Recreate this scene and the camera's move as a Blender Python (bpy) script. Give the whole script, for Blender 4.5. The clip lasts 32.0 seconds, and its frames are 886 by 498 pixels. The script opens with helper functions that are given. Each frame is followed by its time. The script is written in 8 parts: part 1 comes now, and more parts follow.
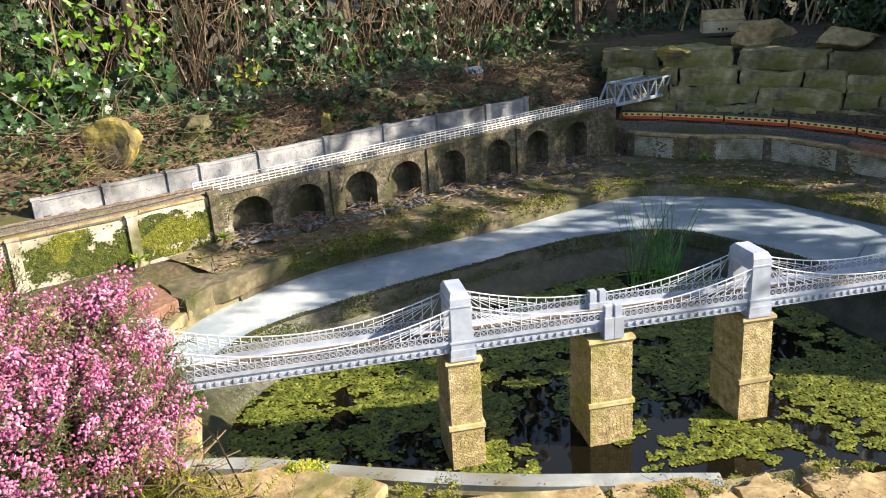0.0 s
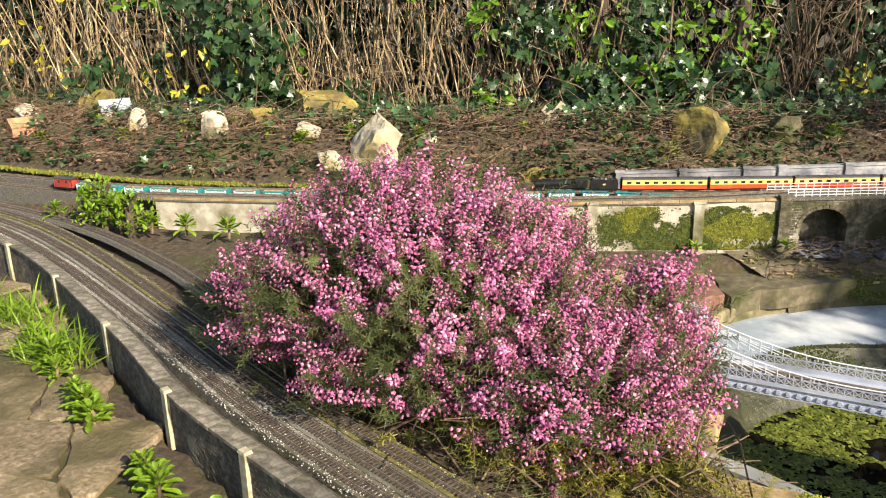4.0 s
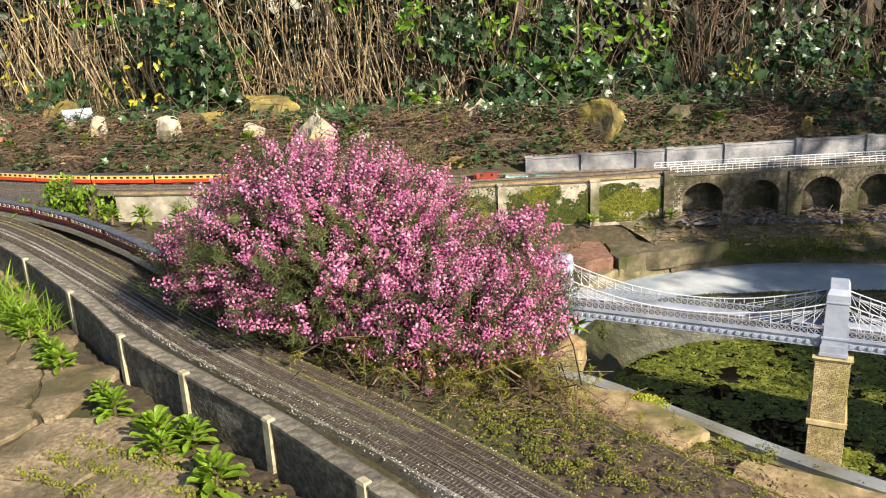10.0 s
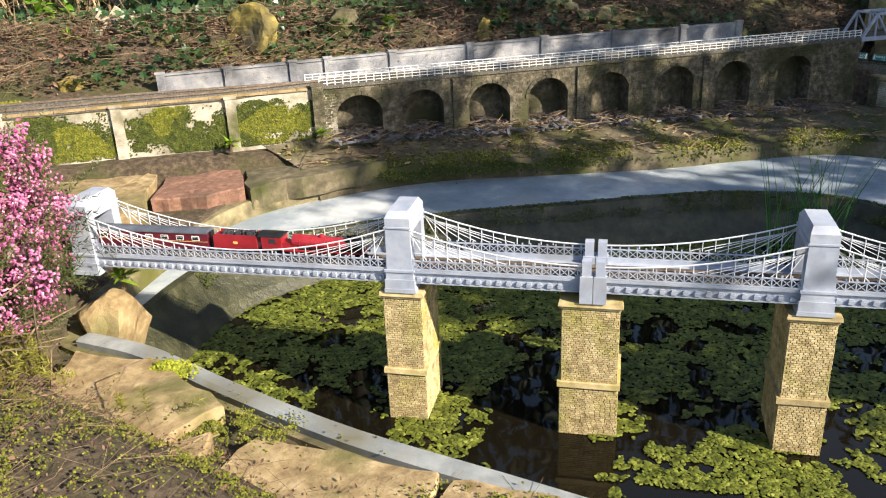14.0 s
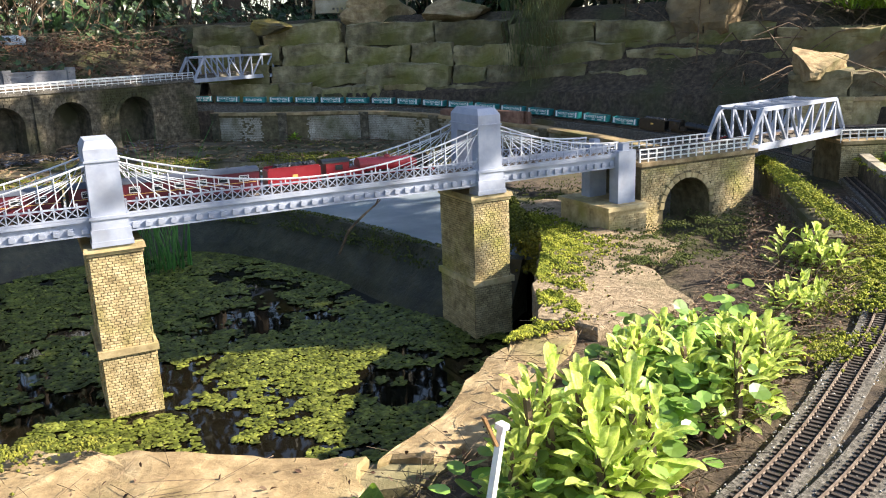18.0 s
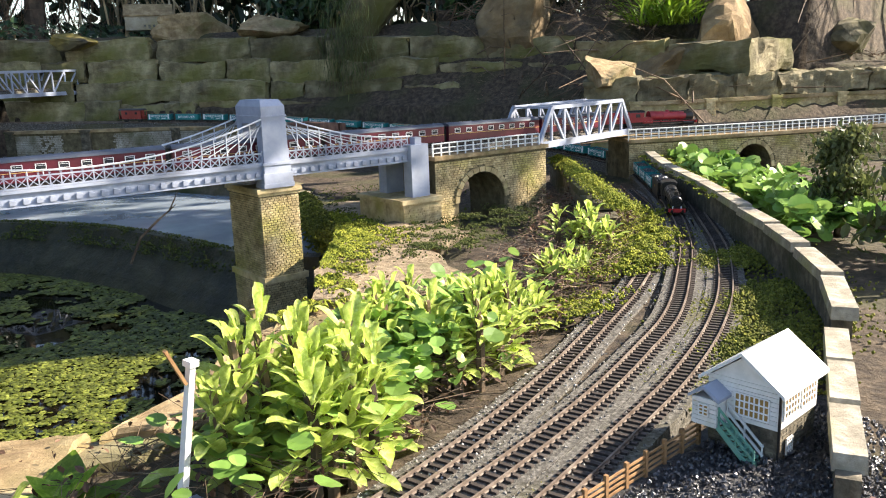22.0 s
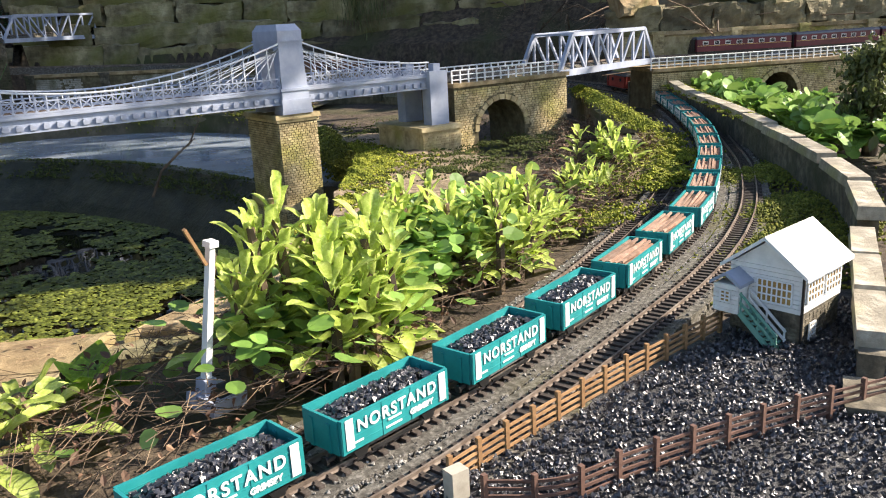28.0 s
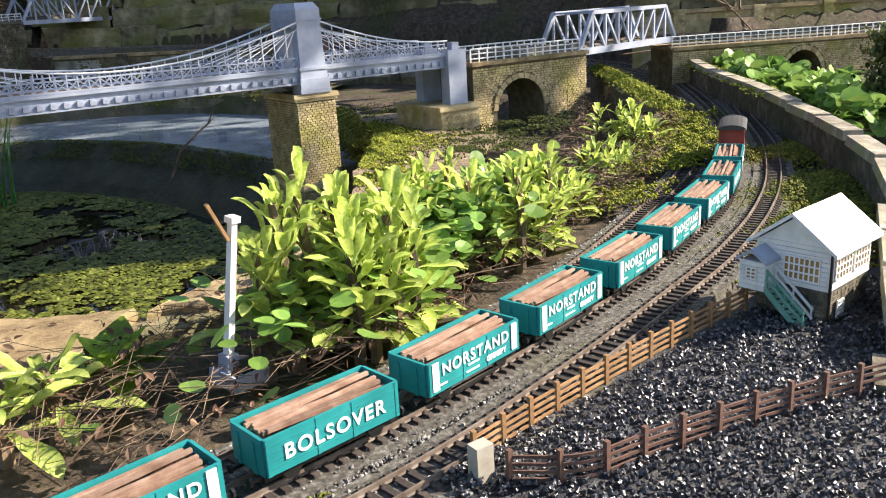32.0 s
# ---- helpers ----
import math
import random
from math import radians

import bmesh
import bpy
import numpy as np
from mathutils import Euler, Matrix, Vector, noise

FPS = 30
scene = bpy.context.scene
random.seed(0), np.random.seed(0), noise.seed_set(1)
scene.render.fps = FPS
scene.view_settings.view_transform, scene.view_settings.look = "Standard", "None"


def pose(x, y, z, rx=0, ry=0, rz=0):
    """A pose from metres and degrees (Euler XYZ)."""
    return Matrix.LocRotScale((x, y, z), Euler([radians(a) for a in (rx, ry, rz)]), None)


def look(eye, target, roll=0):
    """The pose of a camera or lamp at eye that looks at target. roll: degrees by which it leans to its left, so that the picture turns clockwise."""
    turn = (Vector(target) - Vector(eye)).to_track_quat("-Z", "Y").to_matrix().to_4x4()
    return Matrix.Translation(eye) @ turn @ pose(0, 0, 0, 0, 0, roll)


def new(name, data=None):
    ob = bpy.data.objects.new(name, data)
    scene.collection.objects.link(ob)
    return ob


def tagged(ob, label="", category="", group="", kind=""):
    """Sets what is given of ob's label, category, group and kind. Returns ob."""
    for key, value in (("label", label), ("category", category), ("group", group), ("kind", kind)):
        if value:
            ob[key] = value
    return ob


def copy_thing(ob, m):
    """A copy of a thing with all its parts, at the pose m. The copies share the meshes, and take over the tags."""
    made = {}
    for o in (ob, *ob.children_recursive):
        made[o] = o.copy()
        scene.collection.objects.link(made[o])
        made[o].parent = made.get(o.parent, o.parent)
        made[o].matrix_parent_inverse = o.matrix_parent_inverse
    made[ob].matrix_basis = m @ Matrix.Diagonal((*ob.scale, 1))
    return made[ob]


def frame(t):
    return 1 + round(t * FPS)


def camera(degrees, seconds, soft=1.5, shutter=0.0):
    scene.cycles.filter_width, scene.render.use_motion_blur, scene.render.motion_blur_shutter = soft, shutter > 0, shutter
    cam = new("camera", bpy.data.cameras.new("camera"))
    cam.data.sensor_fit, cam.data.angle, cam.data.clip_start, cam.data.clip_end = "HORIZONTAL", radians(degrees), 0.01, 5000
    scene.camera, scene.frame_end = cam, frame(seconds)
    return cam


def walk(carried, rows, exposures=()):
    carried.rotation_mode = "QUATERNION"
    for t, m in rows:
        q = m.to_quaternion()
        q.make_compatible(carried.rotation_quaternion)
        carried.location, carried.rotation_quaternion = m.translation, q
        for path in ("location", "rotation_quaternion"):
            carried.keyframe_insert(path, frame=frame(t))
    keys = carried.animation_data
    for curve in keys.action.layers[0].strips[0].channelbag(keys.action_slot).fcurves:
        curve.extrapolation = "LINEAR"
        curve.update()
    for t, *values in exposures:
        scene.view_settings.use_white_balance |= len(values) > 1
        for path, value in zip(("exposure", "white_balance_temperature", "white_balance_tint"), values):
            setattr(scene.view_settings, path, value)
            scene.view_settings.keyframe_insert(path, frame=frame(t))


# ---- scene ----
cam = camera(57.02, 32.0, soft=1.1)
ROWS = [
    (0.0, -0.2638, -1.469, 1.0329, 71.193, 3.404, -11.657),
    (0.5, -0.2679, -1.4671, 1.029, 71.189, 3.097, -10.799),
    (1.0, -0.2815, -1.4693, 1.0305, 71.338, 2.846, -9.464),
    (1.5, -0.2876, -1.4794, 1.0304, 71.406, 2.671, -7.431),
    (2.0, -0.2837, -1.4846, 1.0275, 71.382, 2.576, -4.638),
    (2.5, -0.2912, -1.4734, 1.018, 71.378, 2.541, 0.025),
    (3.0, -0.3149, -1.3905, 1.0121, 71.479, 2.357, 6.394),
    (3.5, -0.3291, -1.4021, 1.0254, 72.061, 2.118, 17.244),
    (4.0, -0.3012, -1.4942, 1.0355, 72.469, 1.228, 27.666),
    (4.5, -0.3023, -1.6041, 1.0261, 72.734, 0.404, 32.367),
    (6.5, -0.1255, -1.7555, 1.0113, 74.357, 0.777, 35.53),
    (7.0, -0.0986, -1.761, 1.0112, 74.345, 0.83, 35.026),
    (7.5, -0.078, -1.766, 1.0117, 74.313, 1.044, 34.395),
    (8.0, -0.0648, -1.766, 1.0121, 74.145, 1.456, 33.651),
    (8.5, -0.056, -1.7558, 0.9999, 73.837, 1.882, 32.528),
    (9.0, -0.0423, -1.7421, 0.992, 73.48, 2.168, 30.749),
    (9.5, -0.0259, -1.7372, 0.9957, 73.311, 2.374, 28.298),
    (10.0, 0.0061, -1.7369, 1.0144, 73.352, 2.535, 25.502),
    (10.5, 0.0592, -1.7295, 1.0364, 73.336, 2.783, 23.012),
    (11.0, 0.093, -1.7327, 1.0495, 73.254, 3.024, 21.075),
    (11.5, 0.1128, -1.7362, 1.0558, 72.767, 2.949, 19.649),
    (12.0, 0.1361, -1.7131, 1.0405, 71.954, 2.626, 18.584),
    (12.5, 0.2176, -1.5465, 1.0018, 70.92, 2.018, 17.929),
    (13.0, 0.2935, -1.4059, 0.9765, 69.722, 1.857, 17.048),
    (13.5, 0.3789, -1.3491, 0.9431, 68.755, 1.999, 16.087),
    (14.0, 0.4015, -1.2181, 0.8703, 68.021, 2.257, 12.287),
    (14.5, 0.4052, -1.1295, 0.7536, 67.882, 1.777, 4.96),
    (15.0, 0.4362, -1.1182, 0.6625, 69.527, 0.895, -2.396),
    (15.5, 0.4618, -1.1024, 0.6085, 71.153, 1.118, -8.134),
    (17.5, 0.5865, -1.1566, 0.5443, 75.033, 1.892, -23.661),
    (18.0, 0.6126, -1.1818, 0.5411, 75.496, 2.127, -27.294),
    (18.5, 0.6485, -1.196, 0.5312, 75.826, 2.306, -30.584),
    (19.0, 0.6748, -1.2142, 0.5189, 76.031, 2.36, -33.193),
    (19.5, 0.6911, -1.2194, 0.5046, 76.236, 2.231, -35.149),
    (20.0, 0.6998, -1.2214, 0.4873, 76.198, 2.042, -36.414),
    (20.5, 0.6963, -1.2265, 0.4663, 76.519, 1.875, -37.211),
    (21.0, 0.6961, -1.2339, 0.465, 76.967, 1.802, -37.574),
    (21.5, 0.6979, -1.2331, 0.4648, 77.328, 1.847, -37.772),
    (22.0, 0.6988, -1.2343, 0.4651, 77.482, 2.025, -37.861),
    (22.5, 0.7007, -1.2345, 0.4606, 77.362, 2.218, -37.997),
    (23.0, 0.7063, -1.2374, 0.4623, 77.097, 2.419, -38.035),
    (23.5, 0.7013, -1.2373, 0.4609, 76.724, 2.624, -38.063),
    (24.0, 0.7016, -1.2356, 0.457, 76.259, 2.706, -37.988),
    (24.5, 0.7011, -1.2371, 0.4516, 75.733, 2.745, -37.82),
    (25.0, 0.7026, -1.2412, 0.4391, 75.21, 2.819, -37.519),
    (25.5, 0.6998, -1.2426, 0.432, 74.855, 2.88, -37.268),
    (27.5, 0.6946, -1.2412, 0.4251, 74.524, 2.88, -36.666),
    (28.0, 0.6944, -1.2402, 0.4201, 74.207, 2.941, -36.547),
    (28.5, 0.6917, -1.2379, 0.4181, 73.917, 2.972, -36.376),
    (29.0, 0.6939, -1.238, 0.417, 73.731, 2.877, -36.188),
    (29.5, 0.6929, -1.2375, 0.4175, 73.685, 2.79, -36.026),
    (30.0, 0.6916, -1.2373, 0.4196, 73.685, 2.706, -35.949),
    (30.5, 0.691, -1.2374, 0.4189, 73.652, 2.62, -35.897),
    (31.0, 0.6917, -1.2374, 0.4172, 73.566, 2.636, -35.834),
    (31.5, 0.6933, -1.2358, 0.4157, 73.375, 2.767, -35.684),
    (32.0, 0.6927, -1.2354, 0.4152, 73.032, 3.236, -35.436),
]
walk(cam, [(t, pose(*p)) for t, *p in ROWS], [(0, 1.46, 6900, 10), (2.5, 1.38, 6900, 10), (4.5, 1.0, 6900, 10), (9, .95, 6850, 10), (13, 1.06, 6800, 10), (17, 1.6, 6650, 12), (20, 1.7, 6600, 13), (24, 1.64, 6600, 13), (28, 1.42, 6550, 14), (32, 1.4, 6550, 14)])

# ---- world, sun and exposure ----
world = bpy.data.worlds.new("sky")
scene.world = world
world.use_nodes = True
wn = world.node_tree
sky = wn.nodes.new("ShaderNodeTexSky")
sky.sky_type, sky.sun_disc = "NISHITA", False
SUN_EL, SUN_AZ = 31.0, 113.0      # degrees; azimuth clockwise from +y
sky.sun_elevation, sky.sun_rotation = radians(SUN_EL), radians(SUN_AZ)
wn.links.new(sky.outputs[0], wn.nodes["Background"].inputs[0])
wn.nodes["Background"].inputs[1].default_value = 0.105
sun = new("sun", bpy.data.lights.new("sun", "SUN"))
sun.data.energy, sun.data.angle, sun.data.color = 5.4, radians(0.53), (1.0, 0.91, 0.76)
sa, se = radians(SUN_AZ), radians(SUN_EL)
sun.matrix_world = look((math.sin(sa) * math.cos(se) * 20, math.cos(sa) * math.cos(se) * 20, math.sin(se) * 20), (0, 0, 0))

# ---- materials ----
def material(name, stops, scale=20.0, rough=0.8, metal=0.0, bump=0.4, detail=6.0, dist=0.002, second=None, spec=0.4, island=0.0):
    """Noise-mottled surface. stops: colours along the noise; second: (colour, scale, low, high) of a larger stain."""
    m = bpy.data.materials.new(name)
    m.use_nodes = True
    nt = m.node_tree
    b = nt.nodes["Principled BSDF"]
    geo = nt.nodes.new("ShaderNodeNewGeometry")
    n1 = nt.nodes.new("ShaderNodeTexNoise")
    n1.inputs["Scale"].default_value, n1.inputs["Detail"].default_value, n1.inputs["Roughness"].default_value = scale, detail, 0.65
    tc = nt.nodes.new("ShaderNodeTexCoord")
    nt.links.new(tc.outputs["Object"], n1.inputs["Vector"])
    ramp = nt.nodes.new("ShaderNodeValToRGB")
    el = ramp.color_ramp.elements
    lo, hi = 0.3, 0.7
    for i, c in enumerate(stops):
        p = lo + (hi - lo) * i / max(1, len(stops) - 1)
        e = el[i] if i < 2 else el.new(p)
        e.position = p
        e.color = (*c, 1)
    nt.links.new(n1.outputs[0], ramp.inputs[0])
    col = ramp.outputs[0]
    if second:
        c2, s2, a, z_ = second
        n2 = nt.nodes.new("ShaderNodeTexNoise")
        n2.inputs["Scale"].default_value, n2.inputs["Detail"].default_value = s2, 4
        nt.links.new(tc.outputs["Object"], n2.inputs["Vector"])
        mr = nt.nodes.new("ShaderNodeMapRange")
        mr.inputs[1].default_value, mr.inputs[2].default_value = a, z_
        nt.links.new(n2.outputs[0], mr.inputs[0])
        mx = nt.nodes.new("ShaderNodeMix")
        mx.data_type = "RGBA"
        nt.links.new(mr.outputs[0], mx.inputs[0])
        nt.links.new(col, mx.inputs[6])
        mx.inputs[7].default_value = (*c2, 1)
        col = mx.outputs[2]
    if island:
        hs = nt.nodes.new("ShaderNodeHueSaturation")
        oi = nt.nodes.new("ShaderNodeObjectInfo")
        ad = nt.nodes.new("ShaderNodeMath")
        ad.operation = "ADD"
        nt.links.new(geo.outputs["Random Per Island"], ad.inputs[0])
        nt.links.new(oi.outputs["Random"], ad.inputs[1])
        fr = nt.nodes.new("ShaderNodeMath")
        fr.operation = "FRACT"
        nt.links.new(ad.outputs[0], fr.inputs[0])
        mr2 = nt.nodes.new("ShaderNodeMapRange")
        mr2.inputs[3].default_value, mr2.inputs[4].default_value = 1 - island, 1 + island
        nt.links.new(fr.outputs[0], mr2.inputs[0])
        nt.links.new(mr2.outputs[0], hs.inputs["Value"])
        nt.links.new(col, hs.inputs["Color"])
        col = hs.outputs[0]
    nt.links.new(col, b.inputs["Base Color"])
    b.inputs["Roughness"].default_value, b.inputs["Metallic"].default_value = rough, metal
    b.inputs["Specular IOR Level"].default_value = spec
    if bump:
        bp = nt.nodes.new("ShaderNodeBump")
        bp.inputs["Strength"].default_value, bp.inputs["Distance"].default_value = bump, dist
        nt.links.new(n1.outputs[0], bp.inputs["Height"])
        nt.links.new(bp.outputs[0], b.inputs["Normal"])
    return m

def leafy(name, stops, island=0.45, rough=0.45, passing=0.35, scale=8.0):
    """Leaf surface: island-random colour, with light passing through."""
    m = material(name, stops, scale, rough, bump=0.2, island=island, spec=0.35)
    nt = m.node_tree
    b = nt.nodes["Principled BSDF"]
    tr = nt.nodes.new("ShaderNodeBsdfTranslucent")
    src = b.inputs["Base Color"].links[0].from_socket
    nt.links.new(src, tr.inputs[0])
    mx = nt.nodes.new("ShaderNodeMixShader")
    mx.inputs[0].default_value = passing
    nt.links.new(b.outputs[0], mx.inputs[1])
    nt.links.new(tr.outputs[0], mx.inputs[2])
    nt.links.new(mx.outputs[0], nt.nodes["Material Output"].inputs[0])
    return m

SOIL = material("soil", [(.02, .014, .009), (.06, .043, .027), (.125, .093, .06)], 60, .95, bump=.9, dist=.006, second=((.05, .052, .016), 5, .48, .68))
CONCRETE = material("pond_concrete", [(.045, .037, .022), (.1, .083, .05), (.18, .15, .1)], 28, .85, bump=.8, dist=.004, detail=9, second=((.045, .05, .012), 6, .45, .62))
BRICK = material("model_brick", [(.2, .15, .07), (.42, .33, .17), (.58, .48, .28)], 45, .85, bump=.6, detail=9, second=((.28, .26, .06), 11, .5, .72), island=.22)
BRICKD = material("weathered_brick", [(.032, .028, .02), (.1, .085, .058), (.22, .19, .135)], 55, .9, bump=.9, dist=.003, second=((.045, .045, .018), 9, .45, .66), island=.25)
NEARBRICK = material("dark_brick_face", [(.03, .025, .02), (.075, .064, .05), (.15, .13, .105)], 60, .85, bump=.6, second=((.2, .18, .14), 14, .55, .75), island=.3)
WALLGREY = material("blue_grey_wall", [(.12, .125, .14), (.25, .255, .28), (.4, .39, .38)], 18, .8, second=((.05, .05, .055), 5, .5, .75))
PALE = material("pale_wall", [(.2, .175, .13), (.38, .345, .28), (.52, .48, .4)], 26, .85, second=((.09, .09, .03), 9, .48, .7))
STONE = material("sandstone", [(.13, .085, .04), (.27, .195, .1), (.42, .325, .185)], 30, .88, bump=.9, dist=.005, detail=10, second=((.1, .1, .03), 7, .52, .72))
DARKSTONE = material("mossy_stone", [(.06, .05, .028), (.18, .152, .085), (.36, .31, .18)], 16, .9, bump=.9, dist=.008, detail=9, second=((.1, .1, .018), 5, .46, .66), island=.35)
REDSTONE = material("red_sandstone", [(.11, .055, .038), (.19, .1, .07), (.28, .16, .11)], 70, .85, bump=.5, second=((.08, .05, .035), 8, .5, .7))
PAVING = material("paving", [(.1, .072, .042), (.22, .165, .1), (.38, .3, .2)], 90, .72, bump=1, dist=.005, detail=12, second=((.08, .066, .03), 6, .44, .64), island=.16)
BLUEGREY = material("grey_plastic", [(.25, .285, .37), (.32, .355, .44), (.39, .42, .49)], 30, .45, bump=.15, second=((.22, .235, .27), 12, .52, .72))
WHITEMETAL = material("off_white_paint", [(.55, .56, .56), (.68, .69, .68), (.78, .78, .76)], 30, .5, bump=.1)
ALGAE = material("dark_algae", [(.012, .013, .006), (.032, .033, .016), (.07, .068, .035)], 22, .4, bump=.9, dist=.01, detail=9)
MOSS = material("moss", [(.016, .024, .004), (.05, .065, .009), (.11, .125, .018)], 90, .95, bump=1, dist=.004, island=.3)
BALLAST = material("ballast", [(.03, .027, .022), (.09, .082, .068), (.22, .205, .18)], 260, .9, bump=1, dist=.002, second=((.09, .08, .02), 6, .55, .8))
SLEEPER = material("sleeper", [(.018, .014, .011), (.04, .03, .024), (.075, .06, .05)], 120, .75, bump=.4)
RAIL = material("rail_steel", [(.08, .058, .043), (.15, .115, .09), (.25, .21, .17)], 60, .7, .0, bump=.1, spec=.2)
COAL = material("coal", [(.012, .012, .014), (.03, .03, .034), (.07, .07, .078)], 150, .28, bump=.6, spec=.8, island=.5)

# ---- helpers for building ----
def obj(name, bm, mat, parent=None, label="", smooth=False):
    me = bpy.data.meshes.new(name)
    bm.to_mesh(me)
    bm.free()
    me.materials.append(mat)
    if smooth:
        me.polygons.foreach_set("use_smooth", [True] * len(me.polygons))
    ob = new(name, me)
    if parent:
        ob.parent = parent
    if label:
        ob["label"] = label
    return ob

def part(name, bm, mat, parent, label="", smooth=False):
    return obj(name, bm, mat, parent, label, smooth)

def thing(name, label, category, group="", m=None, kind=""):
    ob = new(name)
    ob.empty_display_size = 0.01
    if m is not None:
        ob.matrix_basis = m
    return tagged(ob, label, category, group, kind)

def box(bm, x0, y0, z0, x1, y1, z1, m=None, top=1.0):
    """A box; top scales its upper face about its middle."""
    cx, cy = (x0 + x1) / 2, (y0 + y1) / 2
    vs = []
    for z in (z0, z1):
        k = top if z == z1 else 1.0
        for x, y in ((x0, y0), (x1, y0), (x1, y1), (x0, y1)):
            v = Vector((cx + (x - cx) * k, cy + (y - cy) * k, z))
            vs.append(bm.verts.new(m @ v if m is not None else v))
    for f in ((0, 3, 2, 1), (4, 5, 6, 7), (0, 1, 5, 4), (1, 2, 6, 5), (2, 3, 7, 6), (3, 0, 4, 7)):
        bm.faces.new([vs[i] for i in f])
    return vs

def bar(bm, a, b, w, h=None, up=Vector((0, 0, 1))):
    """A square rod from a to b."""
    a, b = Vector(a), Vector(b)
    d = (b - a)
    if d.length < 1e-7:
        return
    d.normalize()
    s = d.cross(up)
    if s.length < 1e-4:
        s = d.cross(Vector((0, 1, 0)))
    s.normalize()
    u = s.cross(d)
    h = h or w
    vs = []
    for p in (a, b):
        for i, j in ((-1, -1), (1, -1), (1, 1), (-1, 1)):
            vs.append(bm.verts.new(p + s * i * w / 2 + u * j * h / 2))
    for f in ((3, 2, 1, 0), (4, 5, 6, 7), (0, 1, 5, 4), (1, 2, 6, 5), (2, 3, 7, 6), (3, 0, 4, 7)):
        bm.faces.new([vs[i] for i in f])

def tube(bm, pts, radii, n=6, cap=True):
    """A round tube through pts."""
    rings = []
    for i, p in enumerate(pts):
        p = Vector(p)
        d = Vector(pts[min(i + 1, len(pts) - 1)]) - Vector(pts[max(i - 1, 0)])
        d.normalize()
        s = d.cross(Vector((0.31, 0.2, 0.93)))
        if s.length < 1e-3:
            s = d.cross(Vector((1, 0, 0)))
        s.normalize()
        u = s.cross(d)
        r = radii[i] if hasattr(radii, "__len__") else radii
        rings.append([bm.verts.new(p + (s * math.cos(2 * math.pi * k / n) + u * math.sin(2 * math.pi * k / n)) * r) for k in range(n)])
    for a, b in zip(rings, rings[1:]):
        for k in range(n):
            bm.faces.new((a[k], a[(k + 1) % n], b[(k + 1) % n], b[k]))
    if cap and n > 2:
        bm.faces.new(rings[0][::-1])
        bm.faces.new(rings[-1])

def smooth_line(pts, step=0.02):
    """Points along a smooth curve through pts, evenly spaced."""
    P = [Vector(p) for p in pts]
    P = [P[0] * 2 - P[1]] + P + [P[-1] * 2 - P[-2]]
    raw = []
    for i in range(1, len(P) - 2):
        a, b, c, d = P[i - 1:i + 3]
        for k in range(24):
            t = k / 24
            raw.append(0.5 * ((2 * b) + (c - a) * t + (2 * a - 5 * b + 4 * c - d) * t * t + (3 * b - a - 3 * c + d) * t ** 3))
    raw.append(P[-2])
    out, acc = [raw[0]], 0.0
    for a, b in zip(raw, raw[1:]):
        seg = (b - a).length
        while acc + seg >= step:
            a = a + (b - a) * ((step - acc) / seg)
            seg = (b - a).length
            acc = 0.0
            out.append(a.copy())
        acc += seg
    return out

class Line:
    """A path by arc length."""
    def __init__(self, pts, step=0.02):
        self.p, self.step = smooth_line(pts, step), step
        self.length = step * (len(self.p) - 1)

    def at(self, s):
        u = s / self.step
        i = max(0, min(len(self.p) - 2, int(math.floor(u))))
        return self.p[i] + (self.p[i + 1] - self.p[i]) * (u - i)

    def way(self, s, h=0.02):
        d = self.at(s + h) - self.at(s - h)
        return d.normalized()

    def nearest(self, x, y):
        return min(range(len(self.p)), key=lambda i: (self.p[i].x - x) ** 2 + (self.p[i].y - y) ** 2) * self.step

def ribbon(bm, line, profile, a=None, b=None, close=True):
    """Sweeps a profile of (side, height) along a line; side to the right of the way is positive."""
    pts = line if isinstance(line, list) else line.p
    rings = []
    for i, p in enumerate(pts):
        d = pts[min(i + 1, len(pts) - 1)] - pts[max(i - 1, 0)]
        d = Vector((d.x, d.y, 0)).normalized()
        s = Vector((d.y, -d.x, 0))
        rings.append([bm.verts.new(p + s * u + Vector((0, 0, v))) for u, v in profile])
    n = len(profile)
    for r, q in zip(rings, rings[1:]):
        for k in range(n if close else n - 1):
            bm.faces.new((r[k], r[(k + 1) % n], q[(k + 1) % n], q[k]))
    if close:
        bm.faces.new(rings[0][::-1])
        bm.faces.new(rings[-1])

def rock(bm, c, r, seed, m=None, squash=(1, 1, 1), sub=2, rough=0.35):
    """An angular stone."""
    res = bmesh.ops.create_icosphere(bm, subdivisions=sub, radius=1)
    rnd = random.Random(seed)
    off = Vector((rnd.random() * 50, rnd.random() * 50, rnd.random() * 50))
    planes = [(Vector((rnd.gauss(0, 1), rnd.gauss(0, 1), rnd.gauss(0, .8))).normalized(), rnd.uniform(.42, .8)) for _ in range(13)]
    for v in res["verts"]:
        p = v.co.copy()
        for n, d in planes:
            e = p.dot(n) - d
            if e > 0:
                p -= n * e
        p *= 1 + rough * .34 * noise.noise(p * 2.5 + off) + rough * .16 * noise.noise(p * 7 + off) + rough * .08 * noise.noise(p * 17 + off)
        p = Vector((p.x * squash[0], p.y * squash[1], p.z * squash[2])) * r
        if m is not None:
            p = m @ p
        v.co = Vector(c) + p

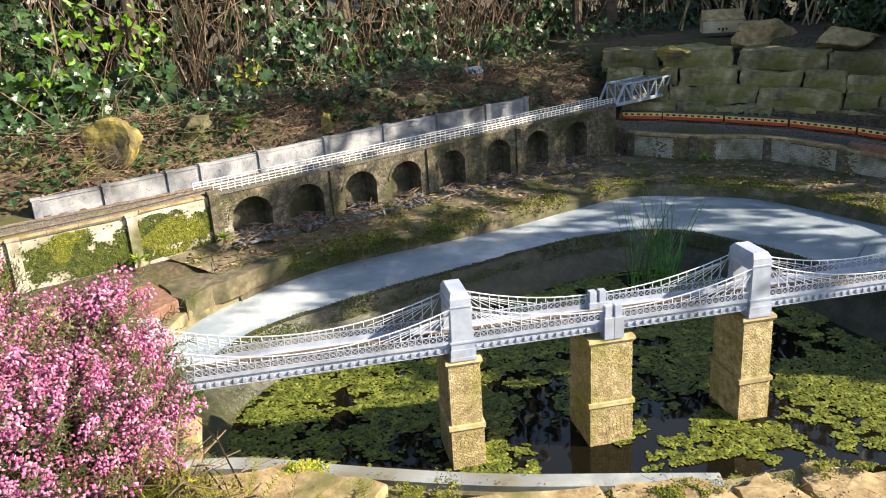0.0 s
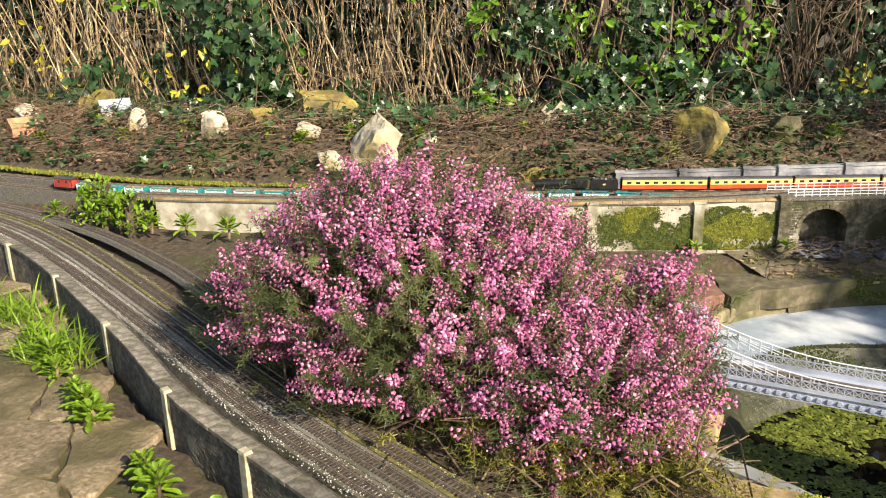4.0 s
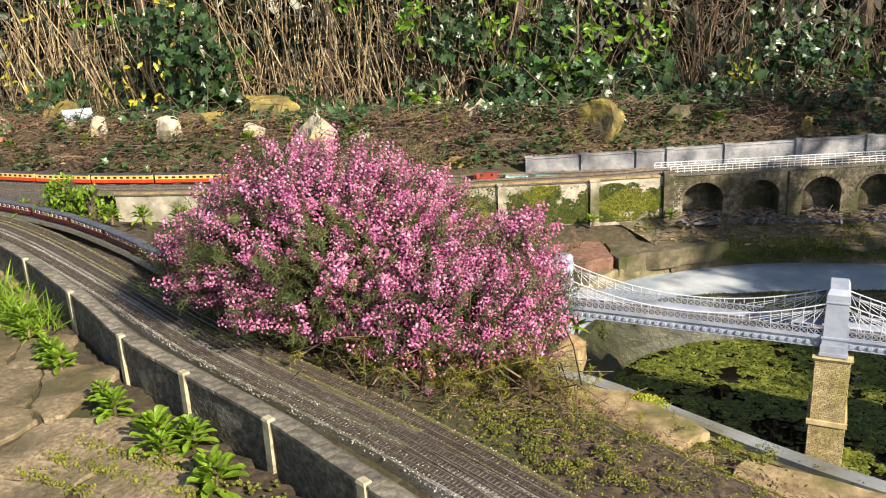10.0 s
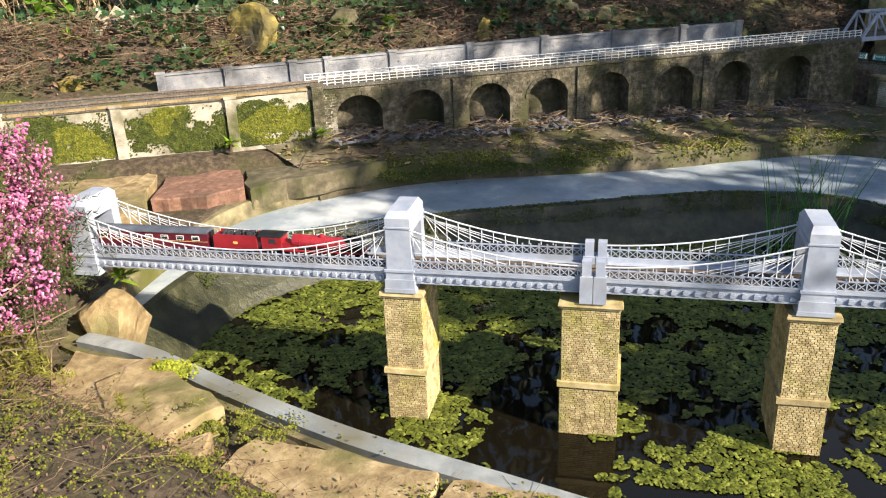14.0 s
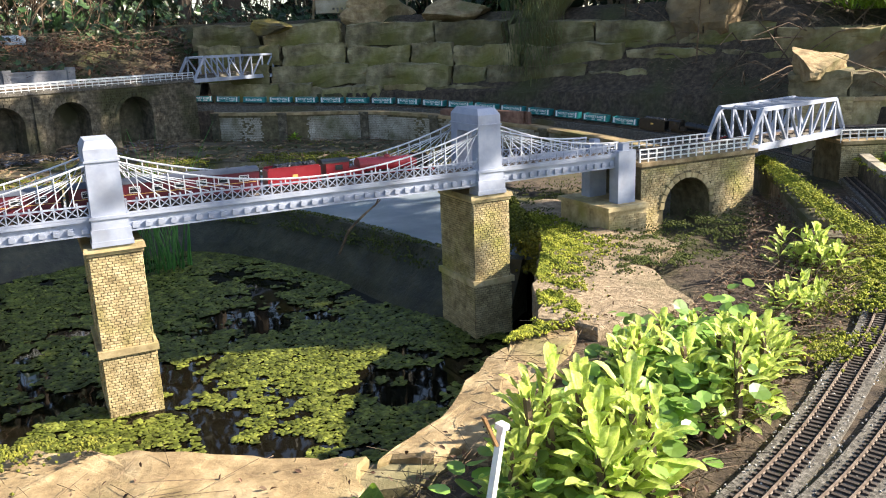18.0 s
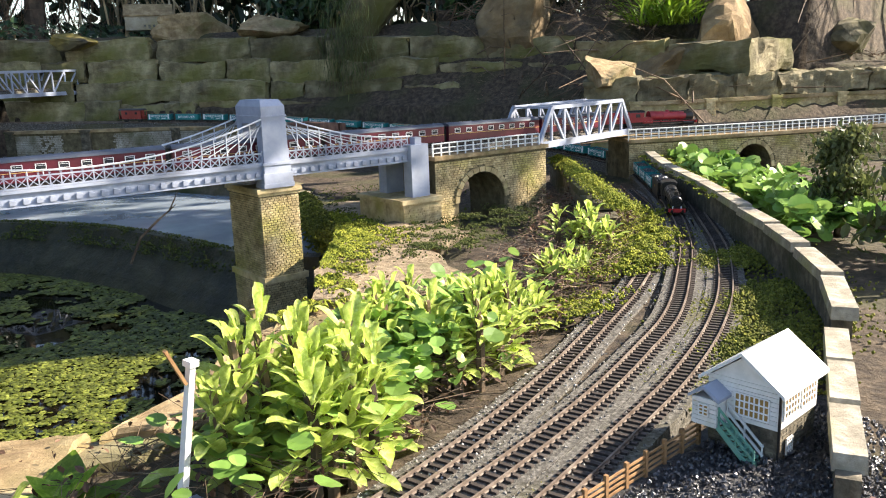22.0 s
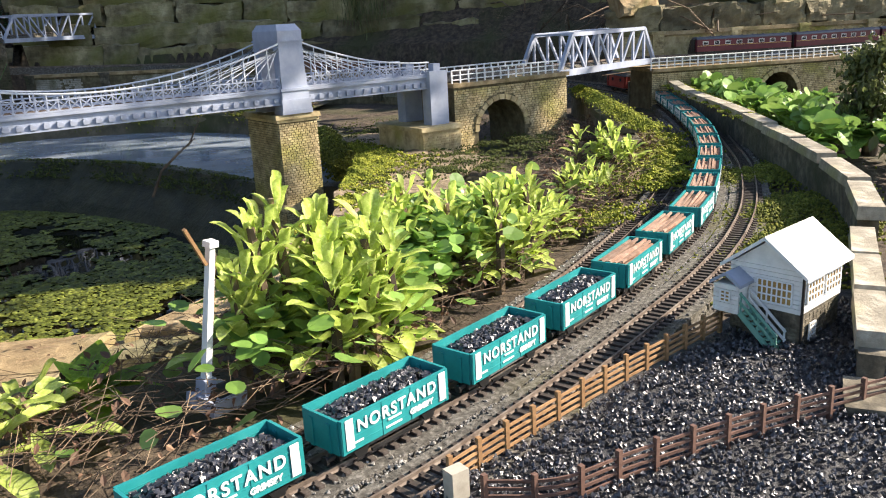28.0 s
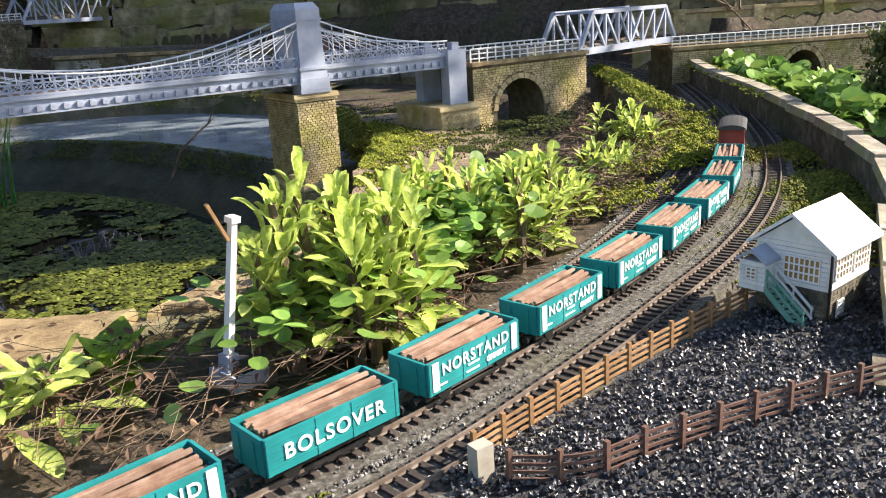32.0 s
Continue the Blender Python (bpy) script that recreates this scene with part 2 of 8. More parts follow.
def inside(x, y, poly):
    r = False
    for (x0, y0), (x1, y1) in zip(poly, poly[1:] + poly[:1]):
        if (y0 > y) != (y1 > y) and x < (x1 - x0) * (y - y0) / (y1 - y0) + x0:
            r = not r
    return r

def gap(x, y, poly, closed=True):
    """Distance to a polyline, negative inside."""
    best = 9e9
    segs = list(zip(poly, poly[1:] + poly[:1])) if closed else list(zip(poly, poly[1:]))
    for (x0, y0), (x1, y1) in segs:
        dx, dy = x1 - x0, y1 - y0
        t = max(0, min(1, ((x - x0) * dx + (y - y0) * dy) / (dx * dx + dy * dy + 1e-12)))
        best = min(best, math.hypot(x - x0 - t * dx, y - y0 - t * dy))
    return -best if closed and inside(x, y, poly) else best

def sstep(a, b, v):
    t = max(0.0, min(1.0, (v - a) / (b - a)))
    return t * t * (3 - 2 * t)

# ---- the plan ----
LOW, HIGH = 0.025, 0.13            # the two water levels
POND = [(-.62, .02), (-.55, -.05), (-.40, -.085), (-.20, -.175), (.03, -.265), (.26, -.335), (.40, -.375), (.55, -.385), (.66, -.445), (.80, -.535), (.86, -.565),
        (.93, -.525), (1.08, -.40), (1.17, -.345), (1.25, -.215), (1.36, -.07), (1.45, .07), (1.53, .25), (1.61, .48), (1.68, .82), (1.50, 1.25), (1.28, 1.42), (1.05, 1.52),
        (.76, 1.42), (.50, 1.31), (.18, 1.22), (-.14, 1.13), (-.40, .95), (-.60, .72), (-.64, .4)]
ARC = [(-.58, .05), (-.56, .40), (-.40, .64), (-.20, .75), (.03, .85), (.26, .93), (.63, 1.06), (.90, 1.07), (1.03, 1.02), (1.145, .87), (1.225, .69), (1.283, .48), (1.312, .29), (1.36, .16), (1.43, .06)]
INNER = ARC + [(1.36, -.07), (1.25, -.215), (1.17, -.345), (1.08, -.40), (.93, -.525), (.86, -.565), (.80, -.535), (.66, -.445), (.55, -.385), (.40, -.375), (.26, -.335), (.03, -.265), (-.20, -.175), (-.40, -.085), (-.55, -.05)]
# retaining wall and viaduct on the far bank
FAR = Line([(-5.6, .10, .40), (-4.6, .20, .40), (-3.6, .30, .40), (-2.6, .36, .405), (-1.95, .53, .41), (-1.32, .72, .415), (-1.03, .846, .42), (-.504, 1.093, .425), (.35, 1.535, .428), (1.213, 1.98, .432)])
# far upper track (through the far truss), lower pair behind it
def beside(line, d, dz=0.0, a=0.0, b=None, n=16):
    """Points beside a line, d to its left."""
    out = []
    b = line.length if b is None else b
    for i in range(n + 1):
        q = a + (b - a) * i / n
        p, w = line.at(q), line.way(q)
        out.append((p.x - w.y * d, p.y + w.x * d, p.z + dz))
    return out
SV0, SV1 = FAR.nearest(-.504, 1.093), FAR.nearest(1.213, 1.98)
UPPER = Line(beside(FAR, .024, -.004, SV0 - 2.1, SV0 - .25, 10) + beside(FAR, .045, .0, SV0 + .05, SV1, 8) + [(1.62, 2.25, .44), (2.2, 2.5, .44)])
def sinking(d0, *rest):
    """A far track beside the wall that sinks behind the viaduct: (s past its start, offset, height)."""
    out = beside(FAR, d0, -.006 if d0 > .1 else -.027, 0, SV0 - .6, 11)
    for s, d, z in rest:
        p, w = FAR.at(SV0 + s), FAR.way(SV0 + s)
        out.append((p.x - w.y * d, p.y + w.x * d, z))
    return out
GOODS = Line(sinking(.068, (-.3, .080, .375), (.05, .105, .360), (.35, .105, .354), (.65, .105, .349), (.95, .105, .344)) + [(1.0, 2.0, .342),
              (1.22, 2.06, .325), (1.42, 1.98, .312), (1.62, 1.83, .305), (1.88, 1.56, .295), (2.12, 1.2, .27), (2.33, .75, .235), (2.43, .42, .205), (2.37, .157, .19), (2.22, -.03, .187), (1.937, -.318, .187), (1.736, -.49, .187),
              (1.58, -.602, .187), (1.42, -.704, .187), (1.288, -.763, .187), (1.17, -.808, .187), (1.06, -.84, .187), (.95, -.867, .187), (.84, -.887, .187), (.6, -.915, .19), (.3, -.89, .22), (0, -.84, .26), (-.3, -.745, .30), (-.6, -.63, .31)])
YELLOW = Line(sinking(.122, (-.3, .125, .412), (.05, .155, .404), (.35, .158, .402), (.65, .158, .394), (.95, .158, .376)) + [(.98, 2.06, .357),
               (1.22, 2.12, .325), (1.46, 2.03, .312), (1.66, 1.88, .305), (1.93, 1.60, .295), (2.17, 1.22, .27), (2.39, .77, .235), (2.5, .42, .205), (2.47, .15, .19), (2.3, -.06, .187), (2.135, -.20, .187), (1.93, -.383, .187), (1.742, -.547, .187),
               (1.556, -.68, .187), (1.41, -.763, .187), (1.28, -.82, .187), (1.173, -.856, .187), (1.0, -.907, .187), (.85, -.94, .187), (.6, -.965, .19), (.3, -.94, .22), (0, -.885, .26), (-.32, -.795, .30), (-.6, -.68, .31)])
SIDING = Line([(.75, -.865, .1815), (.88, -.84, .1815), (1.02, -.802, .1815), (1.174, -.746, .1815), (1.335, -.671, .1815), (1.517, -.578, .1815), (1.735, -.436, .1815), (1.95, -.25, .1815), (2.12, -.06, .1815)])
# the bridge line: in from the near bundle, over the pond and away
BRIDGE = Line([(-4.4, .30, .325), (-3.7, .31, .325), (-3.0, .295, .325), (-2.45, .205, .322), (-2.0, .055, .32), (-1.65, -.09, .32), (-1.3, -.12, .318), (-1.0, -.04, .316), (-.8, .03, .315), (-.57, .05, .315), (0, .05, .315), (.7, .05, .315), (1.3, .05, .312),
               (1.62, .052, .31), (1.93, .07, .305), (2.13, .105, .30), (2.3, .125, .297), (2.5, .06, .292), (2.75, -.05, .29), (3.05, -.16, .29), (3.5, -.4, .29), (3.9, -.8, .29)])
NEAR = [Line([(-4.3, .30 - .055 * k, .318), (-3.65, .33 - .058 * k, .318), (-2.9, .24 - .06 * k, .317), (-2.4, .1 - .06 * k, .316), (-1.74, -.17 - .055 * k, .315), (-1.2, -.40 - .053 * k, .313), (-.63, -.60 - .05 * k, .31), (-.28, -.74 - .045 * k, .30), (.05, -.84 - .045 * k, .25), (.35, -.90 - .045 * k, .215)]) for k in range(0, 3)]
WALL = Line([(-4.6, -.02, .30), (-3.95, .10, .32), (-3.2, .05, .325), (-2.56, -.02, .325), (-1.8, -.33, .325), (-1.42, -.515, .325), (-1.147, -.615, .325), (-.867, -.71, .325), (-.52, -.85, .32), (-.1, -1.0, .29), (.4, -1.06, .25)])

# ---- ground: one sheet ----
FARL = [(p.x, p.y) for p in FAR.p[::6]]
BACKBANK = [(p.x, p.y) for p in YELLOW.p[::6] if p.y > .12 and p.x < 2.52]
NEARL = [(p.x, p.y) for p in NEAR[1].p[::8]]
WALLL = [(p.x, p.y) for p in WALL.p[::8]]
def side_of(x, y, pts):
    """Signed distance from an open line: positive to its left."""
    best, s = 9e9, 1
    for (x0, y0), (x1, y1) in zip(pts, pts[1:]):
        dx, dy = x1 - x0, y1 - y0
        t = max(0, min(1, ((x - x0) * dx + (y - y0) * dy) / (dx * dx + dy * dy + 1e-12)))
        d = math.hypot(x - x0 - t * dx, y - y0 - t * dy)
        if d < best:
            best, s = d, 1 if dx * (y - y0) - dy * (x - x0) > 0 else -1
    return best * s

def ground_z(x, y):
    z = .178
    # patio and near bundle on the west
    w = side_of(x, y, WALLL)
    west = 1 - sstep(-.3, .75, x)
    if w < 0:
        z = .178 + .045 * west
    else:
        z = .178 + .118 * west * sstep(.012, .045, w)
    g = gap(x, y, POND)
    if y < .1 and -.62 < x < 1.5 and g < .34:
        z = .166 + (z - .166) * sstep(.1, .34, g)
    # far bank
    f = side_of(x, y, FARL)
    if x < 1.3:
        if f > .035 and (x < -.5 or f > .095):
            z = .352 - .045 * sstep(-.9, 1.0, x) if f < .195 else .405 + .14 * sstep(.195, .5, f)
        elif y > .55 and x > -1.9:
            k = 1 - sstep(.03, .16, -f)
            z = .178 + (.05 * (1 - sstep(-.4, .9, x)) + .03 * (1 - sstep(-.9, -.3, x))) * k
        elif x <= -.6 and y > .1:
            z = .20 + .09 * (1 - sstep(-1.25, -.75, x))
    if x >= 1.2 and y > .12:
        s = side_of(x, y, BACKBANK)
        if s > 0:
            z = .19 if s < .07 and y < .7 else (.26 if s < .08 else .34 + .3 * sstep(.08, .5, s))
    if x > 2.3 and y <= .12:
        z = .19 + .25 * sstep(.12, .5, y + .45 * (x - 2.3)) if y + .45 * (x - 2.3) > .12 else z
    if 1.5 < x < 2.0 and -.25 < y < .4:
        z = min(z, .178 - .026 * sstep(1.5, 1.6, x) * (1 - sstep(1.92, 2.0, x)) * sstep(-.25, -.12, y))
    if 2.4 < x < 3.2 and y < .8:
        z = min(z, .33 + .28 * sstep(.3, .8, y))
    gg = g - .03
    if gg < 0:
        z = min(z, .178 - .40 * sstep(0.0, .03, -gg))
    return z

def build_ground():
    xs = [-60, -30, -15, -8, -6, -5] + [-4.5 + .05 * i for i in range(64)] + [-1.3 + .025 * i for i in range(156)] + [2.6 + .06 * i for i in range(24)] + [4.5, 6, 10, 20, 60]
    ys = [-60, -20, -8, -5, -3.5, -2.8] + [-2.4 + .06 * i for i in range(23)] + [-1.02 + .025 * i for i in range(140)] + [2.5 + .06 * i for i in range(17)] + [4, 6, 10, 25, 60]
    verts, faces = [], []
    for y in ys:
        for x in xs:
            z = ground_z(x, y)
            z += .006 * noise.noise(Vector((x * 6, y * 6, 0))) + .003 * noise.noise(Vector((x * 22, y * 22, 3)))
            verts.append((x, y, z))
    n = len(xs)
    for j in range(len(ys) - 1):
        for i in range(n - 1):
            faces.append((j * n + i, j * n + i + 1, (j + 1) * n + i + 1, (j + 1) * n + i))
    me = bpy.data.meshes.new("ground")
    me.from_pydata(verts, [], faces)
    me.materials.append(SOIL)
    me.polygons.foreach_set("use_smooth", [True] * len(me.polygons))
    tagged(new("ground", me), "dark garden soil with moss and litter round the pond", "ground", kind="structure")
build_ground()

# ---- water ----
def water_material(name, deep, rough):
    m = bpy.data.materials.new(name)
    m.use_nodes = True
    b = m.node_tree.nodes["Principled BSDF"]
    b.inputs["Base Color"].default_value = (*deep, 1)
    b.inputs["Roughness"].default_value = rough
    b.inputs["IOR"].default_value = 1.33
    b.inputs["Specular IOR Level"].default_value = .5
    nt = m.node_tree
    n = nt.nodes.new("ShaderNodeTexNoise")
    n.inputs["Scale"].default_value = 9
    tc = nt.nodes.new("ShaderNodeTexCoord")
    nt.links.new(tc.outputs["Object"], n.inputs["Vector"])
    bp = nt.nodes.new("ShaderNodeBump")
    bp.inputs["Strength"].default_value, bp.inputs["Distance"].default_value = .05, .01
    nt.links.new(n.outputs[0], bp.inputs["Height"])
    nt.links.new(bp.outputs[0], b.inputs["Normal"])
    return m
def sheet(name, poly, z, mat):
    bm = bmesh.new()
    f = bm.faces.new([bm.verts.new((x, y, z)) for x, y in poly])
    bmesh.ops.triangulate(bm, faces=[f])
    return obj(name, bm, mat)
def grown(poly, d):
    cx, cy = sum(p[0] for p in poly) / len(poly), sum(p[1] for p in poly) / len(poly)
    return [(x + (x - cx) / math.hypot(x - cx, y - cy) * d, y + (y - cy) / math.hypot(x - cx, y - cy) * d) for x, y in poly]
tagged(sheet("water", grown(INNER, .005), LOW, water_material("dark_pond_water", (.006, .005, .003), .03)), "dark still pond water under duckweed", "water", kind="structure")
def channel():
    """The channel's water: a band between the pond's outer edge and the low rim."""
    k = POND.index((1.45, .07))
    A = Line([(x, y, HIGH) for x, y in grown(POND, .012)[k:] + [(-.63, .02)]][::-1], .02)
    B = Line([(x, y, HIGH) for x, y in ARC], .02)
    vs, fs, n = [], [], 80
    for i in range(n + 1):
        vs += [tuple(A.at(A.length * i / n)), tuple(B.at(B.length * i / n))]
        if i < n:
            c = 2 * i
            fs.append((c, c + 1, c + 3, c + 2))
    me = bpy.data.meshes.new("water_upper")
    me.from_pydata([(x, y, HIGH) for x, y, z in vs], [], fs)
    # sky reflection and the pale pool floor are both put into this colour
    me.materials.append(material("sky_pale_pool_water", [(.15, .2, .25), (.27, .32, .37), (.6, .62, .63)], 3.2, .07, bump=.12, dist=.003, spec=.5))
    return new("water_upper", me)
tagged(channel(), "upper channel water, pale blue-grey with sky reflection and pale floor in its colour", "water", kind="structure")
bm = bmesh.new()
ribbon(bm, smooth_line([(x, y, 0) for x, y in ARC], .03), [(-.014, -.2), (-.014, HIGH - .004), (-.006, HIGH + .006), (.010, HIGH + .002), (.022, HIGH - .02), (.05, HIGH - .05), (.08, LOW + .025), (.11, LOW - .015), (.11, -.2)])
tagged(obj("pond_rim", bm, ALGAE), "low algae-covered rim between the upper channel and pond", "pond rim", kind="structure")
bm = bmesh.new()
ribbon(bm, smooth_line([(x, y, .176) for x, y in POND + POND[:1]], .03), [(0, -.4), (.05, -.4), (.05, 0), (.004, 0), (0, -.006)])
tagged(obj("pond_wall", bm, DARKSTONE), "mossy concrete wall round the pond", "pond wall", kind="structure")
bm = bmesh.new()
f = bm.faces.new([bm.verts.new((x, y, -.2)) for x, y in grown(POND, .02)])
bmesh.ops.triangulate(bm, faces=[f])
tagged(obj("pond_bed", bm, SOIL), "dark muddy bed of the pond", "pond bed", kind="structure")

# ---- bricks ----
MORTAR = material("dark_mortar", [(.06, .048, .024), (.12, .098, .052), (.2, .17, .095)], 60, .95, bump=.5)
CABLEGREY = material("cable_grey", [(.5, .52, .56), (.6, .62, .66), (.68, .7, .72)], 30, .5, bump=.05)
def brick_face(bm, o, u, n, w, z0, z1, bw=.0088, bh=.0040, rr=None, proud=.0011, skip=None):
    """Courses of raised bricks on a flat face: o its lower left, u along it, n outwards."""
    o, u, n = Vector(o), Vector(u).normalized(), Vector(n).normalized()
    rr = rr or random.Random(1)
    rows = int((z1 - z0) / bh)
    for j in range(rows):
        za = z0 + j * bh
        x = -bw * .5 * (j % 2)
        while x < w:
            a, b = max(0, x) + .0004, min(w, x + bw * rr.uniform(.85, 1.1)) - .0004
            x = b + .0004
            if b - a < .002:
                continue
            if skip and skip((a + b) / 2, za + bh / 2):
                continue
            d = n * proud * rr.uniform(.35, 1.15)
            p = [o + u * a + Vector((0, 0, za + .0004)), o + u * b + Vector((0, 0, za + .0004)), o + u * b + Vector((0, 0, za + bh - .0004)), o + u * a + Vector((0, 0, za + bh - .0004))]
            low = [bm.verts.new(v) for v in p]
            c = (p[0] + p[2]) / 2
            top = [bm.verts.new(c + (v - c) * .93 + d) for v in p]
            bm.faces.new(top)
            for k in range(4):
                bm.faces.new((low[k], low[(k + 1) % 4], top[(k + 1) % 4], top[k]))

# ---- bridge ----
def pier(x0, x1, y1=.10):
    t = thing("bridge_pier", "brick-built bridge pier with stone cap and band, standing in the pond", "bridge pier", "bridge piers")
    bm = bmesh.new()
    box(bm, x0 + .002, .004, -.12, x1 - .002, y1 + .03, .12)
    part("lower_shaft", bm, MORTAR, t)
    bm = bmesh.new()
    box(bm, x0 - .002, 0, .12, x1 + .002, y1 + .034, .13)
    part("band", bm, BRICK, t)
    bm = bmesh.new()
    box(bm, x0 + .004, .006, .13, x1 - .004, y1 + .028, .268)
    part("shaft", bm, MORTAR, t)
    bm = bmesh.new()
    box(bm, x0 + .001, .003, .268, x1 - .001, y1 + .031, .273)
    box(bm, x0 - .002, 0, .273, x1 + .002, y1 + .034, .2805, top=.97)
    part("cap", bm, BRICK, t)
    bm = bmesh.new()
    rr = random.Random(int(x0 * 1000))
    for za, zb, i in ((.0, .12, .002), (.13, .268, .004)):
        X0, X1, Y0, Y1 = x0 + i, x1 - i, .002 + i, y1 + .032 - i
        w, d = X1 - X0, Y1 - Y0
        brick_face(bm, (X0, Y0, 0), (1, 0, 0), (0, -1, 0), w, za, zb, rr=rr)
        brick_face(bm, (X0, Y1, 0), (0, -1, 0), (-1, 0, 0), d, za, zb, rr=rr)
        brick_face(bm, (X1, Y0, 0), (0, 1, 0), (1, 0, 0), d, za, zb, rr=rr)
    part("brickwork", bm, BRICK, t)["kind"] = "stuff"
    return t

def tower(cx):
    t = thing("bridge_tower", "blue-grey suspension bridge tower with stepped plinth, on its pier", "bridge tower", "bridge towers")
    for y0, y1 in ((.004, .026), (.080, .102)):
        bm = bmesh.new()
        box(bm, cx - .0275, y0 - .005, .2808, cx + .0275, y1 + .005, .288)
        box(bm, cx - .0262, y0 - .004, .288, cx + .0262, y1 + .004, .305)
        box(bm, cx - .0245, y0 - .0025, .305, cx + .0245, y1 + .0025, .3185, top=.97)
        box(bm, cx - .0262, y0 - .004, .3185, cx + .0262, y1 + .004, .3225)
        part("plinth", bm, BLUEGREY, t)
        bm = bmesh.new()
        box(bm, cx - .0225, y0, .3225, cx + .0225, y1, .386, top=.955)
        part("leg", bm, BLUEGREY, t)
    bm = bmesh.new()
    box(bm, cx - .0214, .0045, .386, cx + .0214, .1015, .3965)
    part("head", bm, BLUEGREY, t)
    bm = bmesh.new()
    box(bm, cx - .0232, .0028, .3965, cx + .0232, .1032, .3992)
    part("cornice", bm, BLUEGREY, t)
    bm = bmesh.new()
    box(bm, cx - .0214, .0045, .3992, cx + .0214, .1015, .414)
    box(bm, cx - .0214, .0045, .414, cx + .0214, .1015, .4245, top=.78)
    part("cap", bm, BLUEGREY, t)
    return t
P0, P1, P2, P3 = -.57, .0375, .700, 1.306
for a, b in ((.0, .075), (.662, .74), (1.267, 1.346)):
    pier(a, b)
pier(.308, .41)
for c in (P0, P1, P2, P3):
    tower(c)

def deck(a, b):
    t = thing("bridge_deck", "grey suspension bridge deck with lattice railings and bracketed girder", "bridge deck", "bridge decks")
    bm = bmesh.new()
    box(bm, a, .012, .3060, b, .098, .3150)
    part("roadway", bm, BLUEGREY, t)
    for y, out in ((.008, -1), (.098, 1)):
        bm = bmesh.new()
        box(bm, a, y - .0015, .3165, b, y + .0045, .3215)
        part("flange", bm, BLUEGREY, t)
        bm = bmesh.new()
        box(bm, a, y + (.003 if out < 0 else -.002), .2985, b, y + (.006 if out < 0 else .001), .3165)
        part("girder", bm, BLUEGREY, t)
        bm = bmesh.new()
        box(bm, a, y, .2965, b, y + .0045, .2990)
        part("flange", bm, BLUEGREY, t)
        n = max(2, round((b - a) / .0145))
        bm = bmesh.new()
        for i in range(n + 1):
            x = a + (b - a) * i / n
            bar(bm, (x, y, .3215), (x, y, .3405), .0017)
            box(bm, x - .0013, y - .0013, .3405, x + .0013, y + .0013, .3432)
            if i < n:
                x2 = a + (b - a) * (i + 1) / n
                bar(bm, (x, y, .3240), (x2, y, .3375), .0011)
                bar(bm, (x, y, .3375), (x2, y, .3240), .0011)
        bar(bm, (a, y, .3385), (b, y, .3385), .0022)
        bar(bm, (a, y, .3230), (b, y, .3230), .0024)
        part("railing", bm, BLUEGREY, t)
    n = max(2, round((b - a) / .0175))
    bm = bmesh.new()
    box(bm, -.0042, .0066, .3005, .0042, .1024, .3065)
    box(bm, -.0033, .0076, .3065, .0033, .1014, .3085)
    br = part("bracket", bm, BLUEGREY, t)
    br.location.x = a + (b - a) * .5 / n
    for i in range(1, n):
        o = new("bracket", br.data)
        o.parent = t
        o.location.x = a + (b - a) * (i + .5) / n
    return t
deck(P0 + .024, P1 - .024), deck(P1 + .024, .3510), deck(.373, P2 - .024), deck(P2 + .024, P3 - .024), deck(P3 + .024, 1.575)

def cable(xa, za, xb, zb, low, xl):
    """Main cable, hangers and a fan of stays on both sides, from (xa, za) to (xb, zb) with its lowest point at xl."""
    t = thing("suspension_cable", "thin pale grey suspension cable with hangers", "cable", "suspension cables")
    for y in (.006, .102):
        bm = bmesh.new()
        pts, n = [], max(12, round(abs(xb - xa) / .021))
        for i in range(n + 1):
            x = xa + (xb - xa) * i / n
            k = (x - xl) / ((xa if x < xl else xb) - xl + 1e-9)
            pts.append(Vector((x, y, low + ((za if x < xl else zb) - low) * k * k)))
        tube(bm, pts, .0014, 5)
        part("main_cable", bm, CABLEGREY, t)
        for p in pts[1:-1]:
            if p.z > .3455:
                bm = bmesh.new()
                bar(bm, (p.x, y, .3400), p, .0013)
                part("hanger", bm, CABLEGREY, t)
        for e, zt in ((xa, za), (xb, zb)):
            if zt > .38:
                d = 1 if e == xa else -1
                for k in range(1, 8):
                    bm = bmesh.new()
                    bar(bm, (e, y + .001, zt - .003 - .0012 * k), (e + d * (.004 + .0225 * k), y + .001, .3405), .0011)
                    part("stay", bm, CABLEGREY, t)
    return t
ZT, ZD = .394, .3440
cable(P0 + .021, ZT, P1 - .021, ZT, ZD, (P0 + P1) / 2)
cable(P1 + .021, ZT, .3510, ZD, ZD, .3510)
cable(.373, ZD, P2 - .021, ZT, ZD, .373)
cable(P2 + .021, ZT, P3 - .021, ZT, ZD, (P2 + P3) / 2)
cable(P3 + .021, ZT, 1.58, ZD, ZD, 1.58)
for cx in (.3510, .373, 1.595):
    t = thing("anchor_post", "short blue-grey anchor post on the bridge pier", "bridge post", "anchor posts")
    for y in (.002, .088):
        bm = bmesh.new()
        zb = .281 if cx < 1 else .23
        box(bm, cx - (.0105 if cx < 1 else .02), y - .004, zb, cx + (.0105 if cx < 1 else .02), y + .022, .3280)
        part("plinth", bm, BLUEGREY, t)
        bm = bmesh.new()
        box(bm, cx - .0075, y, .3280, cx + .0075, y + .016, .354 if cx < 1 else .3410)
        part("post", bm, BLUEGREY, t)

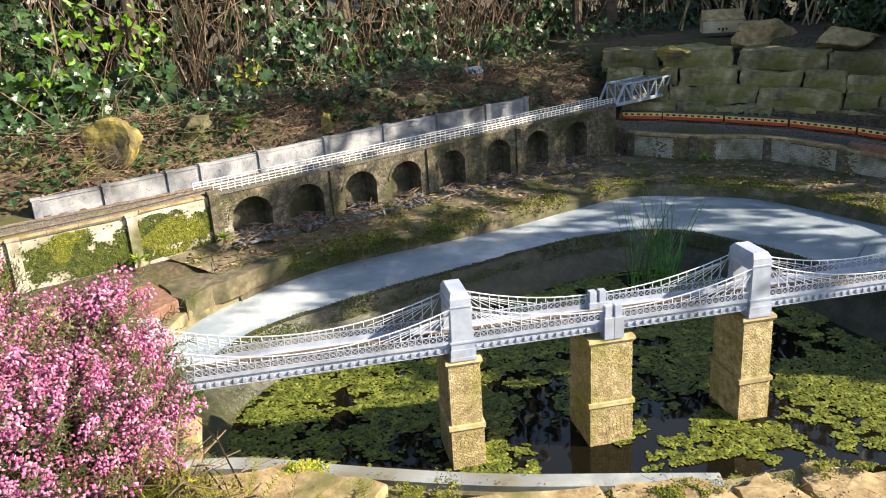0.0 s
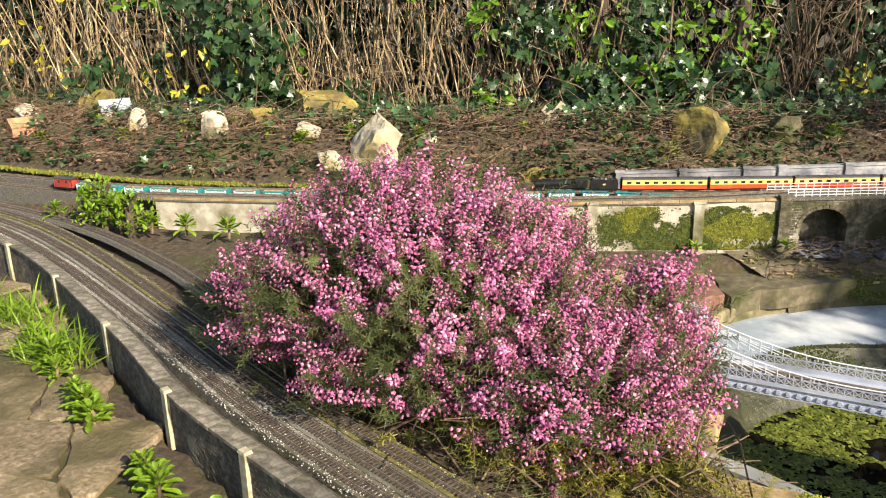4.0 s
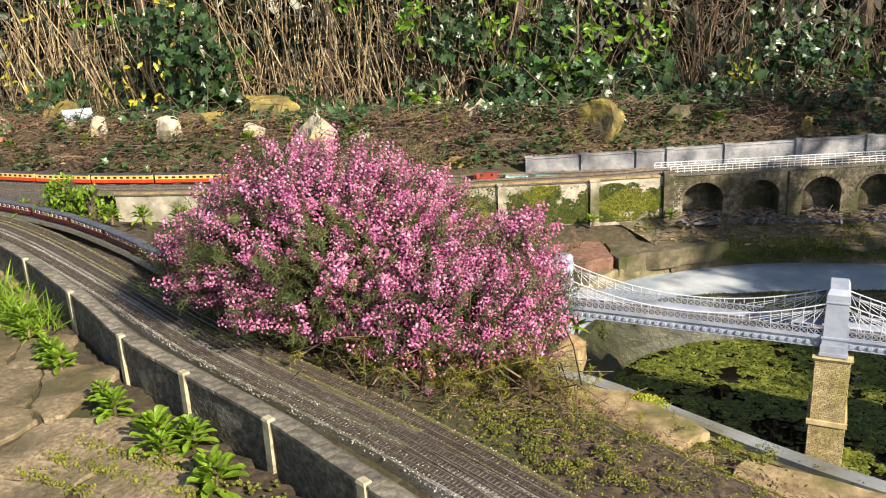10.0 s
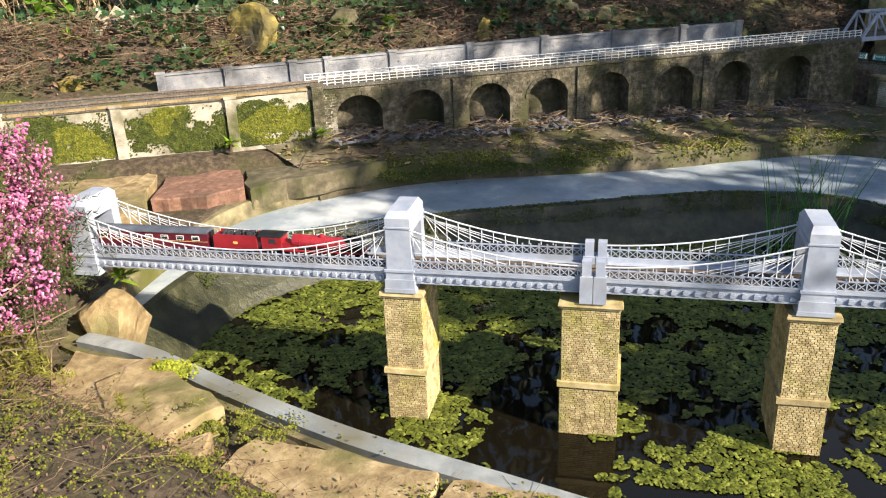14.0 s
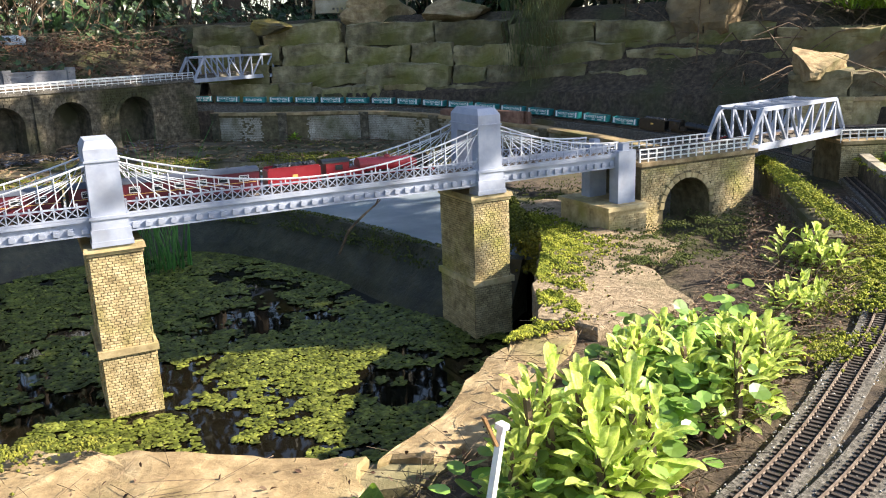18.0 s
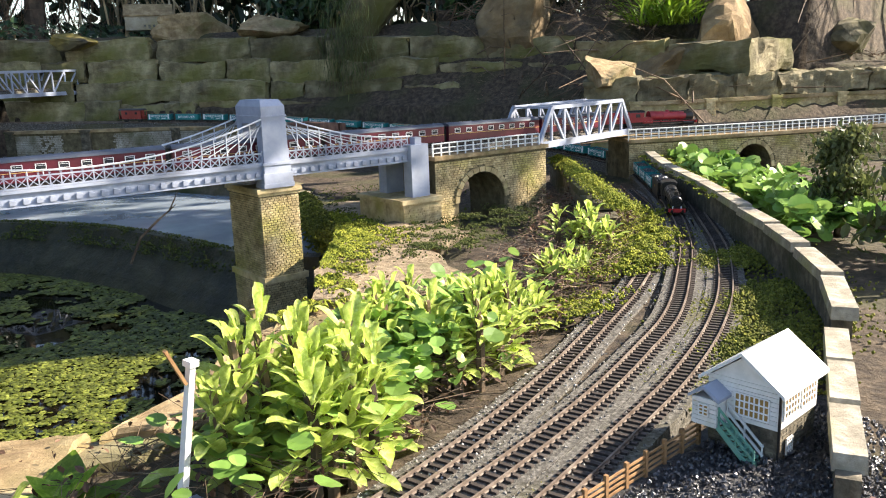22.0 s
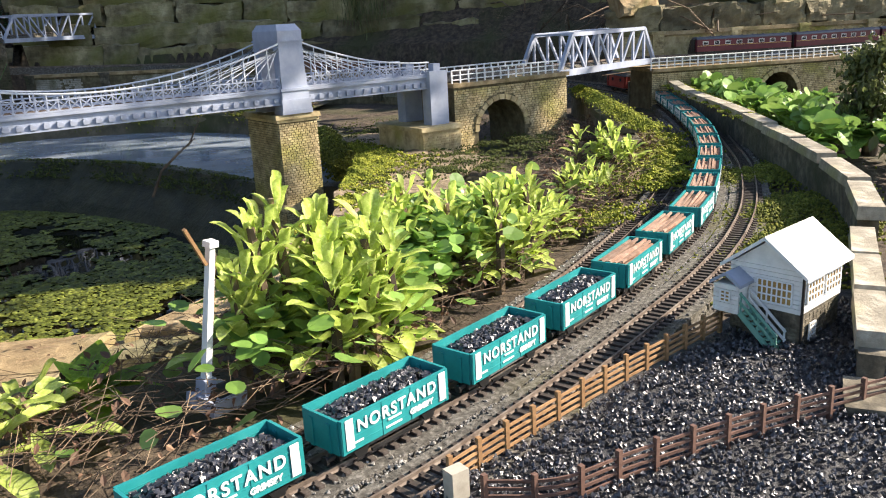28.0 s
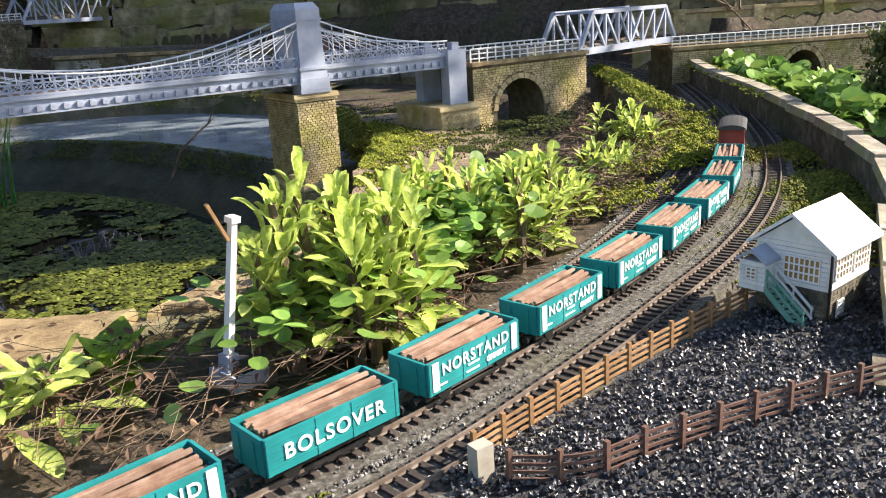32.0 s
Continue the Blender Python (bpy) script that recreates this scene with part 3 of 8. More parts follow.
# ---- arch wall maker ----
def arch_profile(bm, line, s0, s1, z0, ztop, arches, thick, apex):
    """A wall along a line from s0 to s1 with arched openings (centre, half width, springing z)."""
    def P(s, z, d):
        p, w = line.at(s), line.way(s)
        q = Vector((p.x, p.y, 0)) - Vector((w.y, -w.x, 0)).normalized() * d
        return Vector((q.x, q.y, z))
    N = 10
    cuts = []
    cur = s0
    for c, hw, sp in arches:
        cuts.append((cur, c - hw, None))
        cuts.append((c - hw, c + hw, (c, hw, sp)))
        cur = c + hw
    cuts.append((cur, s1, None))
    def quad(a, b, c, d):
        bm.faces.new([bm.verts.new(v) for v in (a, b, c, d)])
    for a, b, ar in cuts:
        if ar is None:
            n = max(1, int((b - a) / .05))
            for i in range(n):
                u, v = a + (b - a) * i / n, a + (b - a) * (i + 1) / n
                tu, tv = ztop(u), ztop(v)
                quad(P(u, z0, 0), P(v, z0, 0), P(v, tv, 0), P(u, tu, 0))
                quad(P(v, z0, thick), P(u, z0, thick), P(u, tu, thick), P(v, tv, thick))
                quad(P(u, tu, 0), P(v, tv, 0), P(v, tv, thick), P(u, tu, thick))
        else:
            c, hw, sp = ar
            pr = [(c - hw * math.cos(math.pi * i / N), sp + (apex - sp) * math.sin(math.pi * i / N)) for i in range(N + 1)]
            for (u, zu), (v, zv) in zip(pr, pr[1:]):
                tu, tv = ztop(u), ztop(v)
                quad(P(u, zu, 0), P(v, zv, 0), P(v, tv, 0), P(u, tu, 0))
                quad(P(v, zv, thick), P(u, zu, thick), P(u, tu, thick), P(v, tv, thick))
                quad(P(u, tu, 0), P(v, tv, 0), P(v, tv, thick), P(u, tu, thick))
                quad(P(v, zv, 0), P(u, zu, 0), P(u, zu, thick), P(v, zv, thick))
            for u in (c - hw, c + hw):
                q = [P(u, z0, 0), P(u, z0, thick), P(u, sp, thick), P(u, sp, 0)]
                quad(*(q if u > c else q[::-1]))
    for u, fl in ((s0, 0), (s1, 1)):
        q = [P(u, z0, 0), P(u, z0, thick), P(u, ztop(u), thick), P(u, ztop(u), 0)]
        quad(*(q if fl else q[::-1]))
    bmesh.ops.remove_doubles(bm, verts=bm.verts, dist=1e-5)

viaduct = thing("viaduct", "weathered stone railway viaduct with eight arches", "viaduct")
bm = bmesh.new()
ARCHX = [(-.467, .075), (-.25, .072), (-.035, .072), (.19, .072), (.419, .07), (.652, .07), (.893, .07), (1.14, .072)]
arch_profile(bm, FAR, SV0, SV1, .15, lambda s: .418, [(FAR.nearest(x * .85, 1.093 + .517 * (x * .85 + .504)), hw * .95, .325) for x, hw in ARCHX], .07, .386)
part("arcade", bm, BRICKD, viaduct)
def arcade_bricks(line, s0, s1, z0, z1, arches, apex, mat, parent, bw, bh, seed):
    """Raised stones on the face of an arcade, leaving the openings free, and voussoirs round each arch."""
    rr = random.Random(seed)
    bm = bmesh.new()
    step = .12
    s = s0
    while s < s1 - 1e-6:
        e = min(s1, s + step)
        p, q = line.at(s), line.at(e)
        u = Vector((q.x - p.x, q.y - p.y, 0))
        w = u.length
        u.normalize()
        def free(a, z, s=s):
            for c, hw, sp in arches:
                if abs(s + a - c) < hw + .012:
                    k = (s + a - c) / (hw + .012)
                    if z < sp + (apex + .012 - sp) * math.sqrt(max(0, 1 - k * k)):
                        return True
            return False
        brick_face(bm, (p.x, p.y, 0), u, (u.y, -u.x, 0), w, z0, z1, bw, bh, rr, .0018, free)
        s = e
    part("stonework", bm, mat, parent)["kind"] = "stuff"
    for c, hw, sp in arches:
        p, w = line.at(c), line.way(c)
        n = Vector((w.y, -w.x, 0))
        for k in range(13):
            a, b = math.pi * (k + .06) / 13, math.pi * (k + .94) / 13
            bm = bmesh.new()
            vs = []
            for d in (.0, .0035):
                for ang, f in ((a, 1), (b, 1), (b, 1.17), (a, 1.17)):
                    q = Vector((p.x, p.y, 0)) + Vector((w.x, w.y, 0)).normalized() * (-math.cos(ang) * hw * f) + n * d
                    q.z = sp + math.sin(ang) * (apex - sp) * f
                    vs.append(bm.verts.new(q))
            for f in ((0, 1, 2, 3), (7, 6, 5, 4), (0, 4, 5, 1), (1, 5, 6, 2), (2, 6, 7, 3), (3, 7, 4, 0)):
                bm.faces.new([vs[i] for i in f])
            bmesh.ops.recalc_face_normals(bm, faces=bm.faces)
            part("arch_stone", bm, mat, parent)
VARCH = [(FAR.nearest(x * .85, 1.093 + .517 * (x * .85 + .504)), hw * .95, .325) for x, hw in ARCHX]
arcade_bricks(FAR, SV0, SV1, .2, .416, VARCH, .386, BRICKD, viaduct, .017, .0085, 3)
bm = bmesh.new()
ribbon(bm, [FAR.at(SV0 + .02 * i) for i in range(int((SV1 - SV0) / .02) + 1)], [(.006, -.012), (.006, -.003), (-.085, -.003), (-.085, -.012)])
part("deck", bm, BALLAST, viaduct)
# a back wall closes the arches
bm = bmesh.new()
ribbon(bm, [FAR.at(SV0 + .04 * i) for i in range(int((SV1 - SV0) / .04) + 1)], [(-.071, -.25), (-.071, -.02), (-.08, -.02), (-.08, -.25)])
part("back_wall", bm, BRICKD, viaduct)

def railing(line, s0, s1, d, dz, h, gap_, mat, label, parent=None):
    """A three-rail fence d to the left of a line."""
    t = parent or thing("railing", label, "railing", "white railings")
    def P(s, z):
        p, w = line.at(s), line.way(s)
        return Vector((p.x - w.y * d, p.y + w.x * d, p.z + dz + z))
    n = max(2, round((s1 - s0) / gap_))
    pts = [s0 + (s1 - s0) * i / n for i in range(n + 1)]
    for k, f in enumerate((.98, .62, .25)):
        bm = bmesh.new()
        tube(bm, [P(s, h * f) for s in pts], .0011 if k else .0014, 4)
        part("rail", bm, mat, t)
    post = bmesh.new()
    bar(post, (0, 0, -.004), (0, 0, h), .0024)
    me = part("post", post, mat, t)
    me.matrix_basis = Matrix.Translation(P(pts[0], 0))
    for s in pts[1:]:
        o = new("post", me.data)
        o.parent = t
        o.matrix_basis = Matrix.Translation(P(s, 0))
    return t
railing(FAR, SV0 + .005, SV1 - .0, .004, -.003, .024, .024, WHITEMETAL, "white post-and-rail fence along the viaduct")
railing(FAR, SV0 - .03, SV1 - .03, .082, -.003, .024, .024, WHITEMETAL, "white post-and-rail fence along the viaduct's back")
def pilaster(line, s, w, z0, z1, out, mat, parent, cap=True):
    p, d = line.at(s), line.way(s)
    m = Matrix.Translation((p.x, p.y, 0)) @ Matrix.Rotation(math.atan2(d.y, d.x), 4, "Z")
    bm = bmesh.new()
    box(bm, -w / 2, -out, z0, w / 2, .002, z1, m)
    if cap:
        box(bm, -w / 2 - .003, -out - .003, z1, w / 2 + .003, .004, z1 + .007, m)
    rr = random.Random(int(s * 100))
    u, n = Vector((d.x, d.y, 0)).normalized(), Vector((d.y, -d.x, 0)).normalized()
    o = Vector((p.x, p.y, 0)) - u * (w / 2) + n * out
    brick_face(bm, o, u, n, w, z0 + .05, z1, .012, .006, rr)
    return part("pilaster", bm, mat, parent)
for k in range(4):
    c = (VARCH[2 * k - 1][0] + VARCH[2 * k][0]) / 2 if k else SV0 - .004
    pilaster(FAR, c, .026 if k else .034, .2, .412 if k else .425, .009 if k else .014, BRICKD, viaduct, k == 0)
SVW = FAR.nearest(-2.4, .4)
bm = bmesh.new()
ribbon(bm, [FAR.at(SVW + .02 * i) for i in range(int((SV0 - SVW) / .02) + 1)], [(0, -.2), (0, -.012), (-.03, -.012), (-.03, -.2)])
retw = tagged(obj("retaining_wall", bm, PALE), "pale brick retaining wall with moss patches below the far tracks", "wall", kind="structure")
for x, y in ((-.746, .984), (-1.03, .846), (-1.32, .72), (-1.6, .625), (-1.9, .545)):
    pilaster(FAR, FAR.nearest(x, y), .03, .25, .408, .012, PALE, retw)
bm = bmesh.new()
s_ = SV0 - .95
while s_ < SV0 - .02:
    p, q = FAR.at(s_), FAR.at(s_ + .1)
    u = Vector((q.x - p.x, q.y - p.y, 0))
    brick_face(bm, (p.x, p.y, 0), u, (u.y, -u.x, 0), u.length, .27, .402, .014, .0062, random.Random(int(s_ * 77)), .001)
    s_ += .1
part("brickwork", bm, PALE, retw)["kind"] = "stuff"
s_ = SVW
while s_ < SV0 - .03:
    ln = min(.085, SV0 - .03 - s_)
    p, d = FAR.at(s_ + ln / 2), FAR.way(s_ + ln / 2)
    bm = bmesh.new()
    box(bm, -ln / 2 + .001, -.006, 0, ln / 2 - .001, .03, .008)
    o = part("coping_stone", bm, STONE, retw)
    o.matrix_basis = Matrix.Translation((p.x, p.y, p.z - .0115)) @ Matrix.Rotation(math.atan2(d.y, d.x), 4, "Z")
    s_ += ln
# the grey wall behind the far tracks
def back_wall():
    t = thing("garden_wall", "blue-grey brick-textured wall with pilasters behind the far tracks", "wall", kind="structure")
    s0, s1 = SV0 - .47, SV1 - .32
    pts = beside(FAR, .208, 0, s0, s1, 24)
    n = len(pts) - 1
    ln = Line([(x, y, .455 + .023 * min(1, 1.8 * i / n)) for i, (x, y, z) in enumerate(pts)], .02)
    bm = bmesh.new()
    ribbon(bm, ln, [(0, -.2), (0, 0), (-.02, 0), (-.02, -.2)])
    part("body", bm, WALLGREY, t)
    bm = bmesh.new()
    q = 0
    while q < ln.length - .1:
        p, e = ln.at(q), ln.at(q + .1)
        u = Vector((e.x - p.x, e.y - p.y, 0))
        brick_face(bm, (p.x, p.y, 0), u, (u.y, -u.x, 0), u.length, .36, p.z - .004, .013, .006, random.Random(int(q * 40)), .0009)
        q += .1
    part("brickwork", bm, WALLGREY, t)["kind"] = "stuff"
    bm = bmesh.new()
    ribbon(bm, ln, [(.004, 0), (.004, .005), (-.024, .005), (-.024, 0)])
    part("coping", bm, WALLGREY, t)
    for f in (0, .10, .2, .255, .36, .49, .62, .75, .88, .99):
        q = ln.length * f
        pilaster(ln, q, .024, .3, ln.at(q).z + .006, .008, WALLGREY, t)
back_wall()

# ---- arch block and right viaduct ----
ab = thing("arch_bridge", "sandstone-brick approach arch of the bridge", "arch bridge")
bm = bmesh.new()
ABL = Line([(1.60, 0, 0), (1.8, 0, 0), (1.95, 0, 0), (2.2, 0, 0)], .01)
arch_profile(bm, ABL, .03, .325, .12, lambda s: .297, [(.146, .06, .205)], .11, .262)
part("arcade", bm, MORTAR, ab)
arcade_bricks(ABL, .03, .325, .14, .292, [(.146, .06, .205)], .262, BRICK, ab, .0095, .0045, 8)
bm = bmesh.new()
brick_face(bm, (1.925, 0, 0), (0, 1, 0), (1, 0, 0), .11, .14, .292, .0095, .0045, random.Random(4))
part("stonework", bm, BRICK, ab)["kind"] = "stuff"
bm = bmesh.new()
box(bm, 1.626, -.006, .2935, 1.928, .116, .301)
part("coping", bm, STONE, ab)
bm = bmesh.new()
box(bm, 1.54, -.02, .12, 1.628, .13, .222)
brick_face(bm, (1.54, -.02, 0), (1, 0, 0), (0, -1, 0), .088, .14, .215, .0095, .0045, random.Random(9))
box(bm, 1.535, -.025, .222, 1.63, .135, .23)
part("abutment", bm, BRICK, ab)
DECKL = Line([(1.60, 0, .301), (1.7, 0, .301), (1.85, 0, .301), (1.95, 0, .300)], .02)
railing(DECKL, .03, .31, .004, 0, .024, .02, WHITEMETAL, "white fence on the approach arch")
railing(DECKL, .0, .31, .108, 0, .024, .02, WHITEMETAL, "white fence on the approach arch")
RV = Line([(2.28, .07, 0), (2.5, -.03, 0), (2.75, -.13, 0), (3.05, -.24, 0), (3.5, -.48, 0)], .01)
rv = thing("viaduct", "low brick railway viaduct with dark arches behind the garden bed", "viaduct")
bm = bmesh.new()
RVA = [(.155, .03, .2), (.345, .055, .188), (.62, .05, .19), (.88, .05, .19)]
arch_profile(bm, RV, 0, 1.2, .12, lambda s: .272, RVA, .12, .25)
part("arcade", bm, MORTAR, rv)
arcade_bricks(RV, 0, 1.1, .18, .268, RVA, .25, BRICK, rv, .0095, .0045, 18)
bm = bmesh.new()
ribbon(bm, RV, [(.008, .270), (.008, .278), (-.13, .278), (-.13, .270)])
part("deck", bm, STONE, rv)
RVT = Line([(p.x, p.y, .278) for p in RV.p[::20]], .02)
railing(RVT, .0, 1.15, .004, 0, .024, .02, WHITEMETAL, "white fence along the low viaduct")
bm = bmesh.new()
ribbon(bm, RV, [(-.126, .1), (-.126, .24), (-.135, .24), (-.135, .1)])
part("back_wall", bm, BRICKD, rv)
# wall behind the curving line, with coping and stones on it
rw = thing("garden_wall", "sandstone-brick wall behind the curving line", "wall", kind="structure")
RW = Line([(2.43, .33, 0), (2.52, .22, 0), (2.68, .14, 0), (2.95, .04, 0), (3.3, -.13, 0), (3.7, -.4, 0)], .02)
bm = bmesh.new()
ribbon(bm, RW, [(0, .1), (0, .345), (-.05, .345), (-.05, .1)])
part("body", bm, BRICK, rw)
bm = bmesh.new()
q_ = 0
while q_ < RW.length - .1:
    p, e = RW.at(q_), RW.at(q_ + .1)
    u = Vector((e.x - p.x, e.y - p.y, 0))
    brick_face(bm, (p.x, p.y, 0), u, (u.y, -u.x, 0), u.length, .27, .343, .0095, .0045, random.Random(int(q_ * 50)))
    q_ += .1
part("brickwork", bm, BRICK, rw)["kind"] = "stuff"
for k in range(7):
    pilaster(RW, .12 + .22 * k, .03, .25, .35, .01, BRICK, rw)
bm = bmesh.new()
ribbon(bm, RW, [(.008, .346), (.008, .356), (-.055, .356), (-.055, .346)])
part("coping", bm, STONE, rw)

def truss(m, length, height, width):
    t = thing("truss_bridge", "silver-grey lattice truss railway bridge", "truss bridge", "truss bridges", m)
    bm = bmesh.new()
    box(bm, 0, 0, 0, length, width, .008)
    part("floor", bm, BLUEGREY, t)
    n = 6
    for y in (0, width):
        bm = bmesh.new()
        box(bm, 0, y - .003, 0, length, y + .003, .014)
        bar(bm, (length * .12, y, height), (length * .88, y, height), .008)
        bar(bm, (0, y, .01), (length * .12, y, height), .008)
        bar(bm, (length, y, .01), (length * .88, y, height), .008)
        for i in range(n + 1):
            x = length * (.12 + .76 * i / n)
            bar(bm, (x, y, .01), (x, y, height), .005)
            if i < n:
                x2 = length * (.12 + .76 * (i + 1) / n)
                up = i < n / 2
                bar(bm, (x, y, height if up else .01), (x2, y, .01 if up else height), .005)
        part("side_truss", bm, BLUEGREY, t)
    for i in range(n + 1):
        x = length * (.12 + .76 * i / n)
        bm = bmesh.new()
        bar(bm, (x, 0, height), (x, width, height), .004)
        part("cross_beam", bm, BLUEGREY, t)
        if i < n:
            x2 = length * (.12 + .76 * (i + 1) / n)
            bm = bmesh.new()
            bar(bm, (x, 0, height), (x2, width, height), .003)
            part("brace", bm, BLUEGREY, t)
    return t
truss(pose(1.93, .025, .288, 0, 0, 11), .40, .085, .1)
truss(pose(1.20, 1.965, .415, 0, 0, 27.5), .45, .09, .1)

# ---- back stone wall, rocks ----
BW = Line([(1.20, 2.25, .30), (1.50, 2.12, .30), (1.80, 1.93, .29), (2.1, 1.62, .28), (2.4, 1.2, .26), (2.62, .75, .24), (2.70, .42, .2), (2.72, .25, .2)], .02)
bw = thing("rock_wall", "tall mossy sandstone block wall behind the track", "stone wall", kind="structure")
rnd = random.Random(5)
OCHREBLOCK = material("ochre_block", [(.09, .065, .03), (.2, .155, .075), (.34, .275, .15)], 18, .9, bump=.9, dist=.008, detail=9, second=((.1, .105, .02), 5, .45, .68), island=.25)
for row in range(4):
    s = -.02 + .1 * rnd.random()
    while s < BW.length:
        ln = rnd.uniform(.13, .42)
        p, w = BW.at(s + ln / 2), BW.way(s + ln / 2)
        q = Vector((p.x, p.y, 0)) + Vector((-w.y, w.x, 0)) * (.035 * row + rnd.uniform(-.015, .02))
        bm = bmesh.new()
        h_ = rnd.uniform(.03, .042)
        box(bm, -ln / 2 + .003, -.03, -.05, ln / 2 - .003, .25, h_)
        bmesh.ops.subdivide_edges(bm, edges=bm.edges, cuts=9, use_grid_fill=True)
        off = Vector((rnd.random() * 99, 0, 0))
        for v in bm.verts:
            v.co += .016 * noise.noise_vector(v.co * 7 + off) + .009 * noise.noise_vector(v.co * 24 + off) + .005 * noise.noise_vector(v.co * 60 + off)
        ob = part("block", bm, OCHREBLOCK if rnd.random() < .25 else DARKSTONE, bw)
        ob.matrix_basis = Matrix.Translation((q.x, q.y, p.z + .045 + .078 * row)) @ Matrix.Rotation(math.atan2(w.y, w.x), 4, "Z")
        s += ln


# ---- scattering ----
def scatter(name, variants, mats, mat, parent=None, label="", smooth=False):
    """One mesh of many small pieces. variants: (verts, faces); mats: (variant, Matrix)."""
    vs, fs, n = [], [], 0
    base = [(np.array(v, float), f) for v, f in variants]
    for k, m in mats:
        v, f = base[k]
        a = np.array(m)
        vs.append(v @ a[:3, :3].T + a[:3, 3])
        fs.extend([tuple(i + n for i in q) for q in f])
        n += len(v)
    me = bpy.data.meshes.new(name)
    me.from_pydata(np.concatenate(vs).tolist(), [], fs)
    me.materials.append(mat)
    if smooth:
        me.polygons.foreach_set("use_smooth", [True] * len(me.polygons))
    ob = new(name, me)
    if parent:
        ob.parent = parent
    if label:
        ob["label"] = label
    return ob

def place(x, y, z, rx=0.0, ry=0.0, rz=0.0, s=1.0, s2=None, s3=None):
    return Matrix.Translation((x, y, z)) @ Euler((rx, ry, rz)).to_matrix().to_4x4() @ Matrix.Diagonal((s, s2 or s, s3 or s, 1))

OCTA = ([(0, 0, -1), (1, 0, 0), (0, 1, 0), (-1, 0, 0), (0, -1, 0), (0, 0, 1)], [(0, 2, 1), (0, 3, 2), (0, 4, 3), (0, 1, 4), (5, 1, 2), (5, 2, 3), (5, 3, 4), (5, 4, 1)])
CHIP = ([(-1, -.7, -.15), (1, -.8, -.1), (.9, .7, -.15), (-.8, .8, -.1), (-.9, -.6, .15), (.85, -.7, .2), (.8, .6, .12), (-.7, .7, .2)],
        [(3, 2, 1, 0), (4, 5, 6, 7), (0, 1, 5, 4), (1, 2, 6, 5), (2, 3, 7, 6), (3, 0, 4, 7)])
STICK = ([(-1, -.02, -.02), (-1, .02, -.02), (-1, 0, .02), (1, -.014, -.014), (1, .014, -.014), (1, 0, .014), (.1, -.02, .03), (.1, .02, .03), (.1, 0, .07)],
         [(0, 1, 7, 6), (1, 2, 8, 7), (2, 0, 6, 8), (6, 7, 4, 3), (7, 8, 5, 4), (8, 6, 3, 5), (0, 2, 1), (3, 4, 5)])
def blade(n=5, width=.3, bend=.5, cup=.12, point=.8):
    """A lance-shaped leaf along +x, of length 1."""
    v, f = [], []
    for i in range(n + 1):
        t = i / n
        w = width * .5 * max(.06, math.sin(math.pi * (t ** point) * .96 + .08))
        z = bend * t * t
        v += [(t, -w, z + cup * w * 2), (t, 0, z), (t, w, z + cup * w * 2)]
    for i in range(n):
        a, b = i * 3, i * 3 + 3
        f += [(a, b, b + 1, a + 1), (a + 1, b + 1, b + 2, a + 2)]
    return v, f
IVY = ([(0, 0, 0), (.15, .42, .05), (.35, .25, .02), (.55, .5, .08), (.62, .2, .02), (1, 0, -.08), (.62, -.2, .02), (.55, -.5, .08), (.35, -.25, .02), (.15, -.42, .05), (.45, 0, -.03)],
       [(0, 10, 2, 1), (2, 10, 4, 3), (10, 5, 4), (10, 6, 5), (6, 10, 8, 7), (8, 10, 0, 9)])
OVAL = blade(3, .55, -.12, .2, .9)
LANCE = blade(5, .30, -.30, .25, .75)
LANCE2 = blade(5, .36, .12, .25, .75)
def spoon(width, bend, cup):
    """A leaf along +x with a narrow foot and a blunt, rounded tip."""
    v, f = [], []
    ts = (0, .15, .3, .45, .6, .75, .88, .96, 1)
    for t in ts:
        w = width * .5 * max(.05, (.12 + 1.05 * t ** 1.1) * math.sqrt(max(0, 1 - t ** 5)))
        z = bend * t * t + .03 * math.sin(t * 9)
        v += [(t, -w, z + cup * w * 2), (t, 0, z), (t, w, z + cup * w * 2)]
    for i in range(len(ts) - 1):
        a, b = i * 3, i * 3 + 3
        f += [(a, b, b + 1, a + 1), (a + 1, b + 1, b + 2, a + 2)]
    return v, f
SPOON = spoon(.36, -.42, .3)
SPOON2 = spoon(.42, .02, .34)
ROUNDLEAF = ([(.42, 0, -.08)] + [(.5 + .5 * math.cos(a), .5 * math.sin(a), .04 * math.cos(2 * a)) for a in [math.pi * 2 * i / 9 for i in range(9)]], [(0, i + 1, (i + 1) % 9 + 1) for i in range(9)])
GRASS = blade(5, .045, -.5, .1, .6)
R = random.Random

# ---- more materials ----
HEATHFLOWER = leafy("heather_flower", [(.34, .055, .19), (.58, .18, .37), (.88, .62, .73)], .5, .5, .38, 60)
HEATHGREEN = leafy("heather_green", [(.035, .05, .014), (.085, .105, .035), (.17, .18, .07)], .4)
TWIG = material("twig_bark", [(.05, .031, .019), (.115, .078, .047), (.24, .175, .112)], 30, .85, island=.5)
CANE = material("pale_cane", [(.12, .08, .042), (.27, .2, .11), (.48, .39, .24)], 14, .75, island=.5)
BARK = material("dark_bark", [(.03, .022, .015), (.07, .052, .036), (.12, .09, .06)], 22, .9, bump=.8, dist=.006)
IVYLEAF = leafy("ivy_leaf", [(.012, .03, .01), (.028, .06, .02), (.065, .11, .045)], .5, .3, .15)
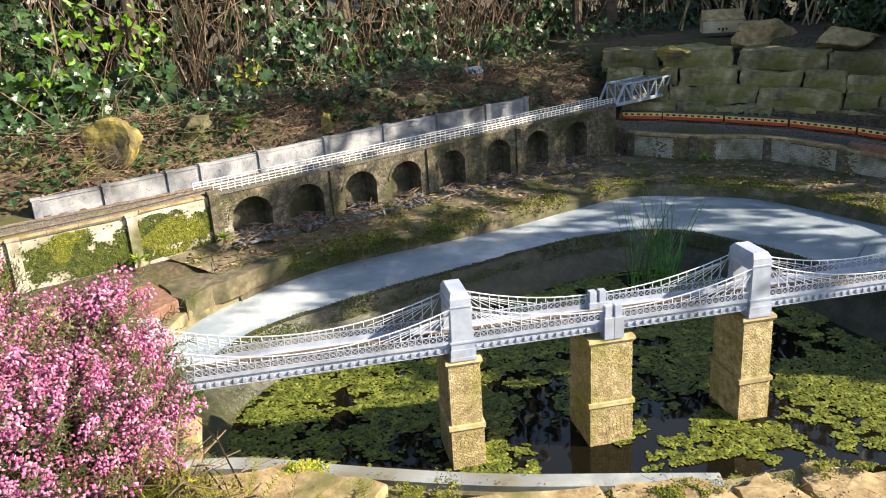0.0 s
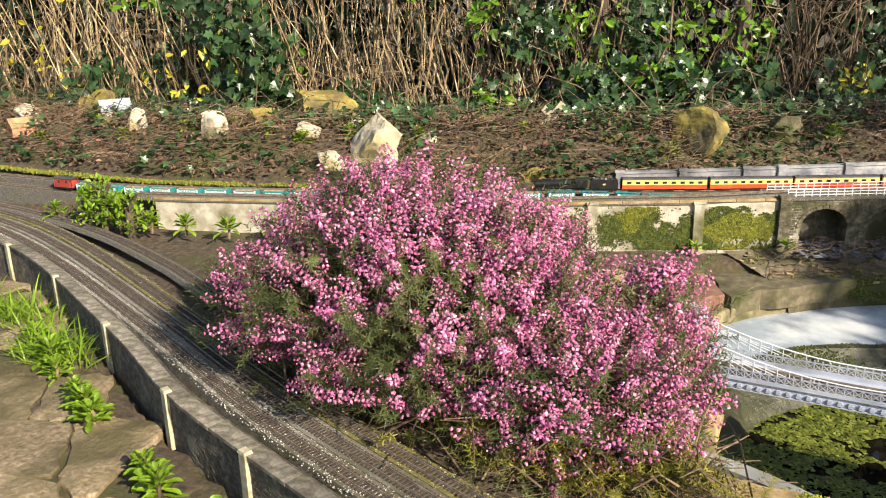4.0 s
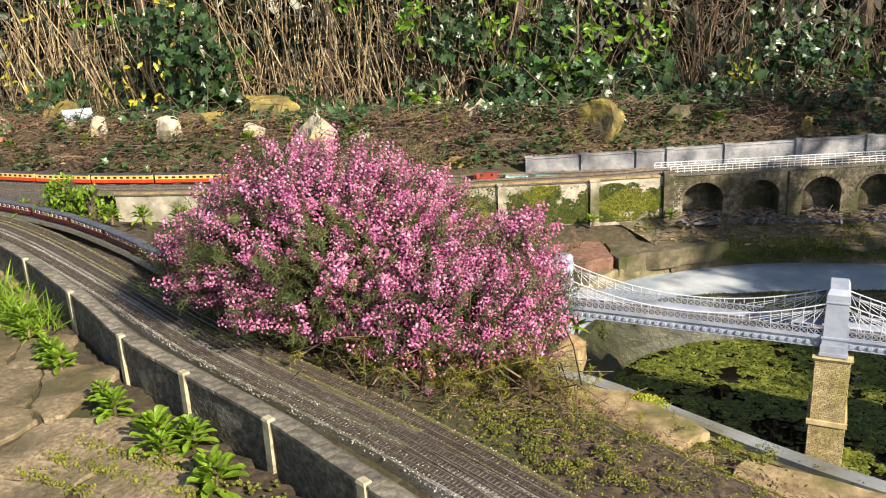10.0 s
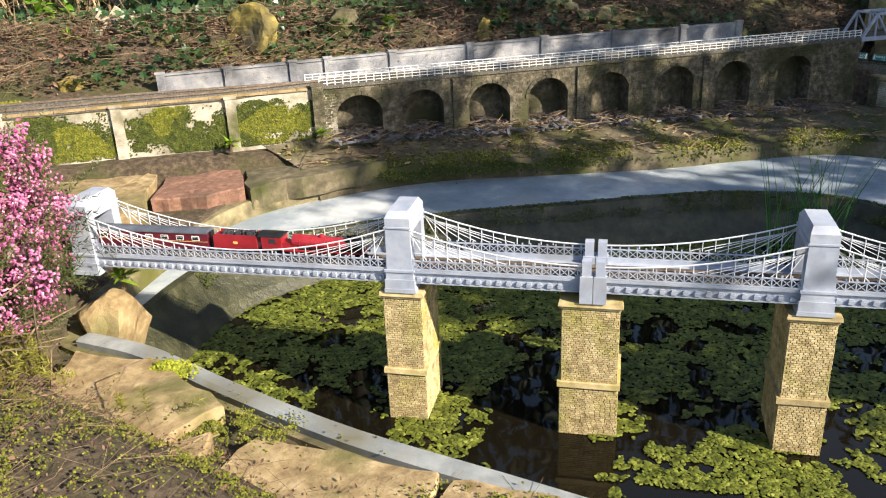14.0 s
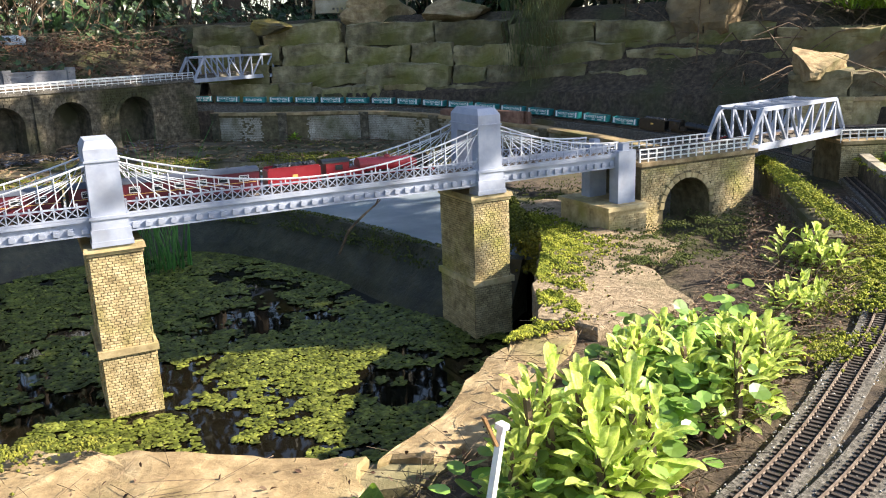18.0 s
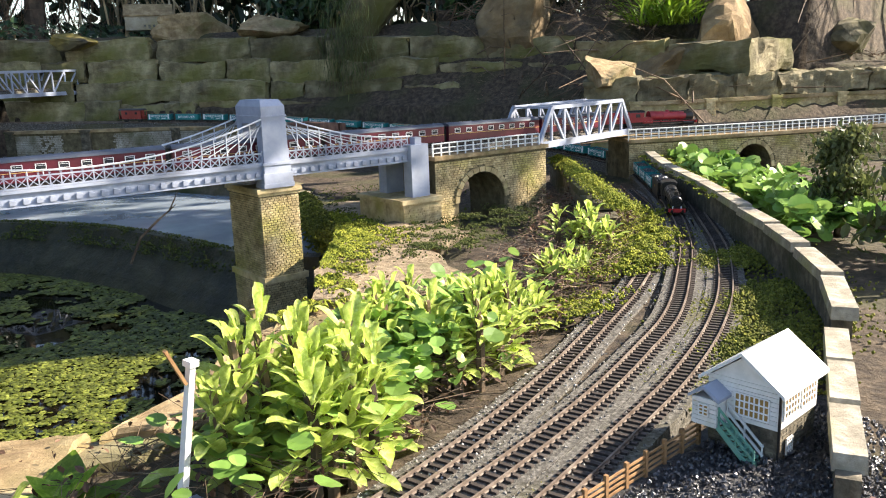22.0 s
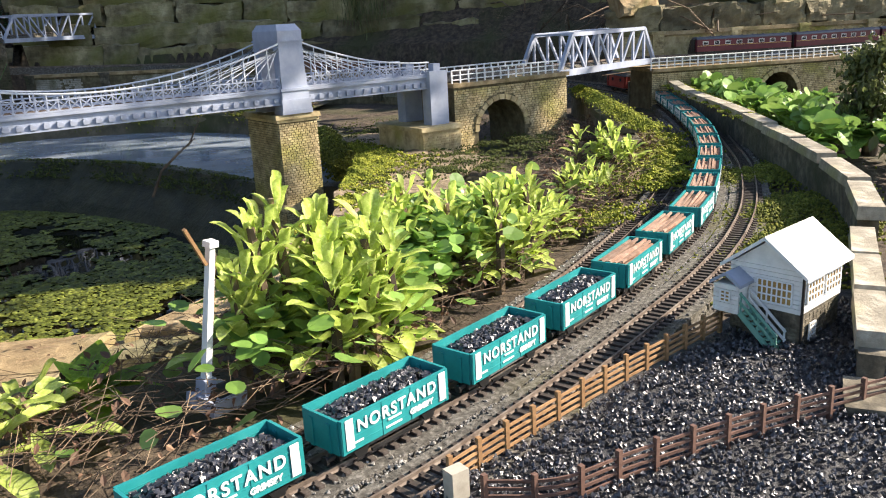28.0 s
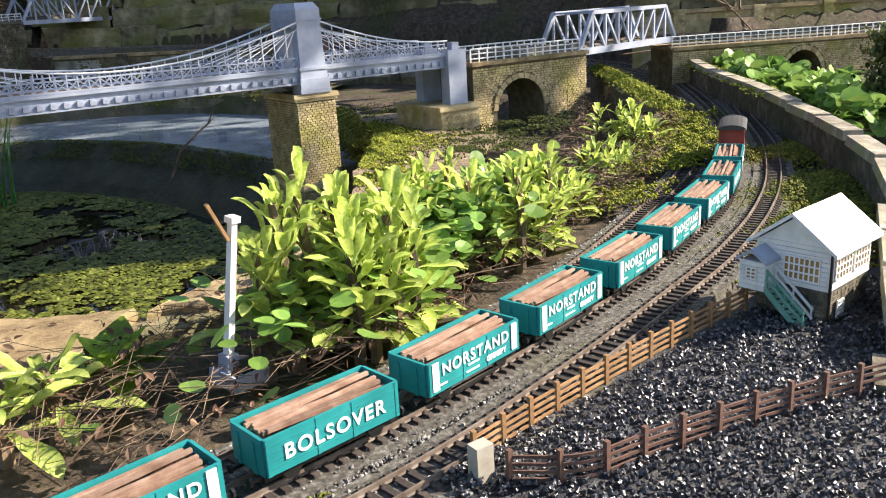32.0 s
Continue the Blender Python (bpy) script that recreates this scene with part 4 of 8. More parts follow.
# leaf colour near black: the hedge's inner shade is put into it
SHADELEAF = leafy("shade_dark_leaf", [(.006, .012, .005), (.014, .024, .009), (.03, .045, .018)], .4, .5, .1)
PRIVET = leafy("privet_leaf", [(.05, .12, .008), (.1, .21, .013), (.17, .3, .03)], .5, .35, .4)
YELLOWLEAF = leafy("yellow_leaf", [(.35, .33, .02), (.5, .45, .05), (.6, .55, .1)], .25, .4, .4)
WEED = leafy("weed_leaf", [(.1, .19, .012), (.19, .31, .025), (.32, .43, .07)], .35, .4, .45)
DEADLEAF = leafy("dead_leaf", [(.045, .023, .014), (.115, .062, .038), (.24, .16, .1)], .55, .7, .15)
REED = leafy("reed_blade", [(.03, .12, .02), (.06, .2, .04), (.14, .28, .08)], .35, .4, .3)
DUCK = leafy("duckweed", [(.04, .05, .008), (.1, .12, .018), (.24, .26, .05)], .5, .45, .1, 40)
SLATE = material("slate_chip", [(.045, .045, .05), (.1, .1, .112), (.2, .2, .22)], 30, .6, island=.55)
LINER = material("grey_liner", [(.13, .14, .145), (.22, .235, .24), (.32, .335, .335)], 16, .65, bump=.5, second=((.12, .11, .07), 8, .5, .7))
WHITEROCK = material("white_rock", [(.22, .18, .11), (.42, .37, .28), (.6, .55, .46)], 14, .85, bump=.8, dist=.008, detail=9, second=((.26, .2, .06), 7, .5, .7))
YELLOWROCK = material("lichen_rock", [(.09, .07, .02), (.22, .17, .04), (.4, .33, .09)], 18, .9, bump=.9, dist=.008, detail=9, second=((.06, .05, .03), 6, .46, .66))
OCHRE = material("ochre_boulder", [(.11, .068, .028), (.22, .145, .065), (.36, .26, .13)], 12, .85, bump=.9, dist=.01, detail=9, second=((.08, .07, .045), 5, .48, .7))
ASH = material("ash_ground", [(.01, .01, .011), (.03, .03, .033), (.08, .08, .085)], 200, .5, bump=1, dist=.004)

# ---- heather ----
def heather():
    t = thing("heather", "large straggly heather bush covered with pink flower spikes", "shrub")
    rr = R(11)
    lobes = [((-1.05, -.20, .46), (.32, .28, .215)), ((-.71, -.29, .345), (.165, .16, .155)), ((-1.27, -.31, .45), (.13, .12, .09)), ((-.6, -.115, .42), (.05, .055, .115)), ((-.60, -.22, .34), (.09, .09, .11)), ((-1.2, -.05, .44), (.2, .22, .17)), ((-.86, -.10, .43), (.15, .14, .16))]
    wts = [.46, .17, .08, .07, .06, .12, .08]
    spikes = []
    for v in range(4):
        vs, fs = [], []
        q = R(v)
        for k in range(24):
            h = k / 23
            a = k * 2.4
            r = .0046 * (1 - .6 * h) + .0008
            n = len(vs)
            w, l = .0020 * q.uniform(.8, 1.3), .0048 * q.uniform(.8, 1.3)
            d = Vector((math.cos(a), math.sin(a), -.35)).normalized()
            s = d.orthogonal().normalized()
            u = d.cross(s)
            c = Vector((math.cos(a) * r, math.sin(a) * r, .004 + h * .052))
            for p in (c - d * .0008, c + s * w + d * l * .4, c + u * w + d * l * .4, c - s * w + d * l * .4, c - u * w + d * l * .4, c + d * l):
                vs.append(tuple(p))
            fs += [tuple(i + n for i in f) for f in OCTA[1]]
        spikes.append((vs, fs))
    tufts = []
    for v in range(3):
        vs, fs = [], []
        for k in range(30):
            h = k / 29
            a = k * 2.4
            n = len(vs)
            d = Vector((math.cos(a), math.sin(a), .6))
            b = Vector((0, 0, h * .07 - .012))
            s = Vector((-math.sin(a), math.cos(a), 0)) * .001
            vs += [tuple(b + s), tuple(b - s), tuple(b + d * .010)]
            fs.append((n, n + 1, n + 2))
        tufts.append((vs, fs))
    fl, gr, low_ = [], [], []
    stems = bmesh.new()
    boxes = [(Vector(c), Vector(r)) for c, r in lobes]
    n = 0
    while n < 3300:
        c, r = rr.choices(boxes, wts)[0]
        d = Vector((rr.gauss(0, 1), rr.gauss(0, 1), rr.gauss(.3, 1))).normalized()
        k = rr.uniform(.72, 1.06) + .20 * noise.noise(d * 3.3 + c * 4) + .08 * noise.noise(d * 9 + c * 7)
        p = Vector((c.x + d.x * r.x * k, c.y + d.y * r.y * k, c.z + d.z * r.z * k))
        if p.z < (.37 if p.x < -1.0 else .33 if p.x < -.8 else .25) or any(((p.x - a.x) / b.x) ** 2 + ((p.y - a.y) / b.y) ** 2 + ((p.z - a.z) / b.z) ** 2 < .5 for a, b in boxes):
            continue
        n += 1
        up = (Vector((d.x, d.y, max(-.1, d.z))) * .8 + Vector((rr.gauss(0, .5), rr.gauss(0, .5), .35))).normalized()
        turn = up.to_track_quat("Z", "Y").to_matrix().to_4x4()
        m = Matrix.Translation(p) @ turn @ Matrix.Rotation(rr.random() * 6, 4, "Z")
        sc = rr.uniform(.7, 1.35)
        bare = noise.noise(p * 9) + .6 * noise.noise(p * 24)
        if bare < -.36 or p.z < .29 and rr.random() < .6:
            gr.append((rr.randrange(3), m @ Matrix.Diagonal((1.3 * sc, 1.3 * sc, 1.2 * sc, 1))))
        else:
            fl.append((rr.randrange(4), m @ Matrix.Diagonal((sc * rr.uniform(1.0, 1.35), sc * 1.15, sc * rr.uniform(.8, 1.3), 1))))
        for _ in range(1):
            q = p + Vector((rr.gauss(0, .025), rr.gauss(0, .025), rr.gauss(-.01, .025)))
            gr.append((rr.randrange(3), Matrix.Translation(q) @ turn @ Matrix.Rotation(rr.gauss(0, .5), 4, "X") @ Matrix.Diagonal((1.3, 1.3, rr.uniform(.8, 1.4), 1))))
        if n % 3 == 0:
            root = Vector((c.x * .5 - .47 + rr.gauss(0, .07), c.y * .5 - .1 + rr.gauss(0, .07), .25))
            tube(stems, [root, root.lerp(p, .5) + Vector((rr.gauss(0, .02), rr.gauss(0, .02), .02)), p], [.004, .0026, .0013], 4, False)
    for i in range(620):                    # yellowing growth and dry stems round the foot
        x, y = rr.gauss(-.64, .12), rr.gauss(-.38, .05)
        z = ground_z(x, y) + rr.uniform(.0, .07)
        m = place(x, y, z, rr.gauss(0, .7), rr.gauss(0, .7), rr.random() * 6, 1.2, 1.2, rr.uniform(.5, 1.1))
        low_.append((rr.randrange(3), m))
        if i % 3 == 0:
            e = Vector((x + rr.gauss(0, .07), y + rr.gauss(0, .07), z + rr.uniform(.0, .07)))
            tube(stems, [(x, y, z - .02), Vector((x, y, z)).lerp(e, .5) + Vector((0, 0, .015)), e], [.002, .0016, .0009], 3, False)
    part("stem", stems, TWIG, t)["kind"] = "stuff"
    scatter("flower_mass", spikes, fl, HEATHFLOWER, t, "pink flower spikes")["kind"] = "stuff"
    scatter("foliage", tufts, gr, HEATHGREEN, t, "fine green needles")["kind"] = "stuff"
    scatter("low_growth", tufts, low_, HEATHYELLOW, t, "yellow-green low growth")["kind"] = "stuff"
HEATHYELLOW = leafy("heather_yellowing", [(.1, .09, .015), (.2, .19, .03), (.33, .3, .08)], .5)
heather()

# ---- hedge ----
HEDGE = Line([(-6.4, .75, .5), (-4.6, 1.0, .5), (-3.2, 1.15, .5), (-2.3, 1.32, .5), (-1.4, 1.66, .5), (-.5, 2.12, .5), (.3, 2.5, .5), (1.2, 2.95, .5), (2.0, 3.3, .55), (2.9, 3.2, .55)], .1)
def hedge_top(x):
    return 1.32 if x < -.7 else (1.08 if x > -.1 else 1.32 - .4 * (x + .7))
def hedge():
    t = thing("hedge", "overgrown hedge of ivy, privet and bare canes behind the railway", "hedge", kind="stuff")
    rr = R(21)
    HL = HEDGE.length
    def spot(s, off, z):
        p, w = HEDGE.at(s), HEDGE.way(s)
        return Vector((p.x - w.y * off, p.y + w.x * off, z)), Vector((w.y, -w.x, 0))
    bm, tw = bmesh.new(), bmesh.new()
    for i in range(2300):                   # canes, rising in sheaves that lean together
        k = rr.randrange(90)
        g = R(k * 7)
        s = (g.random() * HL + rr.gauss(0, .12)) if i % 3 else rr.random() * HL
        s = min(HL - .01, max(.01, s))
        q, n = spot(s, rr.uniform(.0, .6), .42)
        h = rr.uniform(.3, 1.0) * (hedge_top(q.x) - .42)
        lean = Vector((g.gauss(0, .22) + rr.gauss(0, .16), rr.gauss(-.05, .14), 0))
        bow = Vector((rr.gauss(0, .05), rr.gauss(0, .05), 0))
        pts = [q + lean * (u / 5) * h + bow * math.sin(u / 5 * 3) + Vector((0, 0, h * u / 5)) + Vector((rr.gauss(0, .012), rr.gauss(0, .012), 0)) * (u > 0) for u in range(6)]
        r = rr.choice((.002, .0025, .003, .004, .004, .007))
        tube(bm if q.x + rr.gauss(0, .25) < -1.5 else tw, pts, [r, r * .95, r * .85, r * .7, r * .55, r * .35], 4, False)
    for i in range(3600):                   # arching twigs and dead trailing stems
        s = rr.random() * HL
        q, n = spot(s, rr.uniform(-.12, .4), rr.uniform(.42, hedge_top(0) + .1)) if i % 2 else spot(s, rr.uniform(-.30, .05), rr.uniform(.44, .60))
        d = Vector((rr.gauss(0, 1), rr.gauss(0, .5), rr.gauss(.0, .6))).normalized() * rr.uniform(.08, .4)
        sag = Vector((rr.gauss(0, .03), rr.gauss(0, .03), rr.gauss(.02, .05)))
        tube(tw, [q, q + d * .33 + sag, q + d * .66 + sag, q + d], [.0022, .0019, .0015, .0008], 3, False)
    part("cane", bm, CANE, t)["kind"] = "stuff"
    part("twig", tw, TWIG, t)["kind"] = "stuff"
    bm = bmesh.new()
    for x, y, r in ((-.83, 1.98, .03), (.05, 2.55, .035), (1.05, 2.98, .045), (1.35, 2.9, .03), (1.62, 3.1, .05), (-2.2, 1.55, .025), (-1.35, 1.8, .03), (-3.1, 1.3, .028), (.5, 2.75, .02), (-.3, 2.35, .018)):
        tube(bm, [(x, y, .35), (x + .01, y, .6), (x + .03, y + .03, .85), (x + .02, y + .05, hedge_top(x))], [r * 1.2, r, r * .9, r * .7], 9)
    part("trunk", bm, BARK, t)["kind"] = "stuff"
    kinds = {"ivy": [], "privet": [], "yellow": [], "deep": []}
    def leaf(kind, q, n, sc, flat=.35):
        face = (n + Vector((rr.gauss(0, .55), rr.gauss(0, .55), rr.gauss(flat, .45)))).normalized()
        m = Matrix.Translation(q) @ face.to_track_quat("Z", "X").to_matrix().to_4x4() @ Matrix.Rotation(rr.random() * 6.28, 4, "Z")
        kinds[kind].append((0, m @ Matrix.Diagonal((sc, sc, sc, 1))))
    def clump(kind, s, off, z, r, count, lo, hi, flat=.35):
        for i in range(count):
            d = Vector((rr.gauss(0, 1), rr.gauss(0, 1), rr.gauss(0, 1))).normalized() * r * rr.uniform(.55, 1.1)
            ss = s + d.x
            if not 0.01 < ss < HL - .01:
                continue
            q, n = spot(ss, off + d.y * .8, z + d.z)
            if q.z < .44 or q.z > hedge_top(q.x) + .03:
                continue
            leaf(kind, q, n, rr.uniform(lo, hi), flat)
    for k in range(46):                     # climbing ivy in heavy dark clumps, most of it low
        s = rr.random() * HL
        z = .50 + abs(rr.gauss(0, .24))
        clump("ivy", s, rr.uniform(-.08, .16), z, rr.uniform(.09, .18), rr.randrange(60, 130), .024, .052)
    for x, y in ((-2.75, .95), (-2.6, .8), (-.95, .62), (-.6, .6), (-1.2, .6), (-.3, .58), (.4, .62), (1.0, .58), (-3.4, .62), (-2.6, .6)):
        clump("ivy", HEDGE.nearest(x, 1.2 if x < -2 else 2 + .45 * x), -.04, y, .17, 170, .032, .065)
    for i in range(5200):                   # ivy creeping down over the bank
        q, n = spot(rr.random() * HL, -.5 * rr.random() ** 1.6 + .08, .5)
        if noise.noise(Vector((q.x * 3, q.y * 3, 7))) < -.12:
            continue
        q.z = max(.44, ground_z(q.x, q.y)) + rr.uniform(.01, .09)
        leaf("ivy", q, n, rr.uniform(.018, .042), .9)
    for k in range(19):                     # bright privet sprays, where the sun reaches
        x = rr.uniform(-2.0, -.95) if k < 15 else rr.uniform(-3.6, .3)
        z = rr.uniform(.78, 1.2) if k % 3 else rr.uniform(.6, .9)
        clump("privet", HEDGE.nearest(x, 1.66 + .5 * (x + 1.4)), rr.uniform(-.14, .06), z, rr.uniform(.07, .16), rr.randrange(30, 60), .022, .05, .7)
    for k in range(10):
        clump("yellow", HEDGE.nearest(rr.uniform(-4.6, -2.6), 1.1), -.08, rr.uniform(.6, 1.15), .12, 12, .025, .05)
    clump("yellow", HEDGE.nearest(-.42, 2.15), -.12, .66, .07, 34, .02, .034)
    for i in range(26000):                   # near-black leaves behind, shade put into their colour; carried up past the view
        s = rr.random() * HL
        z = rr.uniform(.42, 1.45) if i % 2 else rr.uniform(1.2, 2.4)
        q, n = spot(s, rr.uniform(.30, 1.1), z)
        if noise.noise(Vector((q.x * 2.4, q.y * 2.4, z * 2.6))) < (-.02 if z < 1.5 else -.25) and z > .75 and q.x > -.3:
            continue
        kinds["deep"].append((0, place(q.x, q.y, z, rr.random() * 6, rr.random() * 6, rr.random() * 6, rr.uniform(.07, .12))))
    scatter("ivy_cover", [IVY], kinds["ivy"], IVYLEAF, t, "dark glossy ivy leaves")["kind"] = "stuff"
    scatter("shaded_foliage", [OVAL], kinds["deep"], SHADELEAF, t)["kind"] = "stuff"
    scatter("privet_foliage", [OVAL], kinds["privet"], PRIVET, t, "bright green leaves")["kind"] = "stuff"
    scatter("yellow_foliage", [OVAL], kinds["yellow"], YELLOWLEAF, t, "yellowing leaves")["kind"] = "stuff"
hedge()

def east_growth():
    t = thing("hedge", "dark overgrown shrubbery with bare stems behind the rockery", "hedge", kind="stuff")
    rr = R(23)
    EH = Line([(2.3, 3.4, .5), (3.1, 2.9, .5), (3.75, 2.1, .5), (4.2, 1.1, .5), (4.45, .1, .5)], .1)
    L = []
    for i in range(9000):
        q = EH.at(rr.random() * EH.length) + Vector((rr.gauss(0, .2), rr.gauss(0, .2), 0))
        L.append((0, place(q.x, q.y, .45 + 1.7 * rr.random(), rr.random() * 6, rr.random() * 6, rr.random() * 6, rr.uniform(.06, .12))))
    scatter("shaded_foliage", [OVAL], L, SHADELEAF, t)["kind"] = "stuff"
    bm = bmesh.new()
    for i in range(260):
        q = EH.at(rr.random() * EH.length) + Vector((rr.gauss(-.25, .2), rr.gauss(-.25, .2), 0))
        h = rr.uniform(.4, 1.3)
        a = Vector((rr.gauss(0, .25), rr.gauss(0, .25), 1)) * h
        tube(bm, [q, q + a * .5 + Vector((rr.gauss(0, .05), rr.gauss(0, .05), 0)), q + a], [.007, .005, .002], 4, False)
    part("cane", bm, CANE, t)["kind"] = "stuff"
east_growth()
# shrubs over the rock wall, and tall unseen evergreens added east to shade it
def evergreen(x, y, z0, h, r, n, seed, label, mat=None, size=.06):
    t = thing("evergreen_shrub", label, "shrub")
    rr = R(seed)
    bm = bmesh.new()
    tube(bm, [(x, y, z0 - .1), (x, y, z0 + h * .5), (x + .05, y, z0 + h)], [.05 * r + .01, .03 * r + .008, .006], 8)
    tips = []
    for k in range(26):
        a, u = rr.random() * 6.28, rr.uniform(.1, .98)
        rad = r * (1 - .55 * u) * rr.uniform(.6, 1)
        b = Vector((x, y, z0 + h * u * .9))
        e = Vector((x + math.cos(a) * rad, y + math.sin(a) * rad, z0 + h * u + rr.uniform(-.05, .1) * h))
        tube(bm, [b, b.lerp(e, .5), e], [.012 * r + .003, .008 * r + .002, .002], 4, False)
        tips += [b.lerp(e, f) for f in (.35, .6, .8, 1.0)]
    part("branch", bm, BARK, t)
    L = []
    for i in range(n):
        c = rr.choice(tips)
        q = c + Vector((rr.gauss(0, .16 * r), rr.gauss(0, .16 * r), rr.gauss(0, .12 * r)))
        L.append((0, place(q.x, q.y, q.z, rr.random() * 6, rr.random() * 6, rr.random() * 6, size * rr.uniform(.6, 1.2))))
    scatter("crown", [OVAL], L, mat or IVYLEAF, t)["kind"] = "stuff"
    return t

def shade_tree(x, y, z1, z2, r, n, seed):
    """A tall evergreen added for its shade: bare trunk below, dense unseen crown from z1 to z2."""
    t = thing("evergreen_tree", "tall dark evergreen tree added to the east for its shade, crown out of view", "tree", "evergreen trees")
    rr = R(seed)
    bm = bmesh.new()
    tube(bm, [(x, y, .3), (x + .02, y, .9), (x, y + .03, z1 + .4), (x + .03, y, z2)], [.04, .036, .03, .01], 9)
    part("trunk", bm, BARK, t)
    bm = bmesh.new()
    tips = []
    for k in range(46):
        a, u = rr.random() * 6.28, rr.random()
        rad = r * (1 - .5 * u) * rr.uniform(.5, 1)
        b = Vector((x, y, z1 + (z2 - z1) * u))
        e = b + Vector((math.cos(a) * rad, math.sin(a) * rad, rr.uniform(-.05, .15)))
        tube(bm, [b, b.lerp(e, .5) + Vector((0, 0, .03)), e], [.014, .009, .003], 4, False)
        tips += [b.lerp(e, f) for f in (.35, .6, .8, 1.0)]
    part("limb", bm, BARK, t)["kind"] = "stuff"
    L = []
    for i in range(n):
        q = rr.choice(tips) + Vector((rr.gauss(0, .10), rr.gauss(0, .10), rr.gauss(0, .08)))
        L.append((0, place(q.x, q.y, q.z, rr.random() * 6, rr.random() * 6, rr.random() * 6, rr.uniform(.06, .12))))
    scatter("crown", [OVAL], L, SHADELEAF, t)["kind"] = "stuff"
# crowns set along the sun's rays to shade rock wall, far bank and pond
for k, (x, y, a, b, r) in enumerate(((3.35, .35, 1.5, 3.2, .5), (3.3, 1.1, 1.15, 2.5, .6), (3.15, 1.9, 1.0, 1.85, .55), (3.0, 2.7, .95, 1.45, .45), (3.6, -.44, 1.58, 2.7, .42), (3.9, .7, 1.6, 3.0, .6), (3.75, -.86, 1.95, 2.35, .24))):
    shade_tree(x, y, a, b, r, 2800 if k == 4 else 650, 400 + k)

# ---- banks, slabs and stones ----
def strip(name, a, b, mat, n=60, label="", category="", wob=.004, rows=6):
    """A sheet between two lines of equal run."""
    A, B = Line(a, .02), Line(b, .02)
    vs, fs = [], []
    for i in range(n + 1):
        p, q = A.at(A.length * i / n), B.at(B.length * i / n)
        for k in range(rows + 1):
            v = p.lerp(q, k / rows)
            v.z += wob * noise.noise(v * 9) + wob * .5 * noise.noise(v * 31)
            vs.append(tuple(v))
    for i in range(n):
        for k in range(rows):
            c = i * (rows + 1) + k
            fs.append((c, c + rows + 1, c + rows + 2, c + 1))
    me = bpy.data.meshes.new(name)
    me.from_pydata(vs, [], fs)
    me.materials.append(mat)
    me.polygons.foreach_set("use_smooth", [True] * len(me.polygons))
    return tagged(new(name, me), label, category, kind="structure")

edge = [(-.46, .90, .190), (-.36, .99, .188), (-.14, 1.12, .185), (.18, 1.21, .183), (.50, 1.30, .182), (.76, 1.41, .18), (1.05, 1.51, .18), (1.29, 1.42, .18), (1.51, 1.25, .18), (1.69, .82, .18)]
foot = [(-.66, 1.0, .262), (-.52, 1.07, .268), (-.30, 1.18, .262), (.05, 1.36, .25), (.38, 1.53, .235), (.70, 1.70, .22), (1.12, 1.94, .205), (1.43, 1.72, .20), (1.69, 1.57, .20), (1.95, 1.0, .20)]
strip("far_bank", foot, edge, CONCRETE, 90, "worn mossy concrete bank along the far side of the pond", "bank", .006)
strip("bank_lip", edge, [(x * .985 + .008, y * .985, .09) for x, y, z in edge], CONCRETE, 90, "dark mossy lip of the bank above the water", "bank", .01, 3)

def slab(name, poly, z, thick, mat, label, seed, group="paving slabs", lift=None):
    """A thick stone slab with an uneven edge and top."""
    rr = R(seed)
    cx, cy = sum(p[0] for p in poly) / len(poly), sum(p[1] for p in poly) / len(poly)
    pts = []
    for (x0, y0), (x1, y1) in zip(poly, poly[1:] + poly[:1]):
        for k in range(6):
            t = k / 6
            pts.append((x0 + (x1 - x0) * t + rr.gauss(0, .0045), y0 + (y1 - y0) * t + rr.gauss(0, .0045)))
    bm = bmesh.new()
    def zz(x, y):
        return z + .006 * noise.noise(Vector((x * 14, y * 14, seed))) + (lift[0] * (x - cx) + lift[1] * (y - cy) if lift else 0)
    rings = []
    for sc, dz in ((.99, -thick), (1.0, -.004), (.985, 0), (.6, .001), (.3, .0015)):
        rings.append([bm.verts.new((cx + (x - cx) * sc, cy + (y - cy) * sc, zz(cx + (x - cx) * sc, cy + (y - cy) * sc) + dz)) for x, y in pts])
    n = len(pts)
    for a, b in zip(rings, rings[1:]):
        for k in range(n):
            bm.faces.new((a[k], a[(k + 1) % n], b[(k + 1) % n], b[k]))
    c = bm.verts.new((cx, cy, zz(cx, cy) + .003))
    for k in range(n):
        bm.faces.new((rings[-1][k], rings[-1][(k + 1) % n], c))
    bmesh.ops.recalc_face_normals(bm, faces=bm.faces)
    return tagged(obj(name, bm, mat, smooth=False), label, "stone slab", group)
slab("stone_slab", [(-.93, .98), (-.77, 1.04), (-.61, .74), (-.68, .66), (-.82, .62)], .216, .05, REDSTONE, "flat red sandstone slab at the pond's edge", 1)
slab("stone_slab", [(-.60, .74), (-.52, .83), (-.28, 1.03), (-.50, 1.02), (-.74, 1.03)], .212, .06, CONCRETE, "tan stone slab beside the red one", 2)
slab("stone_slab", [(-1.22, .66), (-.95, .96), (-.84, .63), (-.74, .48), (-.98, .40)], .226, .05, STONE, "mossy stone slab behind the heather", 3)
slab("stone_slab", [(.52, -.43), (.55, -.385), (.66, -.445), (.79, -.535), (.835, -.57), (.80, -.66), (.60, -.66), (.52, -.56)], .187, .09, STONE, "large flat sandstone at the pond's edge", 4, "rim stones")
